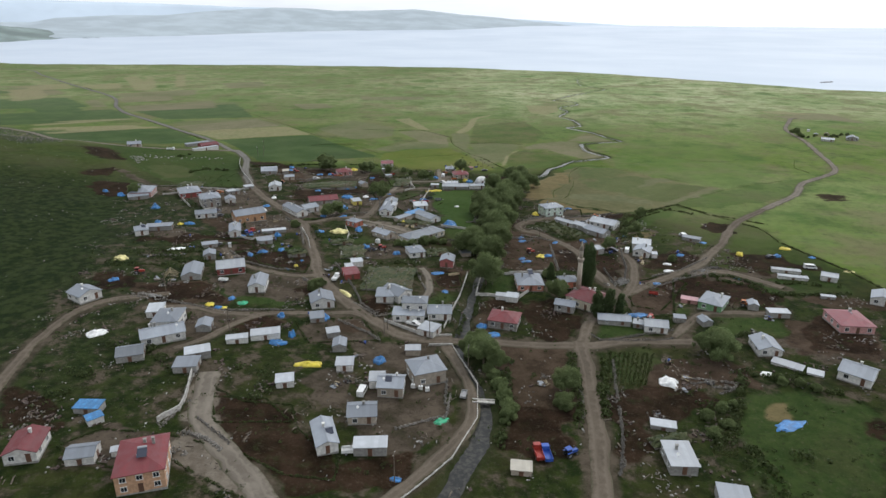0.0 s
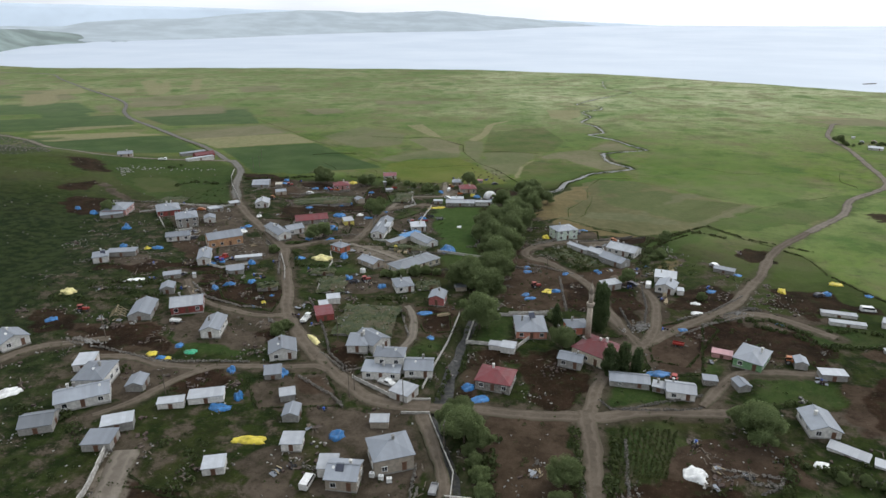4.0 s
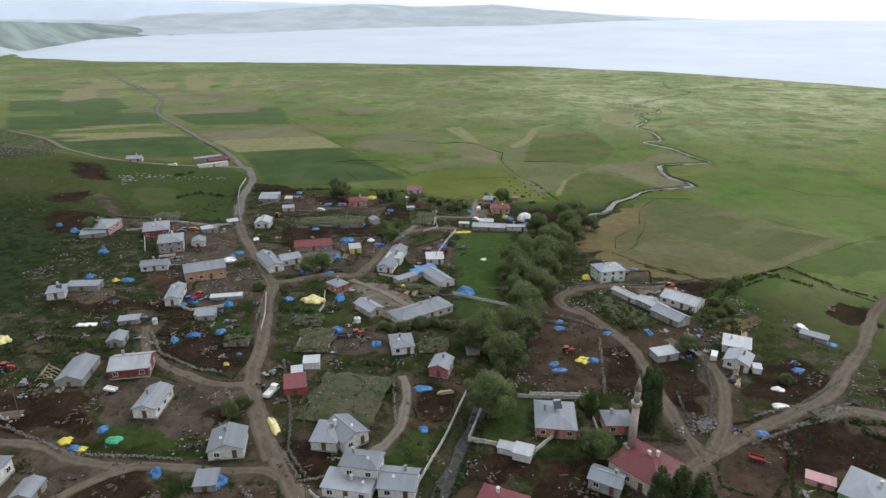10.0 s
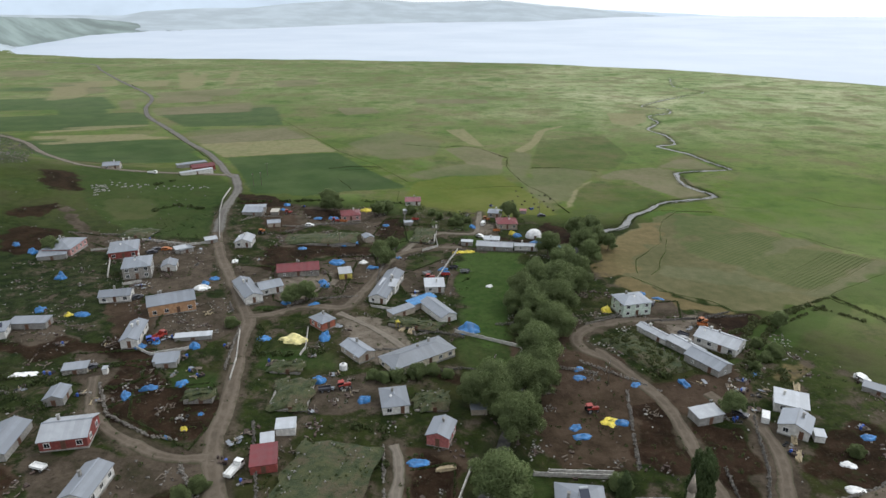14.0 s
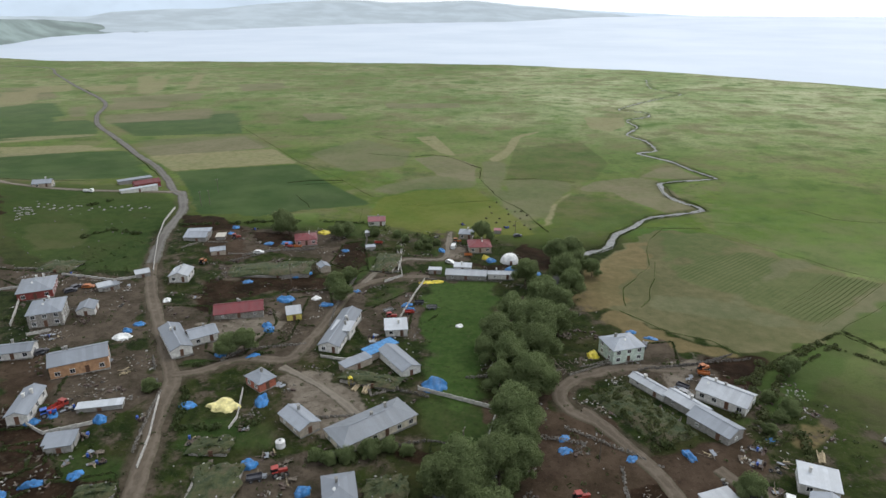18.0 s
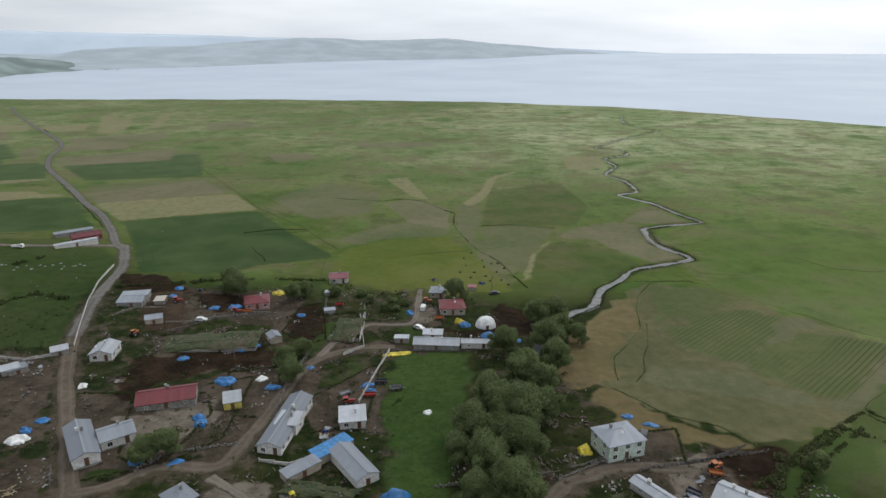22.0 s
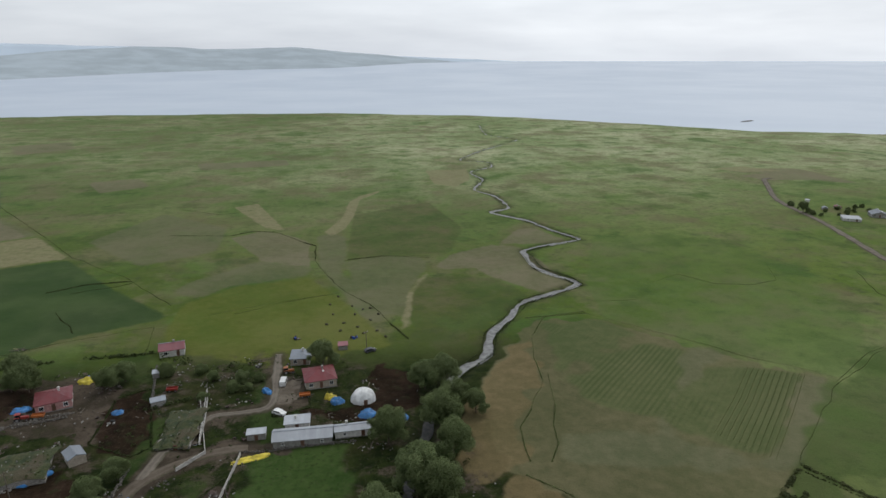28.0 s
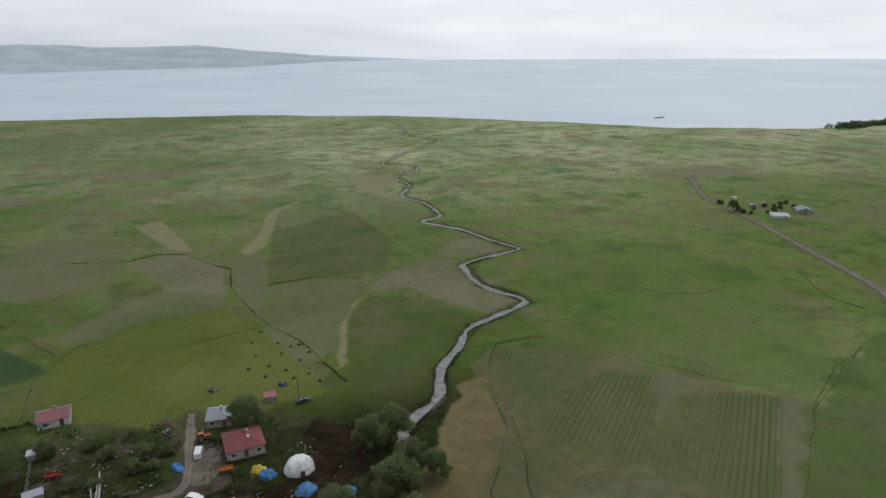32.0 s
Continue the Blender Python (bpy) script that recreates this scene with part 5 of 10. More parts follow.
# ---- roads ----
def road_material(name, a, b_, rut):
    m, n, l, b = mat_new(name, 0.95)
    b.inputs["Specular IOR Level"].default_value = 0.08
    tc = n.new("ShaderNodeTexCoord").outputs["Object"]
    fine, mid, big = noise_node(n, l, 3.0, 4, 0.6, tc), noise_node(n, l, 0.5, 4, 0.6, tc), noise_node(n, l, 0.08, 3, 0.5, tc)
    at = n.new("ShaderNodeAttribute")
    at.attribute_name = "across"
    off = calc(n, l, "ABSOLUTE", calc(n, l, "ADD", at.outputs["Fac"], calc(n, l, "MULTIPLY", calc(n, l, "SUBTRACT", mid, 0.5), 0.8)), 0)
    col = mixer(n, l, ramp(n, l, mid, 0.3, 0.7), a, b_)
    col = mixer(n, l, calc(n, l, "MULTIPLY", ramp(n, l, big, 0.4, 0.65), 0.5), col, rut)
    track = calc(n, l, "SUBTRACT", 1.0, ramp(n, l, calc(n, l, "ABSOLUTE", calc(n, l, "SUBTRACT", off, 0.42), 0), 0.05, 0.2))
    col = mixer(n, l, calc(n, l, "MULTIPLY", track, 0.4), col, tuple(v * 1.2 for v in b_))
    col = mixer(n, l, ramp(n, l, off, 0.68, 0.98, 0.0, 0.85), col, (0.055, 0.055, 0.03))
    col = mixer(n, l, calc(n, l, "MULTIPLY", ramp(n, l, fine, 0.55, 0.75), 0.35), col, (0.2, 0.178, 0.15))
    l.new(col, b.inputs["Base Color"])
    bump(n, l, b, calc(n, l, "ADD", fine, calc(n, l, "MULTIPLY", mid, 2.0)), 0.4, 0.08)
    return m


DIRT_ROAD = road_material("packed_earth_road", (0.09, 0.0725, 0.054), (0.127, 0.105, 0.081), (0.063, 0.0505, 0.038))
GRAVEL_ROAD = road_material("pale_gravel_road", (0.1321, 0.1129, 0.0906), (0.1761, 0.1539, 0.1256), (0.0968, 0.0821, 0.0660))
LAKE_ROAD = road_material("grey_stone_road", (0.1107, 0.1025, 0.0918), (0.1517, 0.1435, 0.1296), (0.0820, 0.0754, 0.0672))
road_lift = [0.12]
ROAD_LINES = []


def road(name, width, line):
    road_lift[0] += 0.006
    ROAD_LINES.append(line)
    gravel = name in ("quarry_road", "hill_lane", "yard_path", "garden_path", "farm_lane")
    far_one = name in ("lake_road", "stone_road", "plain_road")
    ribbon(name, line, width, GRAVEL_ROAD if gravel or name == "plain_road" else LAKE_ROAD if far_one else DIRT_ROAD, road_lift[0] + (0.1 if far_one else 0.0),
           "pale gravel lane" if gravel else "grey stone road running out over the plain" if far_one else "rutted brown dirt road through the village", "road", 0.9, 9, 2.5, True, 0.05)


for name_, width_, line_ in ROADS:
    road(name_, width_, line_)


def leaf_cloud(name, centres, radii, count, size, mat, seed, squash=1.0, inner=0.72):
    """A crown of many small leaf clumps gathered in uneven lobes."""
    rng = np.random.RandomState(seed)
    C, R = np.array(centres, float), np.array(radii, float)
    pick = rng.choice(len(C), count, p=R ** 2 / (R ** 2).sum())
    d = rng.normal(size=(count, 3))
    d /= np.linalg.norm(d, axis=1)[:, None]
    rad = R[pick] * (inner + ((1.08 if inner > 0.45 else 1.28) - inner) * rng.random_sample(count) ** 0.7)
    p = C[pick] + d * rad[:, None] * np.array([1, 1, squash])
    u = np.cross(d, rng.normal(size=(count, 3)))
    u /= np.linalg.norm(u, axis=1)[:, None] + 1e-6
    nrm = d + (0.7 if inner > 0.7 else 1.1) * rng.normal(size=(count, 3))
    v = np.cross(nrm, u)
    v /= np.linalg.norm(v, axis=1)[:, None] + 1e-6
    s = size * rng.uniform(0.6, 1.4, (count, 1))
    q = np.stack([p - u * s, p + v * s * 0.75, p + u * s, p - v * s * 0.75], 1).reshape(-1, 3)
    me = bpy.data.meshes.new(name)
    idx = np.arange(count * 4).reshape(-1, 4)
    me.from_pydata(q.tolist(), [], idx.tolist())
    me.materials.append(mat)
    return me


def raw_stones(name, places, mat, seed=3):
    """Many small rough stones as one mesh; places are x, y, z, size."""
    rng = np.random.RandomState(seed)
    base = np.array([(1, 0, 0), (-1, 0, 0), (0, 1, 0), (0, -1, 0), (0, 0, 1), (0, 0, -1)], float)
    tri = np.array([(0, 2, 4), (2, 1, 4), (1, 3, 4), (3, 0, 4), (2, 0, 5), (1, 2, 5), (3, 1, 5), (0, 3, 5)])
    P = np.array(places, float)
    k = len(P)
    sc = rng.uniform(0.65, 1.3, (k, 1, 3)) * P[:, 3][:, None, None]
    v = base[None] * sc * rng.uniform(0.8, 1.2, (k, 6, 1))
    a = rng.uniform(0, 6.28, k)
    c, s = np.cos(a)[:, None], np.sin(a)[:, None]
    vx, vy = v[:, :, 0] * c - v[:, :, 1] * s, v[:, :, 0] * s + v[:, :, 1] * c
    co = np.stack([vx + P[:, 0:1], vy + P[:, 1:2], v[:, :, 2] + P[:, 2:3]], -1).reshape(-1, 3)
    f = (tri[None] + (np.arange(k) * 6)[:, None, None]).reshape(-1, 3)
    me = bpy.data.meshes.new(name)
    me.from_pydata(co.tolist(), [], f.tolist())
    me.materials.append(mat)
    return me


# ---- houses ----
WORDS = {"redwall": "red", "orangewall": "orange-red", "pinkred": "pinkish red", "pinkwall": "pink", "brickpink": "salmon", "yellowwall": "yellow",
         "palegreen": "pale green", "stone": "rubble-stone", "dark": "dark grey", "pale": "pale zinc", "tarp": "blue tarpaulin-covered", "grey": "grey", "salmon": "faded red"}
KIND = {"villa": ("house", "house"), "house": ("house", "house"), "shed": ("shed", "shed"), "barn": ("barn", "barn"), "school": ("school", "school"),
        "mosque": ("mosque", "mosque"), "apartment": ("apartment_building", "building"), "container": ("cabin", "cabin")}


def window_meshes(w, h):
    f = bmesh.new()
    for cx, cz, sx, sz in ((0, h / 2, w + 0.16, 0.09), (0, -h / 2, w + 0.24, 0.11), (-w / 2, 0, 0.09, h), (w / 2, 0, 0.09, h), (0, 0, 0.06, h)):
        bm_box(f, cx, -0.03, cz, sx, 0.14, sz)
    g = bmesh.new()
    bm_box(g, 0, 0.01, 0, w, 0.06, h)
    return mesh_of("window_frame", f, FRAME), mesh_of("pane", g, GLASS)


WIN = {"big": window_meshes(1.2, 1.25), "small": window_meshes(0.75, 0.75)}


def roof_mesh(kind, w, d, h, rise):
    """Eaves at height h over a plan w by d, with thickness."""
    bm = bmesh.new()
    t = 0.14
    x, y = w / 2, d / 2
    if kind == "flat":
        zl, zh = h, h + rise
        bm_prism(bm, [(-x, -y, zl), (x, -y, zl), (x, y, zh), (-x, y, zh)], [(-x, -y, zl + t), (x, -y, zl + t), (x, y, zh + t), (-x, y, zh + t)])
        return bm
    along = w >= d
    if along:
        inset = min(y, x * 0.95) if kind == "hip" else 0.0
        r0, r1 = (-x + inset, 0, h + rise), (x - inset, 0, h + rise)
    else:
        inset = min(x, y * 0.95) if kind == "hip" else 0.0
        r0, r1 = (0, -y + inset, h + rise), (0, y - inset, h + rise)
    c = [(-x, -y, h), (x, -y, h), (x, y, h), (-x, y, h)]
    low = [bm.verts.new(p) for p in c] + [bm.verts.new(r0), bm.verts.new(r1)]
    top = [bm.verts.new((p[0], p[1], p[2] + t)) for p in c] + [bm.verts.new((r[0], r[1], r[2] + t)) for r in (r0, r1)]
    if along:
        fs = ((0, 1, 5, 4), (2, 3, 4, 5), (1, 2, 5), (3, 0, 4))
        rim = ((0, 1), (1, 2), (2, 3), (3, 0)) if kind == "hip" else ((0, 1), (1, 5), (5, 2), (2, 3), (3, 4), (4, 0))
    else:
        fs = ((1, 2, 5, 4), (3, 0, 4, 5), (0, 1, 4), (2, 3, 5))
        rim = ((0, 1), (1, 2), (2, 3), (3, 0)) if kind == "hip" else ((1, 2), (2, 5), (5, 3), (3, 0), (0, 4), (4, 1))
    use = fs if kind == "hip" else fs[:2]
    for f in use:
        bm.faces.new([top[i] for i in f])
        bm.faces.new([low[i] for i in f][::-1])
    for a, b_ in rim:
        bm.faces.new((low[a], low[b_], top[b_], top[a]))
    return bm


house_rng = random.Random(5)


def house(x, y, rot, w, d, h, kind, rc, wc, use):
    name, cat = KIND[use]
    if cat in ("shed", "barn"):
        h = 0.86 * h
    roof_word = {"hip": "hipped", "gable": "gabled", "flat": "flat"}[kind]
    colour = WORDS.get(wc, wc)
    rw = WORDS.get(rc, rc)
    storeys = "two-storey " if h > 4.6 else "single-storey " if cat in ("house", "mosque", "school") else ""
    size = "long " if max(w, d) > 14 else "small " if max(w, d) < 5 else ""
    ob = thing(name, x, y, rot, f"{size}{storeys}{colour}-walled {cat} with {roof_word} {rw} metal roof", cat, "village houses" if cat == "house" else "village outbuildings")
    over = 0.35 if cat != "shed" else 0.2
    ww, dd = max(w - 2 * over, 1.2), max(d - 2 * over, 1.2)
    rise = (0.17 if kind == "hip" else 0.2) * min(w, d) if kind != "flat" else 0.05 * d
    bm = bmesh.new()
    X, Y = ww / 2, dd / 2
    top = h + 0.06
    if kind == "gable":
        gr = rise * (1 - 2 * over / min(w, d))
        if w >= d:
            low = [(-X, -Y, -1.2), (X, -Y, -1.2), (X, Y, -1.2), (-X, Y, -1.2)]
            a = [bm.verts.new(p) for p in low]
            t = [bm.verts.new((p[0], p[1], top)) for p in low]
            e0, e1 = bm.verts.new((-X, 0, top + gr)), bm.verts.new((X, 0, top + gr))
            for f in ((a[0], a[1], t[1], t[0]), (a[2], a[3], t[3], t[2]), (a[1], a[2], t[2], e1, t[1]), (a[3], a[0], t[0], e0, t[3]), (t[0], t[1], e1, e0), (t[2], t[3], e0, e1)):
                bm.faces.new(f)
        else:
            low = [(-X, -Y, -1.2), (X, -Y, -1.2), (X, Y, -1.2), (-X, Y, -1.2)]
            a = [bm.verts.new(p) for p in low]
            t = [bm.verts.new((p[0], p[1], top)) for p in low]
            e0, e1 = bm.verts.new((0, -Y, top + gr)), bm.verts.new((0, Y, top + gr))
            for f in ((a[0], a[1], t[1], e0, t[0]), (a[2], a[3], t[3], e1, t[2]), (a[1], a[2], t[2], t[1]), (a[3], a[0], t[0], t[3]), (t[1], t[2], e1, e0), (t[3], t[0], e0, e1)):
                bm.faces.new(f)
    else:
        up = rise if kind == "flat" else 0.0
        bm_prism(bm, [(-X, -Y, -1.2), (X, -Y, -1.2), (X, Y, -1.2), (-X, Y, -1.2)], [(-X, -Y, top), (X, -Y, top), (X, Y, top + up), (-X, Y, top + up)])
    part("wall", bm, WALL[wc], ob)
    if cat != "shed":
        bm = bmesh.new()
        bm_box(bm, 0, 0, -0.35, ww + 0.12, dd + 0.12, 1.3)
        part("plinth", bm, WALL["grey"], ob, "grey concrete plinth")
    rf = part("roof", roof_mesh(kind, w, d, h, rise), ROOF[rc], ob, f"{rw} sheet-metal roof")
    if kind != "flat":
        bm = bmesh.new()
        if w >= d:
            inset = min(d / 2, w / 2 * 0.95) if kind == "hip" else 0.0
            bm_box(bm, 0, 0, h + rise + 0.17, max(w - 2 * inset, 0.4), 0.34, 0.07)
        else:
            inset = min(w / 2, d / 2 * 0.95) if kind == "hip" else 0.0
            bm_box(bm, 0, 0, h + rise + 0.17, 0.34, max(d - 2 * inset, 0.4), 0.07)
        part("ridge_cap", bm, ROOF["pale" if rc != "red" else "red"], rf)
    if cat in ("house", "school", "building", "mosque") or (cat == "barn" and house_rng.random() < 0.5):
        for _ in range(1 if max(w, d) < 12 else 2):
            cx, cy = house_rng.uniform(-0.25, 0.25) * w, house_rng.uniform(0.02, 0.2) * d
            bm = bmesh.new()
            bm_box(bm, cx, cy, h + rise * 0.75 + 0.45, 0.55, 0.55, 1.5)
            bm_box(bm, cx, cy, h + rise * 0.75 + 1.25, 0.72, 0.72, 0.14)
            part("chimney", bm, WALL["white" if house_rng.random() < 0.5 else "grey"], rf, "short rendered chimney")
    if cat == "house" and max(w, d) > 6:
        if house_rng.random() < 0.4:
            cx, cy = house_rng.uniform(-0.35, 0.35) * w, -0.18 * d
            bm = bmesh.new()
            bm_tube(bm, (cx, cy, h + rise * 0.4), (cx, cy, h + rise * 0.4 + 1.3), 0.04, 0.04, 6)
            bm_tube(bm, (cx, cy - 0.1, h + rise * 0.4 + 1.2), (cx, cy - 0.22, h + rise * 0.4 + 1.28), 0.1, 0.36, 12)
            part("satellite_dish", bm, FRAME, rf, "white satellite dish on a pole")
        if house_rng.random() < 0.12:
            cx, cy, cz = house_rng.uniform(-0.2, 0.2) * w, -0.12 * d, h + rise * 0.62
            bm = bmesh.new()
            bm_prism(bm, [(cx - 0.9, cy - 0.8, cz), (cx + 0.9, cy - 0.8, cz), (cx + 0.9, cy + 0.5, cz + 0.95), (cx - 0.9, cy + 0.5, cz + 0.95)],
                     [(cx - 0.9, cy - 0.86, cz + 0.08), (cx + 0.9, cy - 0.86, cz + 0.08), (cx + 0.9, cy + 0.44, cz + 1.03), (cx - 0.9, cy + 0.44, cz + 1.03)])
            part("solar_panel", bm, PANEL, rf, "dark tilted solar water panel")
            bm = bmesh.new()
            bm_tube(bm, (cx - 0.85, cy + 0.65, cz + 1.0), (cx + 0.85, cy + 0.65, cz + 1.0), 0.24, 0.24, 10)
            for sx in (-0.8, 0.8):
                bm_tube(bm, (cx + sx, cy + 0.6, cz - 0.5), (cx + sx, cy + 0.6, cz + 0.9), 0.04, 0.04, 6)
            part("water_tank", bm, ROOF["pale"], rf, "round pale water tank")
    # openings on all four walls
    floors = 2 if h > 4.6 else 1
    for side, (length, off, ang) in enumerate(((ww, Y, 0), (dd, X, 90), (ww, Y, 180), (dd, X, 270))):
        count = max(1, int(length / 3.1)) if cat != "shed" else (1 if length > 4.5 else 0)
        if cat in ("barn", "cabin"):
            count = max(1, int(length / 4.5))
        for fl in range(floors):
            for k in range(count):
                u = (k + 0.5) / count * length - length / 2
                base = Matrix.Rotation(radians(ang), 4, "Z")
                is_door = fl == 0 and ((side == 0 and k == count // 2) or (cat == "shed" and side == 1 and k == 0))
                if is_door:
                    bm = bmesh.new()
                    dh = min(2.05, h - 0.4)
                    bm_box(bm, 0, -0.02, dh / 2, 1.0, 0.12, dh)
                    bm_box(bm, 0, -0.03, dh + 0.05, 1.2, 0.14, 0.1)
                    dr = part("door", bm, DOOR, ob)
                    dr.matrix_local = base @ Matrix.Translation((u, -off - 0.02, 0.25 if cat != "shed" else 0.0))
                    continue
                fm, pm = WIN["small" if cat in ("shed", "barn", "cabin") else "big"]
                zc = 1.6 + 2.3 * fl if h > 2.5 else min(1.35, h - 0.6)
                fr = shared("window", fm, ob, base @ Matrix.Translation((u, -off - 0.03, zc)))
                shared("pane", pm, fr, Matrix.Identity(4))
    return ob


house(-64.8, 111.4, 18, 10.4, 13.0, 4.93, "hip", "red", "peach", "villa")
house(-93.7, 117.0, 13, 7.4, 9.2, 2.58, "gable", "red", "white", "house")
house(-80.5, 115.6, 12, 6.4, 5.5, 2.15, "gable", "grey", "white", "shed")
house(-74.1, 117.0, 21, 1.8, 2.2, 1.72, "flat", "white", "white", "shed")
house(-123.7, 196.9, 57, 8.3, 8.5, 2.58, "gable", "grey", "white", "house")
house(-95.2, 187.7, 13, 5.3, 6.7, 2.41, "flat", "white", "white", "shed")
house(-87.5, 179.8, 6, 8.4, 10.4, 3.52, "hip", "grey", "white", "house")
house(-85.9, 170.9, 28, 12.9, 7.7, 2.58, "gable", "pale", "white", "house")
house(-90.7, 160.2, 19, 7.6, 7.0, 2.15, "gable", "dark", "grey", "shed")
house(-71.6, 161.1, 22, 7.3, 4.6, 2.58, "flat", "white", "grey", "shed")
house(-72.3, 154.7, 7, 6.8, 5.8, 2.24, "flat", "grey", "grey", "shed")
house(-76.1, 179.1, 10, 4.8, 6.0, 2.15, "gable", "grey", "grey", "shed")
house(-63.4, 171.5, 15, 6.7, 3.2, 1.98, "flat", "white", "white", "shed")
house(-55.7, 175.4, 14, 9.2, 4.4, 2.15, "flat", "white", "white", "shed")
house(-43.3, 149.0, 13, 5.1, 4.5, 2.15, "flat", "white", "white", "shed")
house(-4.6, 155.0, 20, 9.8, 9.2, 4.0, "hip", "grey", "beige", "house")
house(-13.8, 147.6, -3, 7.5, 7.3, 3.01, "gable", "pale", "beige", "house")
house(-18.0, 150.6, 3, 4.6, 5.0, 2.75, "flat", "white", "white", "shed")
house(-20.2, 134.8, 5, 7.7, 6.9, 2.41, "gable", "grey", "beige", "house")
house(-28.0, 124.8, 19, 5.6, 10.7, 2.58, "gable", "pale", "white", "house")
house(-16.7, 122.0, 3, 8.1, 4.2, 2.75, "flat", "white", "grey", "shed")
house(-8.9, 168.2, 3, 4.9, 3.5, 2.15, "flat", "white", "beige", "shed")
house(-28.1, 158.1, 3, 5.3, 4.8, 2.24, "flat", "white", "white", "container")
house(-34.9, 177.9, 18, 4.3, 4.0, 2.15, "flat", "white", "grey", "shed")
house(-31.4, 169.5, 5, 4.4, 5.5, 2.15, "gable", "grey", "grey", "shed")
house(-42.0, 188.5, 15, 5.0, 5.3, 1.72, "flat", "grey", "grey", "shed")
house(-9.5, 195.4, -2, 9.0, 6.1, 5.46, "hip", "grey", "white", "house")
house(-11.4, 191.6, -3, 11.1, 6.3, 2.75, "flat", "pale", "white", "house")
house(-1.0, 193.7, -0, 8.5, 7.5, 2.58, "gable", "grey", "white", "house")
house(-4.2, 181.5, -28, 6.2, 5.9, 2.58, "flat", "white", "white", "shed")
house(-20.7, 206.7, 1, 6.8, 8.5, 2.58, "hip", "grey", "white", "house")
house(-16.8, 208.2, 49, 7.6, 9.5, 2.75, "gable", "grey", "white", "house")
house(-42.5, 200.0, 17, 8.4, 8.6, 2.58, "gable", "grey", "white", "house")
house(-68.0, 212.0, 7, 6.4, 10.8, 2.75, "gable", "pale", "white", "house")
house(-83.0, 227.0, 19, 10.8, 9.4, 2.75, "gable", "white", "redwall", "house")
house(-96.1, 222.3, 14, 7.3, 12.4, 2.15, "gable", "grey", "grey", "shed")
house(-95.8, 239.8, 18, 5.0, 6.2, 2.15, "gable", "grey", "grey", "shed")
house(-136.1, 267.0, 28, 6.1, 7.6, 2.58, "hip", "grey", "white", "house")
house(-95.8, 294.0, 32, 15.0, 9.4, 3.9, "gable", "grey", "orange", "apartment")
house(-123.9, 320.0, 27, 10.2, 12.1, 4.75, "hip", "grey", "stone", "house")
house(-142.9, 340.4, 29, 11.4, 14.2, 3.01, "hip", "pale", "redwall", "house")
house(-115.8, 327.5, 22, 5.7, 7.1, 2.41, "gable", "grey", "white", "shed")
house(-118.0, 297.6, 20, 10.5, 6.4, 2.3, "gable", "grey", "white", "house")
house(-95.9, 273.0, 18, 5.4, 13.0, 2.58, "gable", "grey", "white", "house")
house(-78.9, 276.3, 17, 11.0, 3.0, 1.4, "flat", "white", "grey", "shed")
house(-78.5, 260.9, 20, 5.7, 4.8, 1.98, "flat", "grey", "grey", "shed")
house(-76.8, 310.6, 39, 6.6, 17.5, 2.6, "gable", "grey", "white", "house")
house(-70.6, 315.2, 39, 8.6, 7.4, 2.5, "gable", "pale", "white", "house")
house(-67.0, 335.2, 20, 16.2, 9.0, 2.58, "gable", "red", "stone", "barn")
house(-43.7, 293.0, 54, 5.8, 7.2, 2.75, "hip", "grey", "orangewall", "house")
house(-27.8, 276.7, 49, 6.2, 10.2, 2.58, "gable", "pale", "beige", "barn")
house(-9.9, 277.2, 43, 21.5, 9.4, 2.5, "hip", "dark", "cream", "school")
house(-29.6, 325.6, -4, 6.9, 25.0, 2.58, "gable", "grey", "white", "house")
house(-28.6, 325.0, -4, 6.4, 6.5, 3.3, "flat", "white", "white", "house")
house(-12.6, 330.3, 12, 7.6, 7.8, 2.58, "flat", "white", "white", "house")
house(-20.7, 307.2, 47, 9.6, 3.9, 2.41, "flat", "grey", "beige", "shed")
house(-15.1, 315.7, 49, 11.1, 4.5, 2.67, "flat", "tarp", "beige", "shed")
house(-8.4, 309.8, 39, 6.4, 14.9, 2.58, "gable", "pale", "white", "shed")
house(57.6, 321.7, 21, 11.0, 9.2, 4.75, "hip", "pale", "palegreen", "house")
house(62.4, 303.3, -51, 12.2, 4.1, 2.3, "gable", "white", "white", "barn")
house(70.0, 295.0, -51, 11.5, 5.2, 2.6, "gable", "white", "grey", "barn")
house(74.2, 285.9, -50, 12.0, 7.0, 2.9, "gable", "pale", "grey", "barn")
house(81.2, 299.6, -37, 13.4, 8.8, 2.6, "gable", "white", "white", "house")
house(89.9, 266.9, -18, 8.3, 7.6, 2.58, "flat", "white", "white", "house")
house(87.5, 257.1, -28, 7.4, 8.0, 2.58, "gable", "pale", "white", "house")
house(91.6, 253.8, -9, 2.6, 3.2, 2.06, "flat", "white", "white", "shed")
house(66.8, 258.7, 24, 7.6, 4.7, 2.75, "flat", "white", "grey", "shed")
house(48.3, 222.2, 8, 7.4, 6.6, 2.75, "hip", "grey", "orangewall", "house")
house(33.1, 221.5, 1, 10.3, 12.0, 2.75, "hip", "grey", "brickpink", "house")
house(52.6, 204.5, -41, 13.5, 11.5, 3.52, "hip", "red", "cream", "mosque")
house(43.4, 200.4, -22, 7.4, 5.6, 2.58, "gable", "grey", "grey", "house")
house(20.9, 189.1, -16, 10.3, 9.1, 2.75, "hip", "red", "stone", "house")
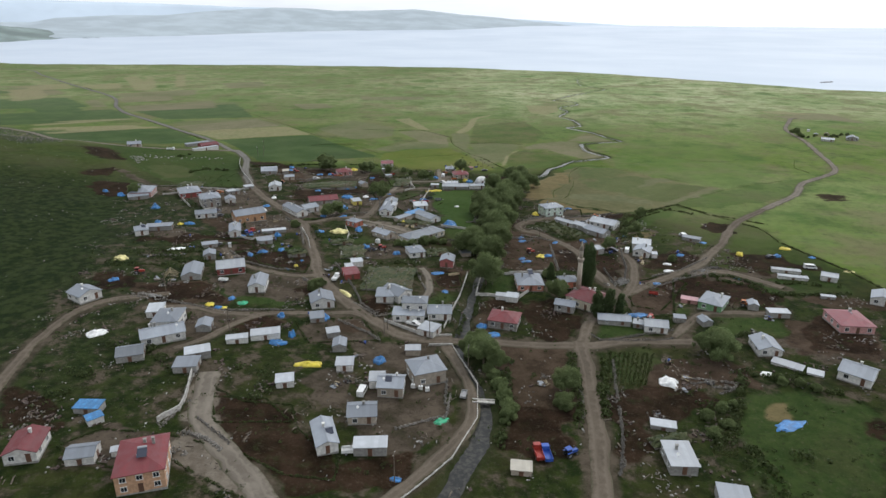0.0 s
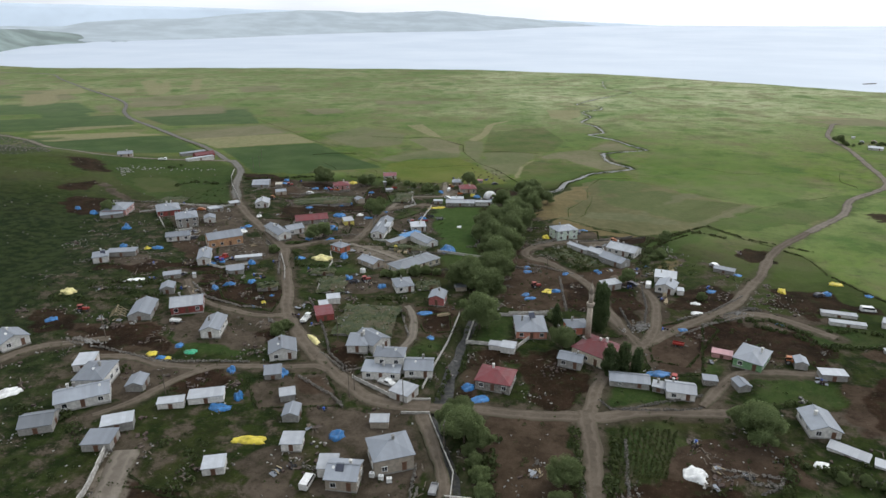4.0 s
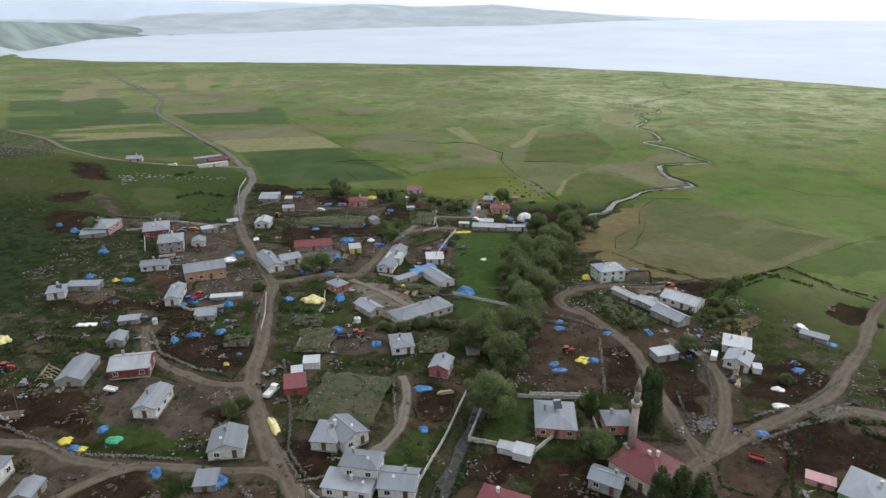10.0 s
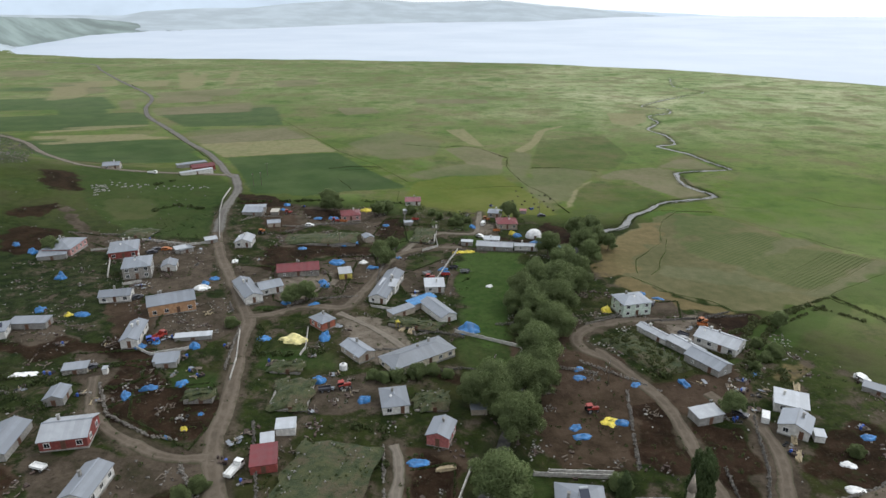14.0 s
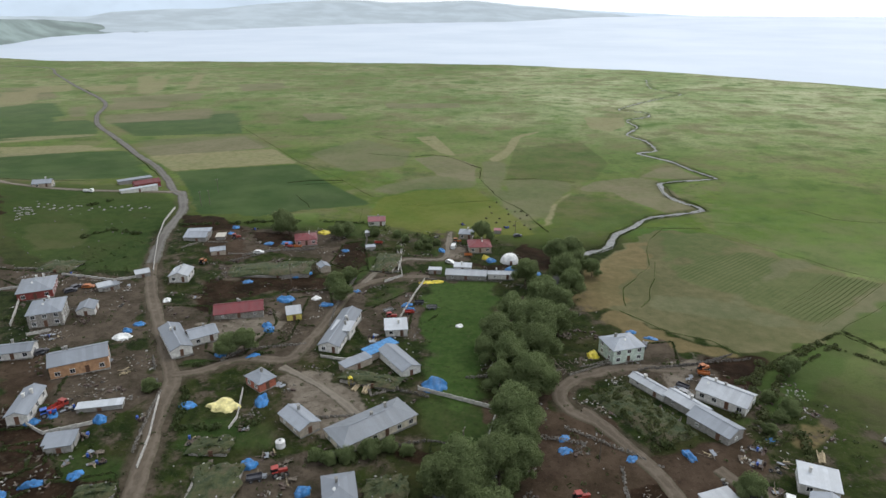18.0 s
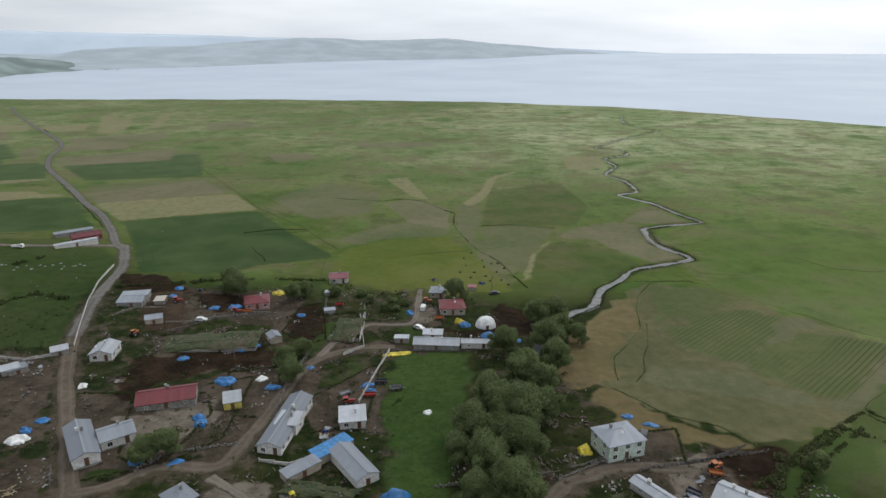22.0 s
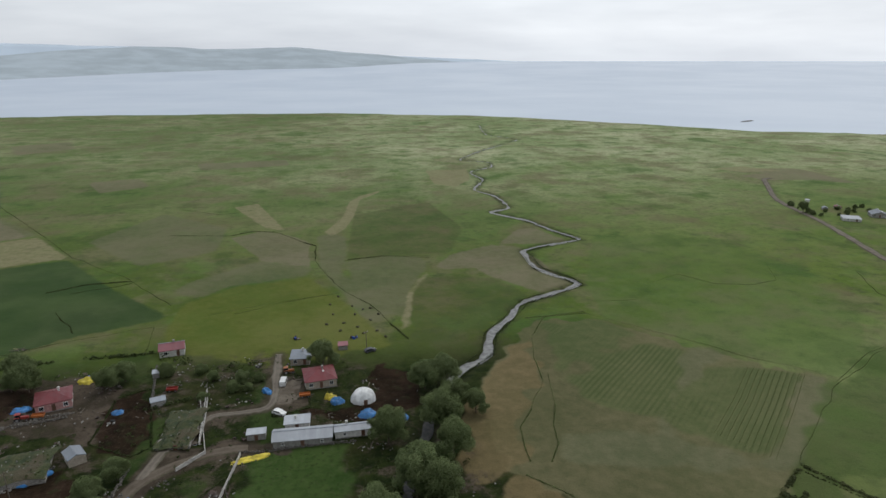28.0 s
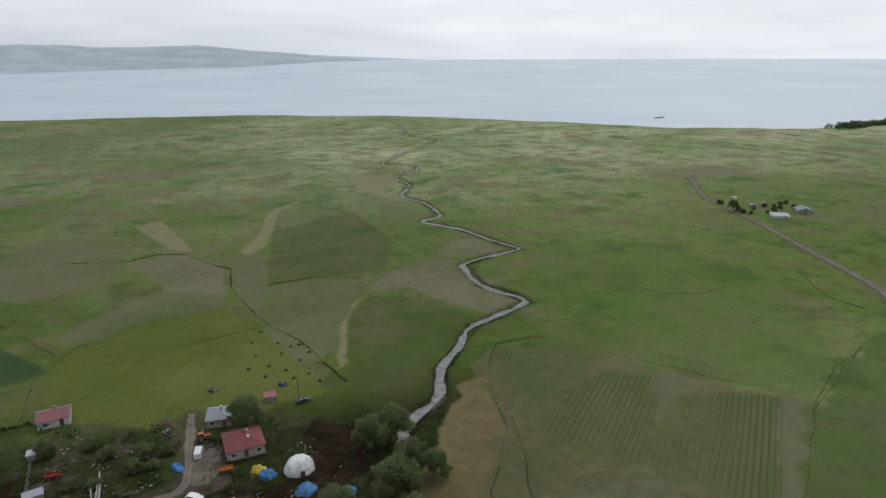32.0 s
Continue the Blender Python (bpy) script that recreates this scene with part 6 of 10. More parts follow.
house(96.6, 202.6, -37, 8.4, 11.4, 2.75, "hip", "pale", "green", "house")
house(89.6, 206.8, -23, 6.0, 3.2, 1.7, "flat", "pink", "pinkwall", "shed")
house(58.2, 191.2, -8, 11.2, 5.6, 2.0, "gable", "pale", "grey", "barn")
house(65.8, 188.3, -22, 3.7, 3.6, 1.9, "flat", "white", "grey", "barn")
house(70.7, 185.9, -12, 7.9, 6.2, 2.3, "gable", "white", "white", "house")
house(80.5, 191.3, -11, 4.1, 3.2, 1.9, "flat", "grey", "stone", "shed")
house(99.6, 170.7, -6, 7.5, 9.4, 2.06, "gable", "pale", "white", "house")
house(134.5, 186.3, -5, 11.1, 12.8, 2.84, "hip", "salmon", "pinkwall", "house")
house(117.2, 153.4, -44, 8.8, 8.8, 2.58, "gable", "pale", "white", "house")
house(54.9, 118.8, -2, 6.7, 8.8, 2.58, "flat", "white", "grey", "house")
house(61.7, 104.9, -12, 6.7, 8.4, 2.58, "flat", "pale", "grey", "shed")
house(18.1, 115.5, -7, 5.0, 3.6, 1.72, "flat", "beige", "beige", "shed")
house(101.6, 160.9, -40, 8.6, 3.8, 0.55, "flat", "white", "white", "shed")
house(107.0, 156.0, -32, 4.4, 3.2, 0.50, "flat", "white", "white", "shed")
house(55.7, 132.3, -14, 6.4, 3.1, 1.29, "flat", "white", "grey", "shed")
house(158.1, 205.3, -35, 7.0, 8.8, 2.58, "gable", "pale", "white", "house")
house(115.3, 194.3, -5, 7.2, 3.7, 2.15, "flat", "white", "grey", "shed")
house(88.0, 188.6, 8, 3.8, 4.6, 1.9, "gable", "grey", "grey", "shed")
house(109.3, 200.2, -15, 3.7, 4.6, 2.15, "gable", "pale", "grey", "shed")
house(116.5, 277.1, -32, 8.2, 3.8, 1.72, "flat", "grey", "grey", "shed")
house(1.9, 241.6, -8, 6.0, 7.5, 2.92, "gable", "grey", "pinkred", "house")
house(-12.0, 253.5, 18, 7.3, 9.1, 2.58, "hip", "grey", "white", "house")
house(21.6, 209.2, -12, 4.4, 3.0, 1.9, "flat", "white", "white", "shed")
house(25.4, 207.9, -14, 4.6, 4.2, 2.3, "flat", "white", "white", "shed")
house(-79.3, 261.9, 20, 7.0, 4.6, 2.0, "flat", "grey", "grey", "shed")
house(-100.2, 252.7, 22, 6.5, 4.0, 1.9, "flat", "pale", "stone", "shed")
house(139.1, 235.2, -16, 11.0, 2.6, 1.3, "flat", "white", "white", "shed")
house(138.4, 228.4, -16, 11.0, 2.6, 1.3, "flat", "white", "white", "shed")
house(152, 227.2, -30, 6.0, 5.0, 2.2, "gable", "white", "white", "shed")
house(141.1, 209, -14, 5.0, 2.0, 1.2, "flat", "white", "grey", "shed")
house(9.7, 255.1, 11, 4.4, 5.4, 1.98, "flat", "grey", "beige", "shed")
house(-36.1, 226.8, 20, 6.1, 7.3, 2.41, "flat", "red", "redwall", "shed")
house(-37.5, 232.3, 21, 3.3, 4.0, 2.41, "flat", "white", "white", "shed")
house(-35.3, 238.3, 16, 4.9, 4.2, 2.41, "flat", "white", "white", "shed")
house(-101.5, 252.7, 28, 4.4, 3.7, 1.72, "flat", "grey", "grey", "shed")
house(-167.7, 338.1, 11, 11.7, 14.6, 2.92, "hip", "pale", "pinkwall", "house")
house(-166.7, 329.8, 29, 10.6, 7.1, 2.15, "flat", "grey", "grey", "shed")
house(-99.7, 360.0, 11, 7.4, 9.2, 2.58, "gable", "white", "white", "house")
house(-115.8, 360.8, 36, 5.4, 4.5, 1.89, "flat", "white", "grey", "shed")
house(-121.3, 345.7, 42, 5.2, 4.5, 2.06, "flat", "white", "grey", "shed")
house(-91.9, 253.1, 19, 1.4, 1.8, 1.89, "flat", "white", "white", "shed")
house(-116.0, 407.7, 14, 10.7, 11.2, 2.06, "flat", "pale", "grey", "shed")
house(-104.9, 407.2, 12, 4.2, 5.1, 1.89, "flat", "beige", "stone", "shed")
house(9.3, 257.7, 8, 4.6, 4.0, 2.24, "gable", "pale", "grey", "shed")
house(-119.6, 346.2, 49, 5.7, 4.0, 1.89, "flat", "dark", "stone", "shed")
house(-114.3, 405.4, 6, 8.5, 7.9, 2.15, "gable", "pale", "grey", "shed")
house(-98.4, 389.2, 24, 6.3, 5.0, 2.15, "gable", "pale", "beige", "shed")
house(-66.7, 410.2, 19, 10.0, 9.5, 2.75, "hip", "red", "pinkwall", "house")
house(-50.2, 379.5, 35, 4.5, 5.6, 2.41, "gable", "grey", "beige", "shed")
house(-40.8, 443.4, 10, 8.8, 7.5, 2.58, "gable", "salmon", "white", "house")
house(11.3, 414.5, 8, 10.4, 10.3, 2.75, "hip", "red", "beige", "house")
house(4.7, 430.1, -4, 7.1, 7.7, 2.58, "hip", "grey", "beige", "house")
house(7.4, 380.6, -1, 16.4, 6.4, 2.58, "gable", "white", "grey", "barn")
house(21.2, 381.2, 2, 10.9, 4.0, 2.58, "gable", "white", "white", "barn")
house(5.6, 387.3, -0, 7.4, 4.6, 3.1, "flat", "white", "white", "barn")
house(-5.4, 384.4, 1, 5.4, 3.0, 2.15, "flat", "white", "grey", "shed")
house(-48.6, 336.4, 22, 5.2, 6.4, 2.58, "flat", "white", "yellowwall", "shed")
house(-184.5, 487.0, 44, 14.5, 7.5, 3.2, "gable", "red", "redwall", "barn")
house(-196.0, 494.5, 44, 19.0, 4.6, 3.0, "flat", "grey", "grey", "shed")
house(-182.5, 475.2, 46, 20.0, 3.4, 2.6, "flat", "white", "white", "shed")
house(-232.1, 466.3, 23, 9.9, 8.0, 2.15, "gable", "pale", "beige", "house")
house(19.3, 438.4, -0, 3.7, 3.4, 2.06, "flat", "salmon", "grey", "shed")
house(-131.0, 274.0, 12, 11.5, 5.0, 2.3, "flat", "pale", "grey", "shed")
house(-41.5, 424.3, 7, 2.3, 2.8, 1.89, "flat", "white", "grey", "shed")
house(-36.4, 406.0, 18, 4.5, 3.0, 2.06, "flat", "pale", "grey", "shed")
house(-88.2, 132.9, -1, 6.6, 3.9, 1.98, "flat", "tarp", "grey", "shed")
house(-84.6, 128.4, 43, 3.9, 3.0, 1.98, "flat", "tarp", "white", "shed")
house(366.0, 630.9, -30, 3.0, 3.9, 1.72, "flat", "white", "white", "shed")
house(359.4, 605.7, -29, 3.5, 4.4, 1.72, "gable", "grey", "grey", "shed")
house(370.9, 607.0, -20, 4.0, 5.2, 1.72, "gable", "salmon", "beige", "shed")
house(353.5, 575.5, -30, 11.1, 8.9, 2.06, "flat", "white", "white", "barn")
house(379.4, 581.3, -30, 10.1, 10.7, 2.06, "gable", "grey", "grey", "house")

def sod_house(x, y, rot, w, d, h):
    ob = thing("sod_house", x, y, rot, "old stone-walled earth house with a grass-grown flat roof", "earth house", "old earth houses")
    bm = bmesh.new()
    k = 13
    rows = []
    for i in range(k):
        row = []
        for j in range(k):
            u, v = 2 * i / (k - 1) - 1, 2 * j / (k - 1) - 1
            e = max(abs(u), abs(v))
            jit = 1.6 * noise.noise((u * 2.3 + x, v * 2.3 + y, 1))
            row.append(bm.verts.new((u * w / 2 + jit, v * d / 2 + jit, h + 0.35 * (1 - e * e) + 0.7 * noise.noise((u * 2 + x, v * 2, y)) + 0.35 * noise.noise((u * 6 + x, v * 6, y)) - 0.35 * e ** 4)))
        rows.append(row)
    for i in range(k - 1):
        for j in range(k - 1):
            bm.faces.new((rows[i][j], rows[i + 1][j], rows[i + 1][j + 1], rows[i][j + 1]))
    rimv = [rows[i][0] for i in range(k)] + [rows[k - 1][j] for j in range(1, k)] + [rows[i][k - 1] for i in range(k - 2, -1, -1)] + [rows[0][j] for j in range(k - 2, 0, -1)]
    low = [bm.verts.new((v.co.x * 1.03, v.co.y * 1.03, h - 0.45)) for v in rimv]
    for i in range(len(rimv)):
        j = (i + 1) % len(rimv)
        bm.faces.new((rimv[i], rimv[j], low[j], low[i]))
    part("turf_roof", bm, TURF, ob, "weedy green turf roof", True)
    bm = bmesh.new()
    bm_box(bm, 0, 0, h / 2 - 1.0, w * 0.95, d * 0.95, h + 0.9)
    part("wall", bm, WALL["stone"], ob)
    pts = [(house_rng.uniform(-0.48, 0.48) * w, house_rng.uniform(-0.48, 0.48) * d, h + 0.15) for _ in range(int(w * d * 0.3))]
    wd = new("turf_growth", leaf_cloud("turf_growth", pts, [house_rng.uniform(0.12, 0.34) for _ in pts], 10 * len(pts), 0.15, TURF_HERB, int(w * 7), 0.5))
    tagged(wd, kind="stuff")
    wd.parent = ob
    heap = [(house_rng.uniform(-0.46, 0.46) * w, house_rng.uniform(-0.46, 0.46) * d, h + 0.25, house_rng.uniform(0.1, 0.32)) for _ in range(int(w * d * 0.12))]
    rb = tagged(new("roof_rubble", raw_stones("roof_rubble", heap, SCRAP, int(w * 3))), kind="stuff")
    rb.parent = ob
    bm = bmesh.new()
    bm_box(bm, 0.1 * w, -d / 2 * 0.97 - 0.02, 0.75, 1.0, 0.16, 1.6)
    part("doorway", bm, DOOR, ob, "dark low doorway")


m, n, l, b = mat_new("weedy_turf", 0.95)
tm0, tm1, tm2 = noise_node(n, l, 0.13, 6, 0.7), noise_node(n, l, 0.5, 6, 0.7), noise_node(n, l, 2.5, 5, 0.7)
col = mixer(n, l, ramp(n, l, tm1, 0.36, 0.62), (0.022, 0.036, 0.01), (0.06, 0.066, 0.023))
col = mixer(n, l, ramp(n, l, tm0, 0.5, 0.64, 0.0, 0.75), col, (0.075, 0.056, 0.034))
col = mixer(n, l, ramp(n, l, tm2, 0.55, 0.72, 0.0, 0.6), col, (0.1, 0.09, 0.062))
col = mixer(n, l, ramp(n, l, tm2, 0.45, 0.3, 0.0, 0.7), col, (0.016, 0.024, 0.008))
l.new(col, b.inputs["Base Color"])
bump(n, l, b, calc(n, l, "ADD", tm2, tm1), 0.8, 0.35)
TURF = m


def grass_mound(x, y, rot, w, d, h):
    ob = thing("grass_mound", x, y, rot, "long weedy grass bank beside the barn", "mound")
    bm = bmesh.new()
    ku, kv = 33, 19
    rows = []
    for i in range(ku):
        row = []
        for j in range(kv):
            u, v = 2 * i / (ku - 1) - 1, 2 * j / (kv - 1) - 1
            q = max(0.0, 1 - abs(u) ** 4) * max(0.0, 1 - abs(v) ** 3)
            jit = 0.9 * noise.noise((u * 3, v * 3, 4.0))
            row.append(bm.verts.new((u * w / 2 + jit, v * d / 2 + jit, h * q * (0.8 + 0.5 * noise.noise((u * 4, v * 2, 1))) + 0.3 * noise.noise((u * 14, v * 7, 6)) * q - (0.3 if q == 0 else 0.0))))
        rows.append(row)
    for i in range(ku - 1):
        for j in range(kv - 1):
            bm.faces.new((rows[i][j], rows[i + 1][j], rows[i + 1][j + 1], rows[i][j + 1]))
    part("turf", bm, TURF, ob, smooth=True)
    pts = [(house_rng.uniform(-0.46, 0.46) * w, house_rng.uniform(-0.44, 0.44) * d) for _ in range(150)]
    wd = tagged(new("weed_growth", leaf_cloud("weed_growth", [(a, b_, h * 0.75) for a, b_ in pts], [house_rng.uniform(0.3, 0.9) for _ in pts], 5000, 0.2, DRY_SHRUB, 8, 0.6)), kind="stuff")
    wd.parent = ob


sod_house(-20.9, 223.7, -2, 18.8, 22.0, 1.6)
sod_house(-69.7, 373.6, 12, 31.5, 12.5, 1.6)
sod_house(-61.8, 247.0, 15, 7.5, 4.5, 2.0)
sod_house(-45.3, 265.6, 5, 9.0, 6.1, 1.2)
sod_house(-26.5, 390.2, -3, 9.5, 18.9, 1.3)
sod_house(-39.1, 252.5, 8, 10.5, 14.3, 1.2)
sod_house(55.2, 126.4, 13, 9.8, 4.0, 1.3)
sod_house(-2.6, 256.1, 8, 9.1, 8.4, 1.2)
sod_house(-151.0, 363.3, 5, 13.0, 11.6, 1.0)
grass_mound(57.9, 290.5, -56, 27.0, 13.0, 1.7)
sod_house(-14.7, 299.0, -10, 17.0, 5.5, 1.5)

# minaret beside the mosque
mn = thing("minaret", 49.6, 209.5, 20, "tall slim grey stone minaret with a balcony and pointed cap", "minaret")
bm = bmesh.new()
bm_box(bm, 0, 0, 1.8, 2.6, 2.6, 5.0)
part("base", bm, WALL["stone"], mn)
bm = bmesh.new()
bm_tube(bm, (0, 0, 4.2), (0, 0, 15.2), 0.92, 0.8, 14)
part("shaft", bm, WALL["beige"], mn, smooth=True)
bm = bmesh.new()
bm_tube(bm, (0, 0, 14.6), (0, 0, 15.4), 0.85, 1.2, 14)
bm_tube(bm, (0, 0, 15.4), (0, 0, 16.1), 1.2, 1.2, 14)
part("balcony", bm, WALL["beige"], mn, "ring-shaped balcony")
bm = bmesh.new()
bm_tube(bm, (0, 0, 16.0), (0, 0, 19.2), 0.68, 0.64, 14)
part("upper_shaft", bm, WALL["beige"], mn, smooth=True)
bm = bmesh.new()
bm_tube(bm, (0, 0, 19.1), (0, 0, 22.6), 0.82, 0.05, 14)
part("cap", bm, WALL["beige"], mn, "pointed stone cap", True)
bm = bmesh.new()
bm_tube(bm, (0, 0, 22.5), (0, 0, 23.4), 0.07, 0.04, 6)
part("finial", bm, STEEL, mn)

# solar water heaters on two roofs
for hx, hy, hz in ((-63.5, 109.3, 15.9), (33.5, 221.5, 12.0)):
    sh = thing("solar_water_heater", hx, hy, 15, "tilted dark solar panel with a pale tank on a roof", "solar panel", z=hz)
    bm = bmesh.new()
    bm_prism(bm, [(-1, -1, 0.1), (1, -1, 0.1), (1, 0.7, 1.25), (-1, 0.7, 1.25)], [(-1, -1.06, 0.18), (1, -1.06, 0.18), (1, 0.64, 1.33), (-1, 0.64, 1.33)])
    part("panel", bm, PANEL, sh)
    bm = bmesh.new()
    bm_tube(bm, (-0.9, 0.85, 1.35), (0.9, 0.85, 1.35), 0.28, 0.28, 10)
    part("tank", bm, ROOF["white"], sh)
    for lx_ in (-0.9, 0.9):
        bm = bmesh.new()
        bm_tube(bm, (lx_, 0.7, -0.6), (lx_, 0.7, 1.25), 0.04, 0.04, 6)
        part("leg", bm, STEEL, sh)

# bridges over the brook
for bx, by, br, bl, bw in BRIDGES:
    bz = ground_z(bx, by)
    bg = thing("bridge" if bw > 3 else "footbridge", bx, by, br, "low concrete road bridge over the brook" if bw > 3 else "narrow pale plank footbridge over the brook", "bridge", z=bz)
    bm = bmesh.new()
    bm_box(bm, 0, 0, 0.02, bl, bw, 0.22)
    part("deck", bm, CONCRETE if bw < 3 else DIRT_ROAD, bg)
    for sy in (-1, 1):
        bm = bmesh.new()
        bm_box(bm, 0, sy * (bw / 2 + 0.1), 0.35, bl, 0.2, 0.75 if bw > 3 else 0.3)
        part("parapet", bm, CONCRETE, bg)
        bm = bmesh.new()
        bm_box(bm, sy * (bl / 2 - 0.3), 0, -0.8, 0.6, bw, 1.4)
        part("abutment", bm, WALL["stone"], bg)

# round water tank
wt = thing("water_tank", TANK[0], TANK[1], 0, "round white water tank standing by the barn", "tank")
bm = bmesh.new()
bm_tube(bm, (0, 0, -0.3), (0, 0, 1.5), 1.15, 1.1, 20)
bm_tube(bm, (0, 0, 1.5), (0, 0, 1.75), 1.1, 0.6, 20)
part("shell", bm, CLOTH["white"], wt)
bm = bmesh.new()
bm_tube(bm, (0, 0, 1.7), (0, 0, 1.9), 0.3, 0.3, 12)
part("lid", bm, STEEL, wt)

# stacked logs
for lx0, ly0 in LOGS:
    lg = thing("log_pile", lx0, ly0, house_rng.uniform(0, 90), "loose pile of pale debarked logs", "log pile")
    for k in range(9):
        bm = bmesh.new()
        yy, zz = (k % 4) * 0.34 - 0.5 + 0.17 * (k // 4), 0.16 + 0.28 * (k // 4)
        bm_tube(bm, (-1.9 + house_rng.uniform(-0.5, 0.5), yy, zz), (1.9 + house_rng.uniform(-0.5, 0.5), yy + house_rng.uniform(-0.3, 0.3), zz), 0.17, 0.14, 7)
        part("log", bm, PALE_WOOD, lg)

# white dome tent
tent = thing("dome_tent", 24.8, 400.0, 10, "large white domed tent standing on the yard", "tent")
bm = bmesh.new()
rings = []
for i in range(9):
    a = i / 8 * math.pi / 2
    rings.append([bm.verts.new(((3.9 * math.cos(a) ** 0.8 + 0.01) * math.cos(t) * (1 + 0.03 * math.sin(9 * t)), (3.4 * math.cos(a) ** 0.8 + 0.01) * math.sin(t) * (1 + 0.03 * math.sin(9 * t)), 4.2 * math.sin(a) - 0.2)) for t in (2 * math.pi * k / 28 for k in range(28))])
for r0, r1 in zip(rings[:-1], rings[1:]):
    for k in range(28):
        bm.faces.new((r0[k], r0[(k + 1) % 28], r1[(k + 1) % 28], r1[k]))
part("canvas", bm, CLOTH["white"], tent, smooth=True)
bm = bmesh.new()
bm_box(bm, 0, -3.45, 0.9, 1.1, 0.25, 1.9)
part("flap", bm, DOOR, tent, "dark entrance flap")


# ---- walls along lanes and gardens ----
wall_rng = random.Random(11)


def stone(bm, x, y, z, r, rng, flat_=0.75):
    vs = bmesh.ops.create_icosphere(bm, subdivisions=1, radius=r)["verts"]
    a = rng.random() * 6.28
    c, s = math.cos(a), math.sin(a)
    k = (rng.uniform(0.8, 1.4), rng.uniform(0.7, 1.1), flat_ * rng.uniform(0.7, 1.2))
    for v in vs:
        q = Vector((v.co.x * k[0], v.co.y * k[1], v.co.z * k[2])) * rng.uniform(0.85, 1.15)
        v.co = (x + q.x * c - q.y * s, y + q.x * s + q.y * c, z + q.z)


def wall_line(name, h, w, line):
    if name == "stone_wall":
        places = []
        for (x1, y1), (x2, y2) in zip(line[:-1], line[1:]):
            length = math.hypot(x2 - x1, y2 - y1)
            for i in range(int(length / 0.42)):
                t = i * 0.42 / length
                hh = h * (0.7 + 0.9 * noise.noise((x1 + i * 0.07, y1, 0.5)))
                if hh < 0.25 * h:
                    continue
                for k in range(3):
                    x = x1 + (x2 - x1) * t + wall_rng.uniform(-0.5, 0.5) * w
                    y = y1 + (y2 - y1) * t + wall_rng.uniform(-0.5, 0.5) * w
                    places.append((x, y, ground_z(x, y) + hh * (k + 0.2) / 3, wall_rng.uniform(0.16, 0.36)))
        if not places:
            return
        tagged(new("stone_wall", raw_stones("stone_wall", places, RUBBLE, 7)), "low dry-stone wall of rough field stones", "wall", "garden walls")
        return
    ob = thing("garden_wall", line[0][0], line[0][1], 0, "low pale concrete garden wall with posts", "wall", "garden walls", 0.0)
    ob.matrix_world = Matrix.Identity(4)
    for (x1, y1), (x2, y2) in zip(line[:-1], line[1:]):
        length = math.hypot(x2 - x1, y2 - y1)
        k = max(1, int(length / 3.0))
        ang = math.atan2(y2 - y1, x2 - x1)
        for i in range(k):
            t = (i + 0.5) / k
            x, y = x1 + (x2 - x1) * t, y1 + (y2 - y1) * t
            bm = bmesh.new()
            bm_box(bm, 0, 0, h / 2 - 0.2, length / k - 0.2, w * 0.6, h + 0.2 * wall_rng.random())
            p_ = part("panel", bm, CONCRETE, ob)
            p_.matrix_local = Matrix.Translation((x, y, ground_z(x, y))) @ Matrix.Rotation(ang, 4, "Z")
            bm = bmesh.new()
            bm_box(bm, 0, 0, h / 2 - 0.15, 0.22, w * 0.8, h + 0.35)
            p_ = part("post", bm, CONCRETE, ob)
            p_.matrix_local = Matrix.Translation((x1 + (x2 - x1) * i / k, y1 + (y2 - y1) * i / k, ground_z(x1 + (x2 - x1) * i / k, y1 + (y2 - y1) * i / k))) @ Matrix.Rotation(ang, 4, "Z")


wall_line("garden_wall", 1.7, 0.4, [(-70.9, 155.8), (-68.6, 146.4), (-67.2, 139.9), (-66.8, 135.0), (-69.0, 132.0), (-70.1, 129.5)])
wall_line("stone_wall", 0.9, 0.6, [(79.5, 261.8), (76.0, 240.9), (70.8, 224.2)])
wall_line("stone_wall", 0.9, 0.6, [(100.0, 233.4), (104.6, 236.4), (110.4, 239.0)])
wall_line("stone_wall", 0.9, 0.6, [(48.1, 257.2), (47.5, 237.0)])
wall_line("stone_wall", 0.9, 0.6, [(66.6, 239.8), (66.8, 223.7)])
wall_line("stone_wall", 0.9, 0.6, [(-44.4, 240.0), (-33.2, 215.3), (-28.8, 201.5), (-21.8, 194.1)])
wall_line("stone_wall", 0.9, 0.6, [(-11.2, 236.5), (-6.0, 214.6)])
wall_line("stone_wall", 0.9, 0.6, [(-3.3, 271.5), (4.2, 274.7), (9.6, 274.0)])
wall_line("stone_wall", 0.9, 0.6, [(30.6, 278.5), (42.3, 277.3)])
wall_line("stone_wall", 0.9, 0.6, [(-26.2, 308.7), (-18.6, 300.7), (-12.9, 292.3), (-6.1, 297.0)])
wall_line("stone_wall", 0.9, 0.6, [(-24.0, 151.0), (-17.2, 150.5), (-11.6, 148.9)])
wall_line("stone_wall", 0.9, 0.6, [(83.6, 230.5), (97.9, 237.5), (114.0, 252.0)])
wall_line("stone_wall", 0.9, 0.6, [(53.3, 177.3), (67.3, 182.7), (76.9, 185.4)])
wall_line("stone_wall", 0.9, 0.6, [(11.7, 304.1), (24.2, 307.0), (38.5, 309.8)])
wall_line("stone_wall", 0.9, 0.6, [(-123.1, 239.5), (-108.9, 239.8), (-106.9, 243.2)])
wall_line("stone_wall", 0.9, 0.6, [(-178.9, 355.4), (-166.5, 360.5), (-151.1, 361.5)])
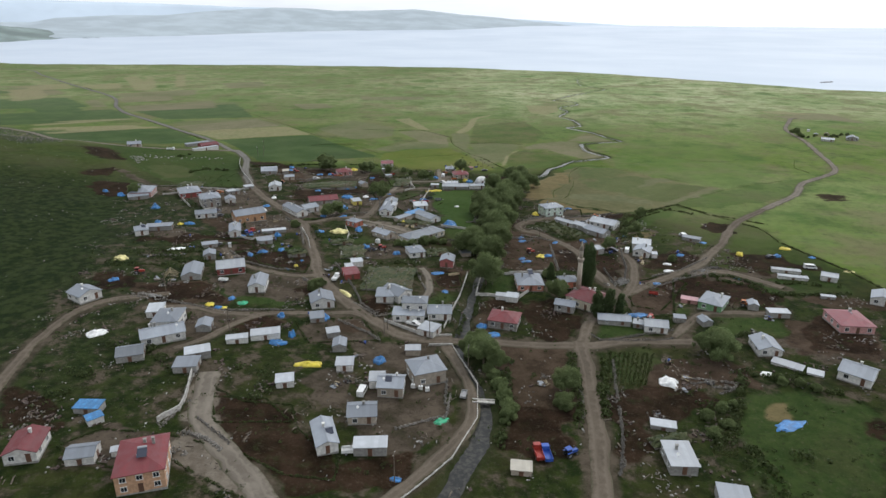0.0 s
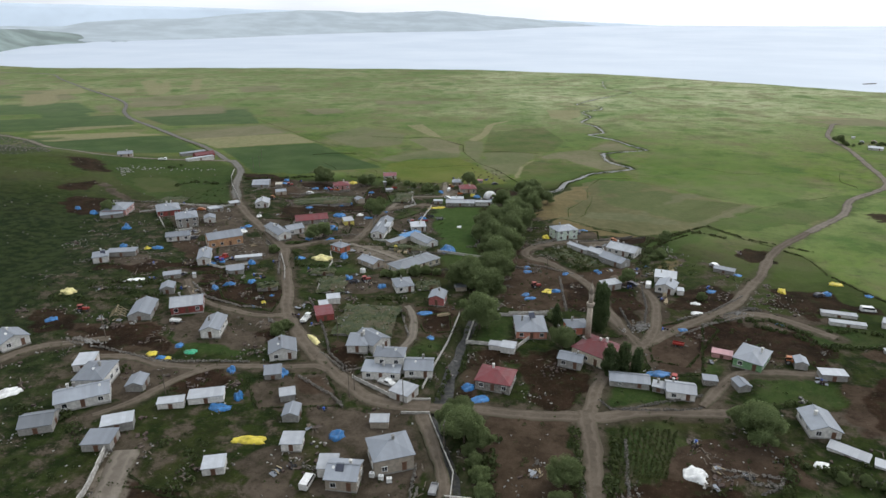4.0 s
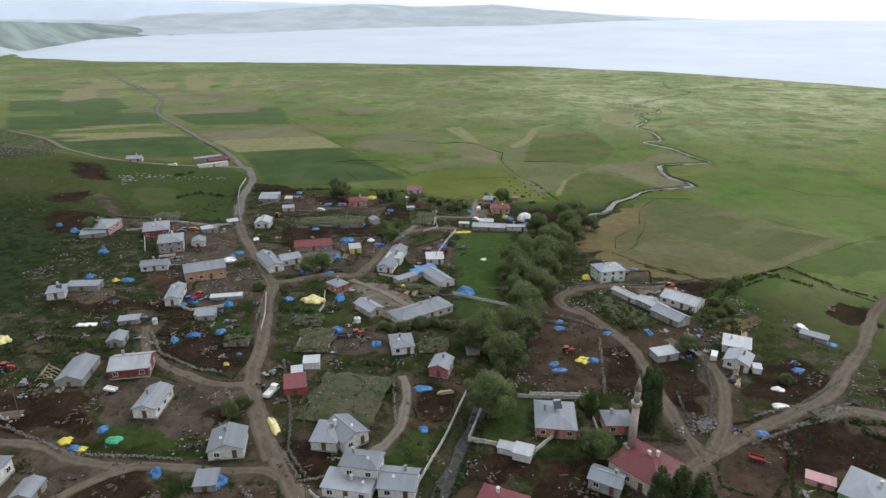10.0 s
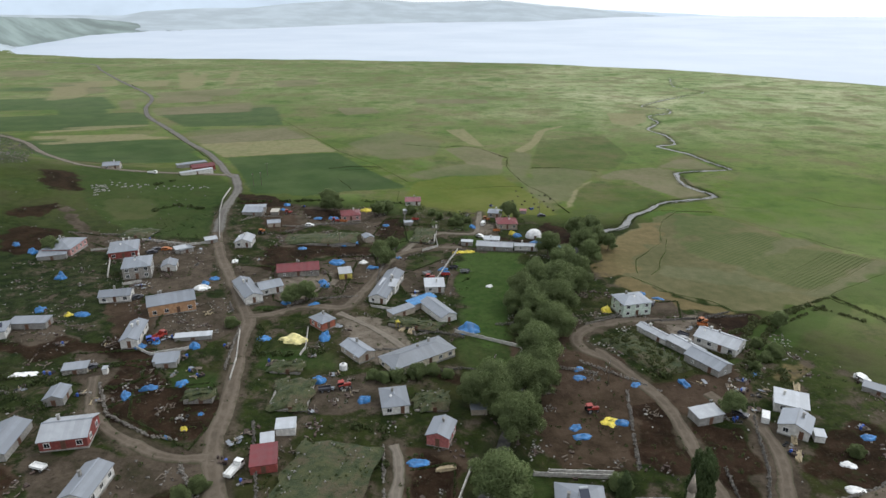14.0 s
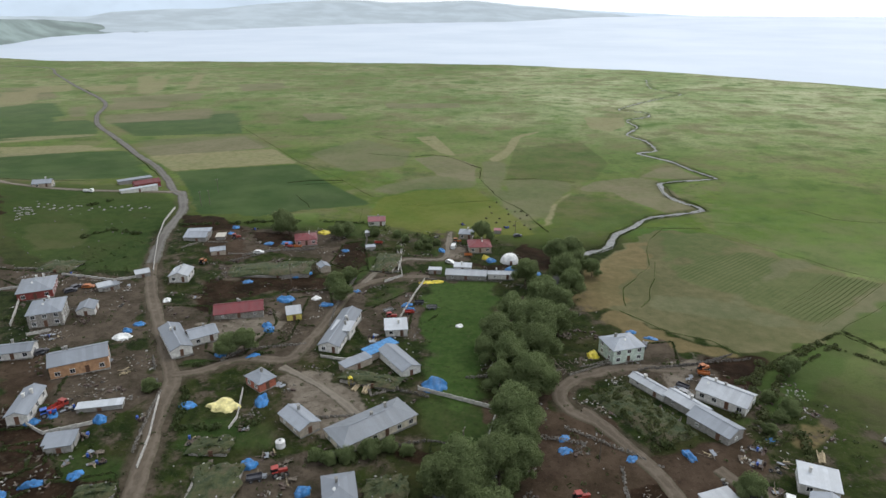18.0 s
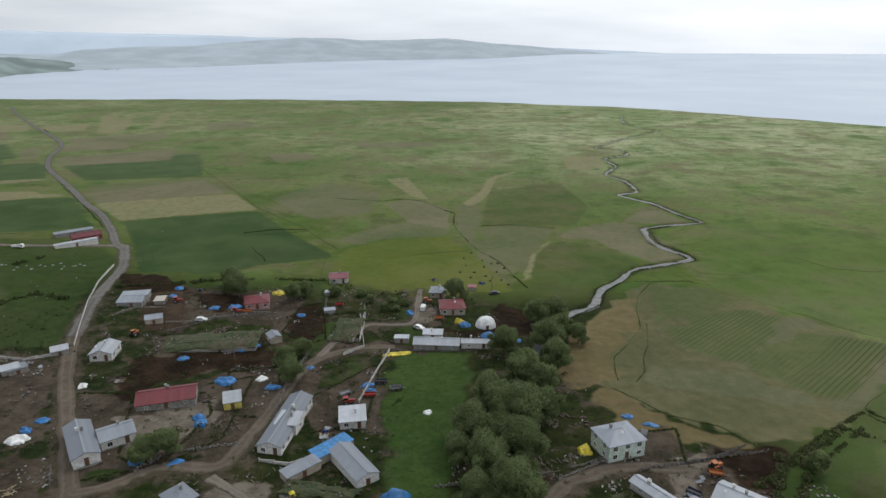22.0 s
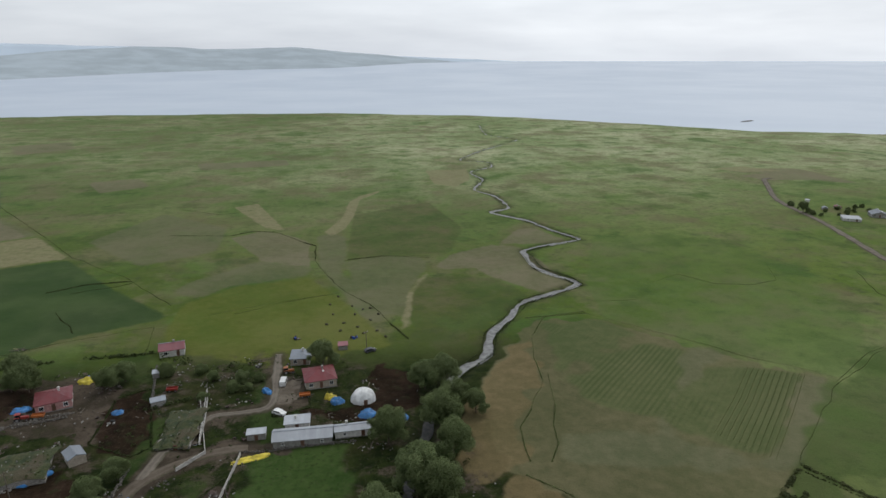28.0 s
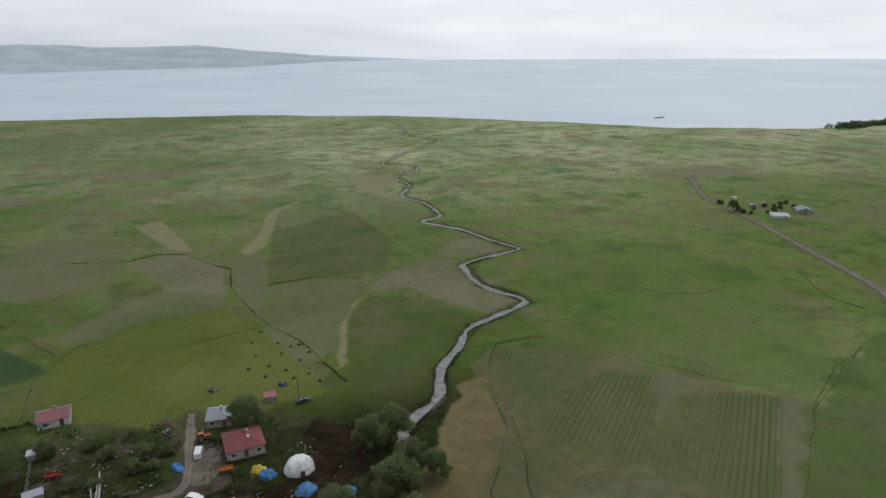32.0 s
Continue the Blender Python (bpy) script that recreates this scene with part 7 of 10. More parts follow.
wall_line("stone_wall", 0.9, 0.6, [(-87.4, 389.0), (-78.2, 394.8), (-65.4, 402.2), (-57.3, 405.2)])
wall_line("stone_wall", 0.9, 0.6, [(-34.0, 362.6), (-36.0, 354.4), (-36.4, 342.5)])
wall_line("stone_wall", 0.9, 0.6, [(1.5, 153.7), (1.0, 143.6), (0.8, 134.0)])
wall_line("stone_wall", 0.9, 0.6, [(37.5, 157.0), (38.5, 147.0), (36.4, 135.3)])
wall_line("stone_wall", 0.9, 0.6, [(70.2, 152.3), (78.5, 153.3), (80.7, 149.4), (75.9, 147.1)])
wall_line("garden_wall", 1.2, 0.35, [(-149.3, 340.7), (-132.1, 313.2)])
wall_line("garden_wall", 1.1, 0.35, [(-123.0, 308.4), (-118.2, 312.6)])
wall_line("garden_wall", 1.0, 0.35, [(-157.9, 340.2), (-151.0, 344.6)])
wall_line("stone_wall", 1.0, 0.35, [(-80.0, 303.1), (-69.3, 286.2)])
wall_line("garden_wall", 1.1, 0.35, [(-67.1, 282.7), (-61.0, 266.9), (-58.2, 256.5)])
wall_line("garden_wall", 1.0, 0.35, [(-32.0, 310.4), (-24.4, 309.8), (-19.3, 313.5)])
wall_line("stone_wall", 1.0, 0.35, [(-21.6, 305.4), (-14.6, 298.1), (-9.5, 295.0), (-7.7, 301.3)])
wall_line("stone_wall", 0.8, 0.35, [(41.5, 308.9), (51.3, 315.6), (57.0, 317.2)])
wall_line("stone_wall", 0.8, 0.35, [(66.6, 314.4), (79.3, 318.7), (92.5, 326.8)])
wall_line("garden_wall", 1.2, 0.35, [(-22.6, 408.1), (-21.0, 395.3), (-20.3, 382.7)])
wall_line("stone_wall", 0.9, 0.35, [(-94.0, 389.0), (-85.3, 391.6), (-78.0, 396.2)])
wall_line("stone_wall", 0.9, 0.6, [(45.6, 133.3), (43.8, 125.1), (40.3, 114.3)])
wall_line("stone_wall", 0.9, 0.6, [(90.4, 226.8), (100.5, 230.0), (110.2, 235.4)])
wall_line("canal_wall", 1.0, 0.4, [(9.8, 231.3), (6.3, 211.2), (0.5, 185.1)])
wall_line("canal_wall", 1.0, 0.4, [(15.2, 229.8), (12.3, 212.4)])
wall_line("garden_wall", 1.3, 0.3, [(27.1, 233.2), (41.5, 234.5)])
wall_line("garden_wall", 1.3, 0.3, [(12.3, 212.4), (20.3, 210.8), (28.3, 208.9)])
wall_line("garden_wall", 1.3, 0.3, [(26.2, 206.8), (32.8, 216.4)])
wall_line("garden_wall", 1.3, 0.3, [(-1, 296.8), (20.7, 289.6), (18.4, 275.2)])
wall_line("garden_wall", 1.2, 0.3, [(-13, 341.2), (-8.7, 376.5)])
wall_line("garden_wall", 1.2, 0.3, [(-24.9, 408.4), (-17.9, 378), (-23.9, 371.1)])
wall_line("stone_wall", 1.1, 0.6, [(-59.2, 302.7), (-56, 310.8), (-38.1, 317.5)])
wall_line("garden_wall", 1.1, 0.3, [(-114.3, 365.8), (-132.7, 403.7), (-141.4, 425.7), (-147.8, 448.6)])
wall_line("garden_wall", 1.0, 0.3, [(-47.6, 290), (-44.1, 277.5), (-44.3, 272.8)])
wall_line("stone_wall", 0.9, 0.6, [(-32.4, 277.4), (-15.5, 282.7), (-9.6, 274.5)])
wall_line("stone_wall", 0.9, 0.6, [(-115.6, 391.6), (-111.7, 400.5), (-99, 402.3)])
wall_line("stone_wall", 1.1, 0.6, [(-35.6, 373.2), (-36.7, 349.2), (-35, 330.8)])
wall_line("stone_wall", 1.2, 0.6, [(-68.3, 127.5), (-67, 134.6), (-70, 154)])
wall_line("garden_wall", 0.5, 0.3, [(3.1, 173.5), (10, 151.7), (9.2, 135.8), (2.5, 119.7), (-9.6, 105.2)])
wall_line("stone_wall", 1.1, 0.6, [(-31.6, 202.1), (-22.7, 192.8), (-16.4, 195.9)])
wall_line("stone_wall", 1.1, 0.6, [(-35, 188.7), (-23.8, 180.3), (-19.1, 174.1)])
wall_line("garden_wall", 1.2, 0.4, [(-19.6, 189.5), (-7.4, 180.5)])
wall_line("garden_wall", 1.0, 0.4, [(-113.6, 360.7), (-123.4, 353.8), (-144.9, 355.7)])
wall_line("stone_wall", 1.0, 0.6, [(-62.1, 261.6), (-68.7, 286.6)])
wall_line("garden_wall", 1.1, 0.3, [(-98.2, 270.3), (-86.1, 264.7), (-77, 270.1)])
wall_line("stone_wall", 0.9, 0.7, [(37.6, 283.2), (51.2, 275.2), (59, 270)])
wall_line("stone_wall", 0.9, 0.7, [(33.5, 309.5), (54, 317.5)])
wall_line("stone_wall", 0.9, 0.6, [(61.4, 313.2), (82.6, 320.3), (96.9, 324.1)])
wall_line("stone_wall", 1.0, 0.7, [(49.1, 269.4), (47.1, 236.7)])
wall_line("garden_wall", 1.3, 0.3, [(23.8, 231.9), (42, 233.3), (43.7, 217.9)])
wall_line("stone_wall", 0.9, 0.7, [(51.4, 164.8), (45.2, 131.6), (41.9, 116.9)])
wall_line("stone_wall", 0.9, 0.7, [(79.8, 219.6), (103.6, 233.7)])
wall_line("stone_wall", 1.0, 0.6, [(-90, 381.3), (-77.4, 394.7), (-59.8, 402.1)])
wall_line("stone_wall", 1.0, 0.6, [(-86.8, 366.6), (-53, 376.7)])
wall_line("garden_wall", 1.2, 0.3, [(-23.6, 412.7), (-20.3, 382.2)])
wall_line("stone_wall", 1.0, 0.6, [(-43.5, 432.9), (-38.4, 406.1)])
wall_line("stone_wall", 0.9, 0.7, [(-106.7, 199.8), (-95.5, 197.5), (-78.1, 192.2), (-46.3, 195.1)])
wall_line("stone_wall", 0.9, 0.7, [(-54, 222.8), (-46.4, 214.4), (-48.4, 207.1)])
wall_line("stone_wall", 0.9, 0.7, [(-61, 131.9), (-49.3, 121.7)])
wall_line("stone_wall", 1.0, 0.6, [(-19.9, 297.1), (-7.1, 296), (2.6, 293)])
wall_line("stone_wall", 0.8, 0.6, [(-9.1, 377.5), (22.3, 377.3)])
wall_line("stone_wall", 0.9, 0.7, [(-90.5, 248.2), (-80.3, 236.2), (-65.5, 230.5), (-56.7, 230.6)])
wall_line("stone_wall", 0.7, 0.6, [(-11.4, 130.3), (1.2, 136), (2.5, 147.2)])

wall_line("stone_wall", 0.8, 0.6, [(48.4, 181.7), (50.7, 177.5), (61.5, 177.7), (75.0, 179.4)])
wall_line("stone_wall", 0.9, 0.7, [(71.2, 155.2), (76.1, 153.9), (75.5, 150.7), (81.0, 149.5), (83.1, 152.1), (78.6, 153.3)])


# ---- trees ----
def trunk_mesh(name, h, lobes, seed):
    rng = random.Random(seed)
    bm = bmesh.new()
    bm_tube(bm, (0, 0, -0.06), (0.02, 0.01, h * 0.45), 0.045, 0.03, 8)
    for c in lobes[:7]:
        bm_tube(bm, (0.0, 0.0, h * rng.uniform(0.25, 0.45)), c, 0.02, 0.006, 6)
    return mesh_of(name, bm, BARK)


TREE_KINDS = []
for k in range(5):
    rng = random.Random(40 + k)
    lobes, radii = [], []
    for i in range(46):
        a, r = rng.uniform(0, 6.28), rng.uniform(0.1, 0.84)
        z = rng.uniform(0.62, 1.75 - 0.5 * r)
        lobes.append((r * math.cos(a), r * math.sin(a), z))
        radii.append(rng.uniform(0.1, 0.3))
    lobes.append((0, 0, 1.3))
    radii.append(0.5)
    TREE_KINDS.append((trunk_mesh("trunk", 2.0, lobes, k), leaf_cloud("crown", lobes, radii, 32000, 0.028, LEAF, 90 + k, 1.0, 0.3)))
POPLAR_CROWNS = [leaf_cloud("crown", [(0.3 * math.sin(4.1 * i + k), 0.3 * math.cos(2.7 * i + k), 0.25 + 0.088 * i) for i in range(26)], [0.42 - 0.012 * abs(i - 9) for i in range(26)], 9000, 0.05, LEAF_DARK, 60 + k, 1.0, 0.5) for k in range(3)]
tree_rng = random.Random(21)


def tree(x, y, r):
    big = r > 3.2
    ob = thing("tree" if big else "bush", x, y, tree_rng.uniform(0, 360), "broad leafy green willow with an uneven crown" if big else "dense dark green bush", "tree" if big else "bush", "trees of the village" if big else "bushes")
    tm, cm = tree_rng.choice(TREE_KINDS)
    s = max(r, 1.0)
    low = 0.0 if big else -0.45 * s
    m4 = Matrix.Translation((0, 0, low)) @ Matrix.Diagonal((s, s, s * tree_rng.uniform(0.9, 1.1), 1))
    shared("trunk", tm, ob, m4)
    shared("crown", cm, ob, m4)


def poplar(x, y, r, h):
    ob = thing("poplar_tree", x, y, tree_rng.uniform(0, 360), "tall narrow dark green poplar", "tree", "poplars")
    tm, cm = tree_rng.choice(TREE_KINDS)
    m4 = Matrix.Diagonal((1.5 * r, 1.5 * r, 0.36 * h, 1))
    shared("trunk", tm, ob, m4)
    shared("crown", tree_rng.choice(POPLAR_CROWNS), ob, m4)


tree(68.4, 136.2, 2.0)
tree(73.6, 140.0, 1.8)
tree(77.6, 141.8, 1.6)
tree(67.2, 129.1, 2.2)
tree(72.2, 132.5, 2.0)
tree(95.2, 151.5, 1.5)
tree(99.4, 150.2, 1.6)
tree(102.6, 147.8, 1.5)
tree(30.5, 374.9, 5.9)
tree(36.1, 354.3, 7.2)
tree(24.7, 342.5, 6.0)
tree(32.4, 328.8, 8.5)
tree(20.2, 321.6, 6.7)
tree(39.8, 332.6, 6.2)
tree(23.5, 308.4, 6.3)
tree(32.5, 312.7, 6.8)
tree(21.2, 298.2, 4.9)
tree(30.2, 298.8, 6.7)
tree(24.6, 279.4, 7.3)
tree(46.0, 380.7, 6.5)
tree(44.5, 403.2, 5.4)
tree(40.2, 348.4, 6.2)
tree(27.9, 322.1, 5.9)
tree(46.7, 365.6, 5.7)
tree(17.0, 314.5, 4.5)
tree(16.6, 221.9, 7.1)
tree(20.1, 242.9, 6.6)
tree(21.3, 261.2, 6.3)
tree(25.5, 274.9, 5.8)
tree(14.0, 259.9, 6.4)
tree(26.4, 263.5, 5.4)
tree(11.4, 171.4, 3.5)
tree(83.2, 165.9, 6.0)
tree(80.2, 169.4, 4.0)
tree(12.3, 162.6, 5.6)
tree(8.2, 168.5, 3.3)
tree(16.5, 160.3, 3.4)
tree(14.9, 154.3, 2.4)
tree(16.1, 149.7, 2.6)
tree(17, 144.3, 2.3)
tree(17.5, 139.4, 2.8)
tree(16.8, 135.3, 2.6)
tree(13.6, 158.4, 2)
tree(34.5, 148.4, 4.0)
tree(32.5, 141.5, 3.1)
tree(42.2, 209.7, 4.3)
tree(-46.3, 216.9, 2.6)
tree(-4.4, 270.6, 2.3)
tree(-17.4, 264.2, 2.2)
tree(-20.1, 264.7, 2.1)
tree(9.1, 256.5, 5.4)
tree(15.1, 255.1, 5.6)
tree(-0.0, 269.3, 2.1)
tree(-59.5, 307.7, 4.0)
tree(-55.0, 309.5, 4.4)
tree(-71.1, 286.0, 2.6)
tree(-40.4, 360.1, 4.3)
tree(-37.0, 369.2, 3.6)
tree(-35.6, 350.0, 4.4)
tree(-77.0, 418.1, 5.1)
tree(-53.7, 416.7, 3.9)
tree(12.4, 424.2, 5.8)
tree(-15.6, 411.9, 2.4)
tree(-8.2, 417.8, 2.2)
tree(-23.0, 420.2, 2.3)
tree(-38.5, 424.6, 3.0)
tree(50.8, 405.4, 5.9)
tree(51.4, 389.3, 5.1)
tree(57.5, 386.7, 4.2)
tree(-170.4, 333.8, 3.7)
tree(42.5, 230.7, 2.7)
tree(32.3, 218.1, 2.1)
tree(-82.2, 418.7, 3.3)
tree(-83.0, 426.4, 5.1)
tree(-50.3, 421.9, 3.8)
tree(-24.0, 407.6, 2.0)
tree(-11.2, 412.1, 2.0)
tree(336.8, 598.8, 4.4)
tree(343.6, 620.0, 2.6)
tree(92.6, 300.4, 2.2)
tree(92.0, 291.9, 2.4)
tree(103.4, 313.7, 3.3)
tree(87.5, 286.0, 2.0)
tree(73.7, 261.3, 3.7)
tree(96.1, 296.1, 2.8)
tree(97.6, 248.2, 2.1)
tree(-14.1, 418.7, 2.9)
tree(-27.6, 425.6, 2.3)
tree(-13.8, 266.2, 2.6)
tree(-8.4, 268.2, 2.9)
tree(-47.7, 212.4, 2.8)
poplar(55.9, 221.0, 2.3, 18.3)
poplar(55.4, 224.2, 2.0, 17.8)
poplar(42.2, 226.0, 1.5, 8.5)
poplar(53.5, 195.6, 2.3, 10.0)
poplar(61.5, 196.4, 1.7, 8.8)
poplar(57.6, 196.4, 2.2, 10.5)
poplar(57.8, 226.1, 1.7, 15.6)


def hedge(w, line, solid=False):
    pts, radii = [], []
    for (x1, y1), (x2, y2) in zip(line[:-1], line[1:]):
        length = math.hypot(x2 - x1, y2 - y1)
        k = max(2, int(length / (w * 0.55)))
        for i in range(k):
            if not solid and noise.noise((x1 * 0.1 + i * w * 0.16, y1 * 0.1, 7.7)) < (-0.28 if w > 0.75 else -0.4):
                continue
            t = (i + tree_rng.random()) / k
            x, y = x1 + (x2 - x1) * t + tree_rng.uniform(-0.4, 0.4) * w, y1 + (y2 - y1) * t + tree_rng.uniform(-0.4, 0.4) * w
            if solid and len(line) < 20 and w > 0.31:
                x += 1.5 * noise.noise((x * 0.09, y * 0.09, 2.2)) * min(1.0, w / 0.5) * (0 if length < 20 else 1)
                y += 1.5 * noise.noise((x * 0.09, y * 0.09, 6.2)) * (0 if length < 20 else 1)
            r = w * (tree_rng.uniform(0.15, 0.5) * (0.55 + 0.9 * abs(noise.noise((x * 0.05, y * 0.05, 4.4)))) if solid and length > 20 else tree_rng.uniform(0.2, 0.8))
            pts.append((x, y, ground_z(x, y) + r * 0.35))
            radii.append(r)
    hx, hy = np.array([p[0] for p in pts]), np.array([p[1] for p in pts])
    clear = np.ones(len(pts), bool)
    for road_line in ROAD_LINES:
        clear &= line_distance(hx, hy, road_line, 4) > 2.6
    pts, radii = [p for p, ok in zip(pts, clear) if ok], [r for r, ok in zip(radii, clear) if ok]
    if len(pts) < 3:
        return
    me = leaf_cloud("hedgerow", pts, radii, min(30 * len(pts), 9000), 0.2 * min(w, 1.8), DITCH_GRASS if w <= 0.35 and solid else TURF_HERB if w <= 0.6 and solid else DRY_SHRUB if pts[0][0] > 76 and pts[0][1] > 270 else REED, len(pts), 0.7)
    tagged(new("hedgerow", me), "dark herbs along a ditch in the meadow" if solid else "ragged line of dark herbs and low shrubs", "hedge", kind="stuff")


hedge(1.5, [(86.8, 308.6), (108.1, 323.5), (121.7, 335.7), (135.6, 324.5)])
hedge(0.9, [(86.4, 307.7), (112.3, 330.3), (133.8, 346.1), (146.8, 320.8), (165.9, 305.1)])
hedge(1.4, [(-44.3, 443.8), (-86.7, 436.8), (-130.6, 420.4)])
hedge(0.8, [(-101.3, 304.8), (-93.7, 280)])
hedge(2.0, [(19.9, 164.3), (17, 140.9), (13.9, 122.5)])
hedge(1.6, [(45.5, 169.3), (44.5, 150.8), (41.8, 135.5)])
hedge(1.6, [(94.6, 229.4), (114.3, 231.1), (121.8, 221)])
hedge(3.0, [(-41.9, 438.6), (-25.8, 428.2), (-5.8, 430.9)])
hedge(1.8, [(-109.9, 426.8), (-85.9, 438.7)])
hedge(2.6, [(68.7, 142.6), (76.2, 140), (72, 127.4), (63.4, 125.6)])
hedge(1.8, [(40.1, 170), (38.9, 155.2), (36.9, 144.9), (34.9, 131.4)])
hedge(3.0, [(-59.2, 156.9), (-52.4, 154.6), (-47.8, 144.5), (-50.9, 140.7)])
hedge(1.6, [(47.9, 174), (66, 175.4)])
hedge(1.6, [(83.8, 157.5), (97.4, 153.9), (103.3, 156.4)])
hedge(2.0, [(85.6, 179.5), (104.2, 180.2)])
hedge(2.6, [(82.1, 119.7), (86.7, 121.3), (90.6, 117.6)])
hedge(2.0, [(99.7, 322.7), (89.4, 303.1), (80.7, 290.5)])
hedge(2.4, [(46.2, 301.7), (54.5, 292.9), (60.8, 277.2)])
hedge(2.0, [(50.9, 302.7), (58.3, 290.8), (62.2, 275.3)])
hedge(1.6, [(48.1, 299), (54.7, 286.7), (57.9, 275.9)])
hedge(2.6, [(19.4, 268.1), (22.6, 281.3), (26.1, 302.6), (26.6, 330.1), (31.2, 357)])
hedge(2.6, [(21.6, 268.3), (25.7, 281.6), (30.8, 303.1), (32.9, 330.7), (38.3, 357.7)])
hedge(1.2, [(11, 194.6), (13.2, 208.3), (16, 221.6)])
hedge(1.2, [(5.1, 180.6), (7.7, 194.2)])
hedge(1.8, [(109.6, 327.1), (96.6, 306.6), (85, 287.3)])
hedge(1.8, [(81.1, 280.2), (95.2, 286), (93, 275.2)])
hedge(1.2, [(-69.2, 298.4), (-58.2, 303.5), (-47.2, 310.5)])
hedge(2.4, [(-62.2, 317), (-51.6, 322.8), (-46.9, 319.8)])
hedge(1.4, [(-57.3, 272), (-61, 285.1), (-66.3, 294.2)])
hedge(1.6, [(-35.4, 277.6), (-42.7, 274.2), (-56.8, 270.9)])
hedge(1.4, [(-99.5, 270.5), (-86.4, 277.4)])
hedge(2.8, [(-115.1, 234.8), (-107.6, 237.6), (-96.5, 235.7)])
hedge(2.4, [(-110.3, 229.2), (-93.9, 228.1)])
hedge(2.0, [(-123.7, 244.8), (-111.8, 247), (-99.4, 246.4)])
hedge(2.8, [(-130.1, 242.5), (-113.8, 238.9), (-105.4, 246.7)])
hedge(2.6, [(-132, 230.3), (-116.1, 229.1)])
hedge(2.8, [(-111.5, 147.9), (-104.7, 151), (-94.7, 149)])
hedge(2.4, [(-102.6, 138.6), (-96.7, 140.1)])
hedge(2.2, [(-99.3, 165.9), (-87, 163.7), (-75.9, 152.9)])
hedge(2.2, [(-90.5, 183.6), (-83, 186.9)])
hedge(2.2, [(-139.4, 320.3), (-129.8, 315.3)])
hedge(2.0, [(-164.8, 398.2), (-159.9, 410.7), (-142.3, 405.8)])
hedge(2.0, [(-188.8, 437.6), (-184.2, 453.7)])
hedge(1.6, [(-25.6, 241.7), (-12.5, 242.8), (-9, 232.9)])
hedge(1.2, [(-129.3, 227), (-112.8, 229.6), (-100.1, 235.5)])
hedge(1.4, [(-101.9, 254), (-86.5, 259.3)])
hedge(1.4, [(-20, 225.6), (-1.7, 234.7)])
hedge(1.4, [(-77.1, 378.7), (-93.4, 378.5)])
hedge(1.4, [(-39.4, 402.6), (-25.4, 409.4)])
for side in (-1, 1):
    bank = []
    for k, (x, y) in enumerate(STREAM[:16]):
        (x0, y0), (x1, y1) = STREAM[max(k - 1, 0)], STREAM[k + 1]
        s = math.hypot(x1 - x0, y1 - y0)
        off = side * (2.3 - 0.0012 * (y - 390))
        bank.append((x - (y1 - y0) / s * off, y + (x1 - x0) / s * off))
    hedge(0.5 if side > 0 else 0.62, bank, True)
hedge(0.9, [(151.0, 309.2), (158.9, 298.8), (157.0, 273.1), (159.1, 262.4), (163.4, 250.7), (165.9, 236.3), (167.8, 216.7)], True)
hedge(0.8, [(131.4, 345.3), (141.6, 327.3), (151.0, 309.2)], True)
hedge(1.6, [(122.1, 221.8), (137.8, 224.1), (151.5, 220.0)])
hedge(0.9, [(88.5, 297.7), (104.8, 316.4), (128.0, 337.0)])
hedge(1.5, [(107.3, 227.1), (116.3, 220.7), (120.5, 215.0), (124.8, 209.3)])
hedge(1.6, [(94.7, 153.2), (99.4, 150.7), (102.6, 148.4), (107.7, 146.0), (111.4, 141.9)])
hedge(1.6, [(119.1, 212.7), (134.0, 211.6), (151.5, 212.9)])
hedge(2.0, [(73.1, 125.5), (75.0, 120.0), (75.6, 112.5), (74.0, 107.8)])
hedge(2.2, [(71.0, 118.8), (72.3, 112.5), (70.8, 107.8)])
hedge(2.0, [(88.3, 159.5), (82.2, 148.0), (77.5, 136.3)])
hedge(1.8, [(49.8, 168.6), (45.4, 152.3), (42.4, 135.8)])
hedge(0.35, [(63.0, 355.2), (69.5, 348.1), (75.9, 340.1), (88.5, 335.2), (94.9, 326.6)], True)
hedge(0.32, [(90.5, 437.4), (85.4, 415.9), (83.6, 403.0), (74.2, 385.0), (68.2, 376.6), (66.5, 366.4), (66.0, 359.9)], True)
hedge(0.3, [(86.7, 406.5), (82.2, 386.7), (77.9, 375.9), (76.2, 367.1), (71.4, 358.9)], True)
# ridges of cut hay
for ridge_line in [[(154.8, 398.0), (139.5, 382.1), (120.5, 363.7)],
                   [(156.4, 397.3), (140.8, 381.1), (121.4, 362.2)],
                   [(157.9, 396.5), (142.2, 380.1), (122.2, 360.6)],
                   [(159.5, 395.7), (143.5, 379.1), (123.1, 359.1)],
                   [(161.1, 394.9), (144.8, 378.1), (124.0, 357.7)],
                   [(162.6, 394.1), (146.1, 377.1), (124.8, 356.2)],
                   [(164.2, 393.3), (147.3, 376.1), (125.7, 354.8)],
                   [(165.7, 392.5), (148.6, 375.1), (126.5, 353.4)],
                   [(167.2, 391.7), (149.9, 374.1), (127.4, 352.1)],
                   [(168.8, 390.9), (151.2, 373.2), (128.2, 350.7)],
                   [(170.3, 390.2), (152.5, 372.3), (129.0, 349.4)]]:
    hedge(0.21, ridge_line, True)
hedge(0.3, [(177.3, 384.3), (203.1, 400.1), (224.9, 408.2)], True)
hedge(0.35, [(93.2, 454.1), (103.9, 455.0), (120.3, 457.2)], True)
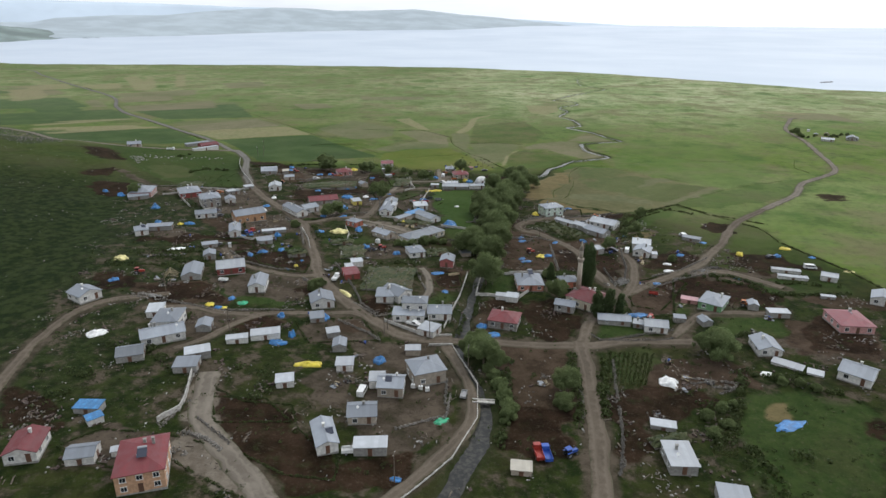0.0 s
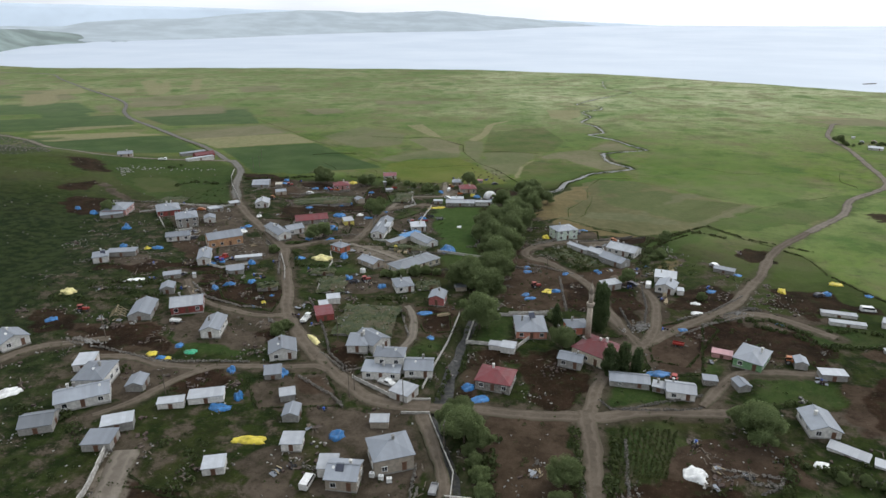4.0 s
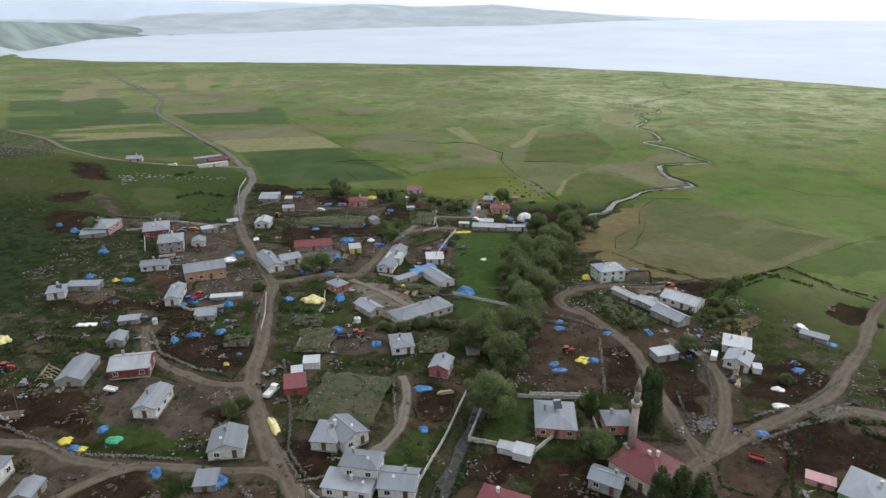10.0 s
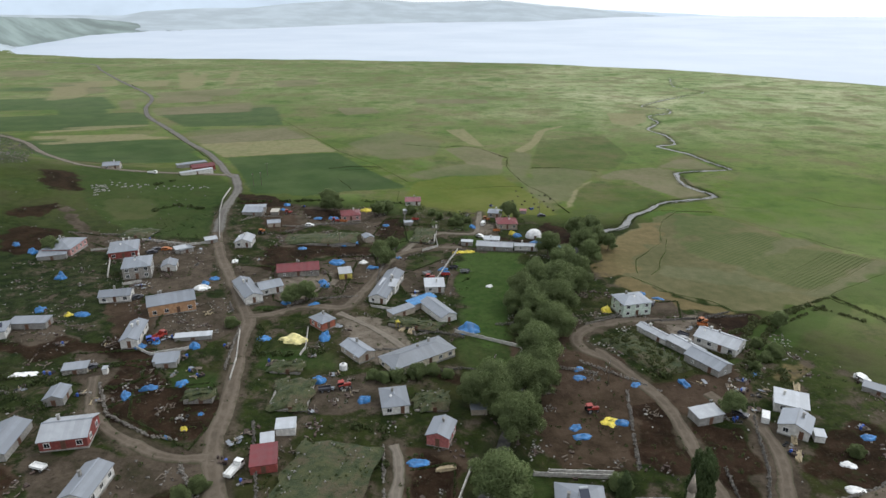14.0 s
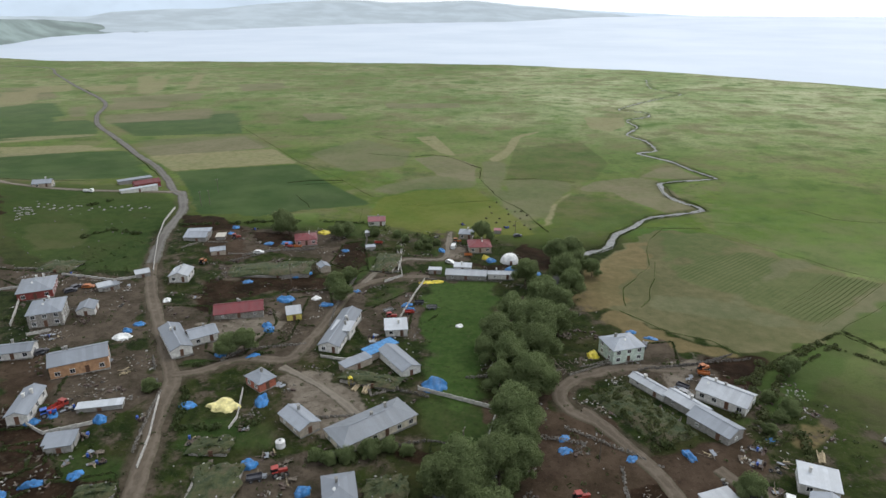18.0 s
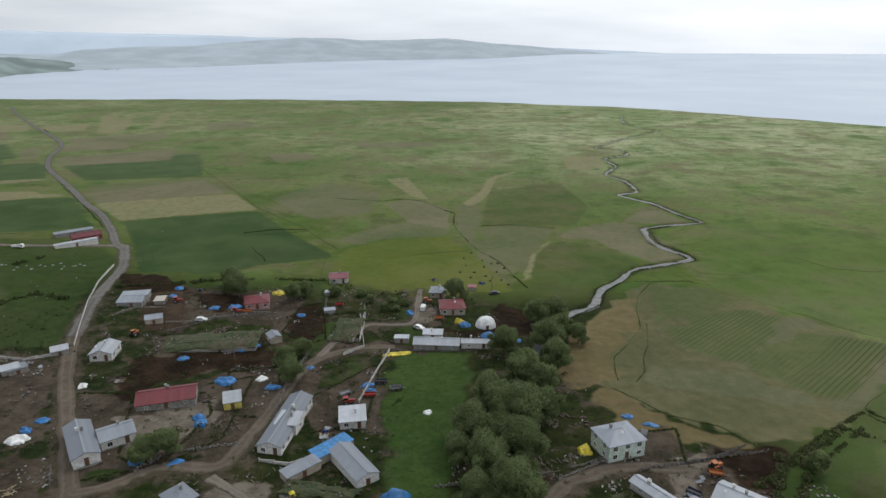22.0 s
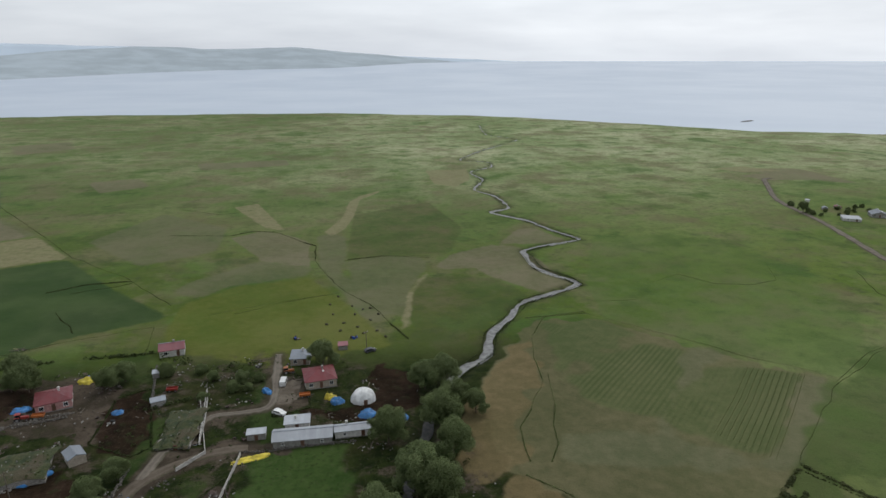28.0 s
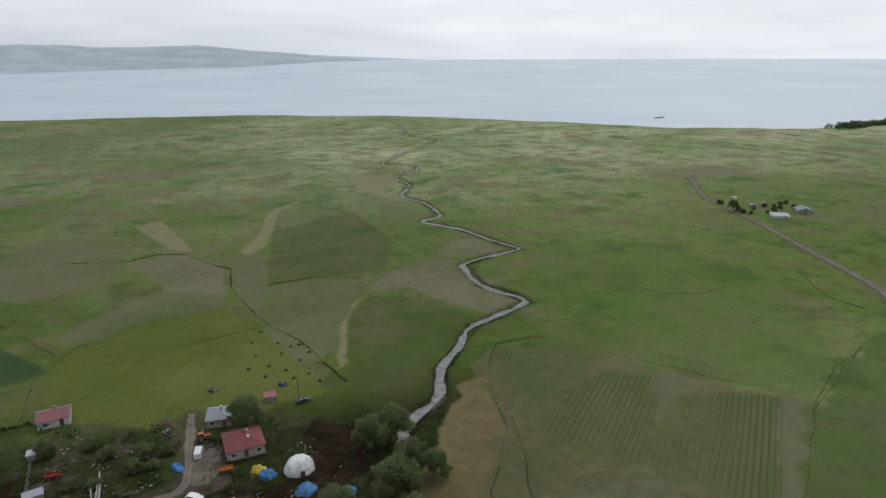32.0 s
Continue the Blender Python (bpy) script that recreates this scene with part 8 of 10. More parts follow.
hedge(0.6, [(-109.1, 511.9), (-96.1, 521.6), (-77.4, 525.2)], True)
hedge(0.55, [(-95.7, 486.7), (-81.8, 464.8)], True)
hedge(0.35, [(-24.6, 478.6), (-5.1, 491.1), (19.0, 500.2)], True)
hedge(0.3, [(-34.7, 479.3), (-6.5, 492.2), (19.5, 498.9)], True)
hedge(0.35, [(-97.7, 445.8), (-82.9, 455.3), (-53.2, 467.6), (-50.6, 442.5)], True)
hedge(0.6, [(-78.8, 608.8), (-44.6, 605.6), (-31.5, 615.3), (-18.6, 611.7), (-0.7, 586.2), (6.7, 578.2), (6.5, 551.2), (11.7, 529.8), (21.2, 500.4), (31.3, 482.8), (38.3, 459.6), (43.9, 442.6)], True)
hedge(0.45, [(24, 549.2), (43.6, 552.8), (67.9, 548.3)], True)
hedge(0.45, [(22.7, 547.2), (46, 551.2), (68.8, 544.3)], True)
hedge(0.6, [(-98, 510.2), (-76.7, 521.9)], True)
hedge(0.35, [(92.4, 439.4), (100.8, 453.8), (119.7, 455.2), (148, 419.8), (179.8, 386.2)], True)
hedge(0.35, [(226.9, 409.5), (180.9, 385.9), (151.8, 362.7), (130.3, 343.1)], True)
hedge(0.7, [(-161.1, 481.1), (-185.2, 507.5), (-234, 565), (-285.7, 623.2), (-368.1, 722.3), (-450.1, 868), (-559.8, 997.9)], True)
hedge(0.26, [(166.8, 486.5), (184.6, 496), (193.9, 479.2), (210.9, 474.5), (226.4, 478.6), (237.1, 500.2)], True)
hedge(0.3, [(127.9, 467.6), (147.8, 465.6)], True)
hedge(0.35, [(274.2, 483.4), (258.3, 453.6), (259.3, 435.3)], True)
hedge(0.4, [(-89.1, 680.5), (-58.5, 662.4), (-39.3, 674.6)], True)
hedge(0.5, [(-266.1, 476.5), (-225.6, 491.6), (-195.1, 512)], True)
hedge(0.4, [(-52.4, 491.6), (-81.8, 530.2), (-117.9, 566), (-231.5, 731.4)], True)

# rows of a tall green garden crop
CROPS = [[(63.3, 121.5), (70.4, 121.4), (79.6, 142.1), (72.1, 142.3)], [(46.1, 151.8), (57.8, 152.0), (65.4, 169.0), (51.3, 170.2)]]
for CROP, k in [(plot, k) for plot in CROPS for k in range(10)]:
    s = (k + 0.5) / 10
    hedge(0.6, [(CROP[0][0] + (CROP[1][0] - CROP[0][0]) * s, CROP[0][1] + (CROP[1][1] - CROP[0][1]) * s), (CROP[3][0] + (CROP[2][0] - CROP[3][0]) * s, CROP[3][1] + (CROP[2][1] - CROP[3][1]) * s)], True)


# borders of the dark garden and corral plots
for i, outline in enumerate(ZONE["soil"]):
    if max(p[1] for p in outline) > 440:
        continue
    ring = outline + [outline[0]]
    if i % 5 == 0 and -100 < min(p[0] for p in outline) and max(p[0] for p in outline) < 100:
        hedge(0.5, ring)
for outline in ZONE["dirt"][::3]:
    if max(p[1] for p in outline) < 440:
        hedge(0.6, outline + [outline[0]])


# ---- covered heaps ----
tarp_rng = random.Random(31)
WEIGHTS = []
for _ in range(3):
    bm = bmesh.new()
    stone(bm, 0, 0, 0, 0.22, tarp_rng)
    WEIGHTS.append(mesh_of("weight_stone", bm, RUBBLE))


def tarp(x, y, w, d, h, colour):
    word = {"blue": "bright blue", "yellow": "yellow", "paleyellow": "faded yellow", "green": "green", "white": "white"}[colour]
    ob = thing("covered_heap", x, y, tarp_rng.uniform(-20, 40), f"{word} tarpaulin draped over a low uneven heap", "tarpaulin", "covered heaps")
    bm = bmesh.new()
    k = 15
    off = tarp_rng.uniform(0, 100)
    w, d, h = 0.95 * w, 0.9 * d, 0.7 * h
    grid = []
    for i in range(k):
        row = []
        for j in range(k):
            u, v = 2 * i / (k - 1) - 1, 2 * j / (k - 1) - 1
            e = max(0.0, 1 - (abs(u) ** 2.6 + abs(v) ** 2.6)) ** 0.6
            z = h * e * (0.75 + 0.9 * noise.noise((u * 1.7 + off, v * 1.7, off))) + 0.2 * e * noise.noise((u * 5 + off, v * 3, 2))
            s = 1 + 0.36 * noise.noise((u * 1.6, v * 1.6, off + 9)) + 0.14 * noise.noise((u * 5, v * 5, off))
            ru, rv = u * math.sqrt(1 - 0.4 * v * v), v * math.sqrt(1 - 0.4 * u * u)
            row.append(bm.verts.new((ru * w / 2 * s, rv * d / 2 * s, max(z, 0.03) if 0 < i < k - 1 and 0 < j < k - 1 else -0.4)))
        grid.append(row)
    for i in range(k - 1):
        for j in range(k - 1):
            bm.faces.new((grid[i][j], grid[i + 1][j], grid[i + 1][j + 1], grid[i][j + 1]))
    part("sheet", bm, CLOTH[colour], ob, smooth=True)
    for _ in range(5):
        a = tarp_rng.uniform(0, 6.28)
        shared("weight_stone", tarp_rng.choice(WEIGHTS), ob, pose(0.47 * w * math.cos(a), 0.47 * d * math.sin(a), 0.12, 0, 0, tarp_rng.uniform(0, 360)))


tarp(88.3, 132.6, 10, 5, 0.6, "blue")
tarp(-122.5, 213.7, 4, 4, 1, "blue")
tarp(-50.9, 171.9, 6, 4, 1.2, "blue")
tarp(-18.5, 162.8, 4.5, 4, 1.8, "blue")
tarp(-54.3, 189.3, 2.5, 4, 2, "blue")
tarp(-10.1, 112.6, 3, 2, .7, "blue")
tarp(61.6, 109.2, 4, 4, 1, "blue")
tarp(-47.7, 176.7, 2.5, 4, 2.5, "blue")
tarp(-2.1, 232.3, 6, 3, .8, "blue")
tarp(13.1, 186.5, 4, 4, 1.5, "blue")
tarp(16.3, 181.3, 6, 4, .6, "blue")
tarp(36.8, 278.6, 4, 2.5, .8, "blue")
tarp(34.2, 250.6, 4, 3, .8, "blue")
tarp(-34.7, 260.7, 4, 4, 2.5, "blue")
tarp(-40.4, 189.3, 5, 5, 2.2, "blue")
tarp(68.0, 196.2, 8, 4, .8, "blue")
tarp(83.2, 223.7, 4, 3, .8, "blue")
tarp(0.9, 215.1, 3, 3, .8, "blue")
tarp(64.0, 338.2, 4, 3, 1, "blue")
tarp(-58.7, 280.6, 4.5, 4, 1.2, "blue")
tarp(-40.7, 285.0, 4, 6, 2.5, "blue")
tarp(-91.7, 268.6, 4, 3, 1.2, "blue")
tarp(36.7, 274.0, 4, 3, 1, "blue")
tarp(-95.8, 316.6, 4, 3, 1.5, "blue")
tarp(-94.7, 321.2, 4, 3, 1.2, "blue")
tarp(-53.3, 325.1, 4, 5, 1.5, "blue")
tarp(-55.2, 348.2, 6.5, 5.5, 2.2, "blue")
tarp(-40.0, 346.5, 5, 3.5, 1.2, "blue")
tarp(-20.2, 254.2, 4, 4, 2, "blue")
tarp(3.2, 298.7, 8, 7, 2.6, "blue")
tarp(-14.1, 317.5, 9, 6, 3.2, "blue")
tarp(-51.9, 307.1, 5, 2.5, 1, "blue")
tarp(-61.3, 307.0, 4, 4, 1.2, "blue")
tarp(69.4, 334.4, 5, 2.5, .8, "blue")
tarp(52.0, 272.8, 4, 2.5, .8, "blue")
tarp(65.2, 274.8, 2.5, 5, 1.2, "blue")
tarp(-10.6, 347.9, 4, 3, 1.5, "blue")
tarp(86.6, 282.9, 3.5, 2.5, .7, "blue")
tarp(-67.0, 371.2, 5, 2, 1.2, "blue")
tarp(-59.9, 370.6, 6, 2.5, 1.2, "blue")
tarp(-56.4, 373.7, 6, 4, 1.5, "blue")
tarp(-81.7, 403.8, 5, 4, 1.2, "blue")
tarp(-74.6, 406.7, 6, 4, 1.5, "blue")
tarp(-104.6, 422.6, 4, 4, 1.5, "blue")
tarp(-103.4, 414.3, 4, 3, 1, "blue")
tarp(-46.9, 402.7, 4, 4, 1, "blue")
tarp(-74.9, 361.4, 4, 3, 1, "blue")
tarp(-32.4, 360.2, 3, 3, 1, "blue")
tarp(16.8, 400.0, 5, 5, 2, "blue")
tarp(25.7, 390.8, 6, 6, 1.5, "blue")
tarp(35.0, 387.4, 6, 4, 1.2, "blue")
tarp(-5.0, 409.6, 2.5, 5, 2, "blue")
tarp(-12.1, 351.2, 5, 2.5, 1.5, "blue")
tarp(35.6, 247.0, 5, 3, .7, "blue")
tarp(103.8, 255.8, 4, 3, 1, "blue")
tarp(45.5, 253.8, 4, 3, 1.2, "blue")
tarp(-80.4, 244.1, 2.6, 5, 1.6, "blue")
tarp(-76.8, 248.5, 6, 2.6, 1.5, "blue")
tarp(-69.8, 252.6, 2.6, 4, 1.6, "blue")
tarp(-76.0, 271.3, 3.4, 3.2, 2.6, "blue")
tarp(-58.3, 240.7, 1.8, 1.5, 0.8, "blue")
tarp(-61.9, 230.9, 1.8, 1.5, 0.8, "blue")
tarp(-59.4, 234.5, 1.8, 1.6, 1, "yellow")
tarp(-39.1, 159.4, 9, 4, 1.4, "yellow")
tarp(154.5, 265.1, 6, 4, 1, "yellow")
tarp(-49.4, 281.8, 9, 7, 2.5, "paleyellow")
tarp(49.4, 320.9, 4, 5, 2.2, "yellow")
tarp(-4.4, 374.5, 7, 2.5, 1.2, "yellow")
tarp(43.0, 253.9, 5, 5, .6, "yellow")
tarp(-62.3, 423.5, 6, 5, 2, "yellow")
tarp(14.8, 403.0, 4, 4, 2.5, "yellow")
tarp(-35.7, 210.2, 2.5, 9, 1.2, "paleyellow")
tarp(130.3, 256.8, 3, 5, 2, "yellow")
tarp(-129.4, 234.4, 6, 5, 2, "paleyellow")
tarp(-80.5, 195.9, 4, 3, .8, "yellow")
tarp(-75.2, 194.2, 3, 2, .5, "yellow")
tarp(-7.7, 373.8, 8, 3, .6, "yellow")
tarp(-69.9, 198.2, 4, 3, .8, "green")
tarp(-0.2, 133.9, 5, 3, .6, "green")
tarp(-107.3, 172.6, 7, 5, 1.2, "white")
tarp(64.3, 153.1, 6, 6, 2.2, "white")
tarp(-94.9, 312.1, 6, 5, 1.8, "white")
tarp(7.6, 337.3, 3, 2.5, 1, "white")
tarp(-113.7, 248.5, 9, 3, .8, "white")
tarp(94.3, 244.4, 4, 3, .8, "white")
tarp(91.9, 235.9, 5, 3, .8, "white")
tarp(-187.1, 335.1, 3, 3, 1.8, "blue")
tarp(-176.8, 331.4, 4, 4, 2.3, "blue")
tarp(-149.2, 310.9, 5, 4.5, 2.6, "blue")
tarp(-136.1, 284.2, 4, 4, 1.8, "blue")
tarp(-121, 283.6, 5, 3, 1.8, "blue")
tarp(-88.7, 271.8, 3, 3, 1.5, "blue")
tarp(-125, 282.8, 3, 3, 1.2, "yellow")
tarp(-55, 327.8, 3.5, 3, 2.2, "blue")
tarp(-95.6, 340.5, 3, 3, 1.6, "white")
tarp(-44.8, 350.8, 4, 3, 1.5, "white")
tarp(-74.6, 201.1, 3, 3, 1, "blue")
tarp(-77, 194.2, 3.5, 2, 0.7, "blue")
tarp(116.5, 228.3, 3, 2, 0.6, "blue")
tarp(120.7, 273.9, 4, 3, 0.6, "blue")
tarp(145.7, 254.9, 5, 4, 1.6, "blue")
tarp(160.9, 254.3, 4, 2.5, .8, "blue")
tarp(93.5, 156.7, 4, 3, .9, "white")
tarp(165.9, 236.3, 5, 2, .7, "paleyellow")

# ---- vehicles ----
def wheel_mesh(r, w):
    bm = bmesh.new()
    bm_tube(bm, (0, -w / 2, 0), (0, w / 2, 0), r, r, 14)
    t = mesh_of("tyre", bm, RUBBER)
    bm = bmesh.new()
    bm_tube(bm, (0, -w / 2 - 0.02, 0), (0, w / 2 + 0.02, 0), r * 0.55, r * 0.55, 10)
    return t, mesh_of("rim", bm, STEEL)


WHEELS = {r: wheel_mesh(r, w) for r, w in ((0.33, 0.22), (0.48, 0.3), (0.75, 0.42), (0.4, 0.25))}


def wheels(ob, r, spots):
    for x, y in spots:
        t = shared("wheel", WHEELS[r][0], ob, Matrix.Translation((x, y, r)))
        shared("rim", WHEELS[r][1], t, Matrix.Identity(4))


def profile(bm, pts, w):
    """A side outline in x and z, w wide."""
    bm_prism(bm, [(x, -w / 2, z) for x, z in pts], [(x, w / 2, z) for x, z in pts])


def motor(name, x, y, rot, colour, shape, glass, length, w, wheel_r, cat):
    ob = thing(name, x, y, rot, f"parked {colour} {cat} on the bare yard", cat, "parked vehicles")
    bm = bmesh.new()
    profile(bm, shape, w)
    bmesh.ops.bevel(bm, geom=list(bm.edges), offset=0.05, segments=1, affect="EDGES")
    part("body", bm, PAINT[colour], ob)
    bm = bmesh.new()
    profile(bm, glass, w + 0.03)
    part("side_windows", bm, GLASS, ob)
    wheels(ob, wheel_r, [(sx * length * 0.31, sy * (w / 2 - 0.1)) for sx in (-1, 1) for sy in (-1, 1)])
    for sy in (-1, 1):
        bm = bmesh.new()
        bm_box(bm, length / 2 - 0.04, sy * w * 0.36, 0.72, 0.1, 0.3, 0.16)
        part("headlight", bm, FRAME, ob)
    return ob


def car(x, y, rot, colour):
    motor("car", x, y, rot, colour, [(-2.1, 0.3), (2.1, 0.3), (2.1, 0.75), (1.1, 0.92), (0.5, 1.42), (-1.3, 1.45), (-2.05, 0.95)], [(0.95, 0.95), (0.45, 1.36), (-1.25, 1.38), (-1.8, 0.97)], 4.2, 1.7, 0.33, "car")


def van(x, y, rot, colour):
    motor("van", x, y, rot, colour, [(-2.4, 0.35), (2.4, 0.35), (2.4, 0.95), (1.9, 1.15), (1.4, 1.95), (-2.4, 2.0)], [(1.75, 1.2), (1.35, 1.82), (-2.2, 1.85), (-2.2, 1.25)], 4.8, 1.85, 0.33, "van")


def pickup(x, y, rot, colour):
    ob = motor("pickup", x, y, rot, colour, [(-0.4, 0.4), (2.5, 0.4), (2.5, 0.95), (1.5, 1.1), (0.9, 1.75), (-0.35, 1.78), (-0.4, 1.0)], [(1.3, 1.12), (0.85, 1.62), (-0.25, 1.65), (-0.25, 1.12)], 5.0, 1.8, 0.33, "pickup")
    bm = bmesh.new()
    bm_box(bm, -1.45, 0, 0.62, 2.1, 1.75, 0.12)
    for sy in (-0.85, 0.85):
        bm_box(bm, -1.45, sy, 0.88, 2.1, 0.08, 0.5)
    bm_box(bm, -2.48, 0, 0.88, 0.08, 1.7, 0.5)
    part("load_bed", bm, PAINT[colour], ob)


def truck(x, y, rot, colour):
    ob = farm_truck(x, y, rot, colour)
    ob.scale = (0.8, 0.8, 0.8)


def farm_truck(x, y, rot, colour):
    ob = motor("truck", x, y, rot, colour, [(1.4, 0.5), (3.4, 0.5), (3.4, 1.5), (3.2, 2.5), (1.5, 2.6)], [(3.2, 1.55), (3.1, 2.3), (2.0, 2.35), (2.0, 1.6)], 6.4, 2.2, 0.48, "truck")
    bm = bmesh.new()
    bm_box(bm, -1.0, 0, 1.0, 4.6, 2.3, 0.16)
    for sy in (-1.12, 1.12):
        bm_box(bm, -1.0, sy, 1.5, 4.6, 0.08, 0.9)
    for sx in (-3.27, 1.27):
        bm_box(bm, sx, 0, 1.5, 0.08, 2.3, 0.9)
    part("cargo_bed", bm, PAINT[colour], ob)
    bm = bmesh.new()
    bm_box(bm, 0, 0, 0.75, 6.2, 0.8, 0.3)
    part("chassis", bm, STEEL, ob)
    return ob


def tractor(x, y, rot, colour):
    ob = thing("tractor", x, y, rot, f"parked {colour} farm tractor on bare earth", "tractor", "parked vehicles")
    bm = bmesh.new()
    profile(bm, [(-0.2, 0.7), (1.9, 0.7), (1.9, 1.35), (-0.2, 1.5)], 0.75)
    part("bonnet", bm, PAINT[colour], ob)
    bm = bmesh.new()
    profile(bm, [(-1.4, 0.8), (-0.1, 0.8), (-0.2, 2.2), (-1.3, 2.2)], 1.1)
    part("cab", bm, GLASS, ob)
    bm = bmesh.new()
    bm_box(bm, -0.75, 0, 2.3, 1.5, 1.35, 0.14)
    for sy in (-0.8, 0.8):
        bm_box(bm, -0.9, sy, 1.45, 1.3, 0.4, 0.1)
    part("cab_roof", bm, PAINT[colour], ob)
    bm = bmesh.new()
    bm_tube(bm, (1.1, 0.2, 1.3), (1.1, 0.2, 2.3), 0.06, 0.06, 6)
    part("exhaust", bm, STEEL, ob)
    wheels(ob, 0.75, [(-0.9, -0.8), (-0.9, 0.8)])
    wheels(ob, 0.4, [(1.4, -0.65), (1.4, 0.65)])


def trailer(x, y, rot, colour):
    ob = thing("farm_trailer", x, y, rot, f"open {colour} farm trailer standing on the yard", "trailer", "parked vehicles")
    bm = bmesh.new()
    bm_box(bm, 0, 0, 0.95, 4.2, 2.0, 0.14)
    for sy in (-0.97, 0.97):
        bm_box(bm, 0, sy, 1.3, 4.2, 0.07, 0.6)
    for sx in (-2.06, 2.06):
        bm_box(bm, sx, 0, 1.3, 0.07, 2.0, 0.6)
    part("bed", bm, PAINT[colour], ob)
    bm = bmesh.new()
    bm_box(bm, 2.9, 0, 0.7, 1.7, 0.12, 0.12)
    part("drawbar", bm, STEEL, ob)
    wheels(ob, 0.48, [(-0.9, -0.95), (-0.9, 0.95), (1.3, -0.95), (1.3, 0.95)])
    ob.scale = (0.8, 0.8, 0.8)


car(-127.6, 345.6, 15, "orange")
car(-131.6, 344.8, 70, "dark")
car(-112.1, 299.6, 60, "dark")
trailer(71.7, 305.2, -40, "dark")
tractor(80.3, 315.4, 30, "orange")
car(66.1, 328.6, 70, "dark")
car(114.9, 283, -60, "white")
trailer(5.9, 145.2, 80, "grey")
van(151.7, 239.9, -10, "white")
car(141.9, 253.1, 20, "dark")
pickup(-9.6, 186.9, -25, "white")
van(81.8, 260.7, 70, "white")
van(-0.2, 414.4, 85, "white")
car(-0.2, 395.7, -30, "white")
van(-21.6, 145.8, 80, "white")
truck(-20.7, 121.0, 5, "white")
truck(24.7, 120.8, 95, "blue")
truck(22.8, 121.3, 95, "red")
tractor(30.4, 121.4, 30, "blue")
tractor(38.7, 258.4, 20, "red")
truck(-89.1, 274.2, 75, "red")
tractor(-115.8, 220.6, 10, "red")
truck(-41.4, 222.9, 80, "white")
truck(-204.0, 462.9, 5, "white")
trailer(6.9, 404.9, 5, "orange")
tractor(0.9, 421.4, 10, "orange")
trailer(-34.4, 414.4, 0, "red")
tractor(71.4, 192.9, 60, "red")
trailer(78.6, 213.1, -20, "red")
tractor(107.4, 201.4, -20, "orange")
car(71.5, 301.9, -40, "grey")
car(76.1, 261.9, -35, "dark")
tractor(-26.9, 258.8, 30, "red")
trailer(-31.5, 256.4, 20, "dark")
trailer(-10.3, 345.1, 10, "red")
trailer(-3.2, 349.3, 10, "grey")
trailer(-17.8, 345.3, 40, "grey")
tractor(-15.8, 340.4, 20, "red")
trailer(-7.9, 352.9, 10, "dark")
car(28.9, 433.8, 20, "dark")
tractor(-71.7, 400.8, 10, "red")
trailer(-2.8, 349.6, 5, "dark")
car(-131.6, 341.6, 40, "dark")
trailer(79.4, 312.6, -10, "orange")
trailer(-68.0, 402.2, 0, "orange")
tractor(-98.3, 408.0, 20, "red")
tractor(-89.6, 271.7, 40, "blue")
car(-97.5, 254.5, 60, "dark")
trailer(-82.5, 216.2, -8, "white")
tractor(-99.4, 377.2, 80, "orange")
car(-81.8, 392.0, 5, "white")
car(115.4, 284.0, -60, "white")


# ---- poles ----
def pole(x, y):
    ob = thing("utility_pole", x, y, tree_rng.uniform(0, 90), "weathered timber utility pole with a crossarm", "pole", "utility poles")
    bm = bmesh.new()
    bm_tube(bm, (0, 0, -0.5), (0, 0, 8.2), 0.14, 0.09, 8)
    part("post", bm, TIMBER, ob)
    bm = bmesh.new()
    bm_box(bm, 0, 0, 7.6, 1.7, 0.12, 0.12)
    part("crossarm", bm, TIMBER, ob)
    for k in (-0.7, 0, 0.7):
        bm = bmesh.new()
        bm_tube(bm, (k, 0, 7.66), (k, 0, 7.9), 0.05, 0.04, 6)
        part("insulator", bm, FRAME, ob)


pole(-10.3, 111.7)
pole(-18.7, 179.6)
pole(-4.0, 177.8)
pole(-67.3, 176.4)
pole(19.1, 222.0)
pole(-136.4, 454.1)
pole(13.1, 269.5)
pole(-98.7, 203.7)
pole(7.6, 159.2)
pole(-133.4, 458.0)
pole(-139.6, 482.3)
pole(-28.1, 210.6)
pole(44.2, 271.2)
pole(-58.8, 364.5)
pole(27.7, 433.9)
pole(-18.0, 183.3)

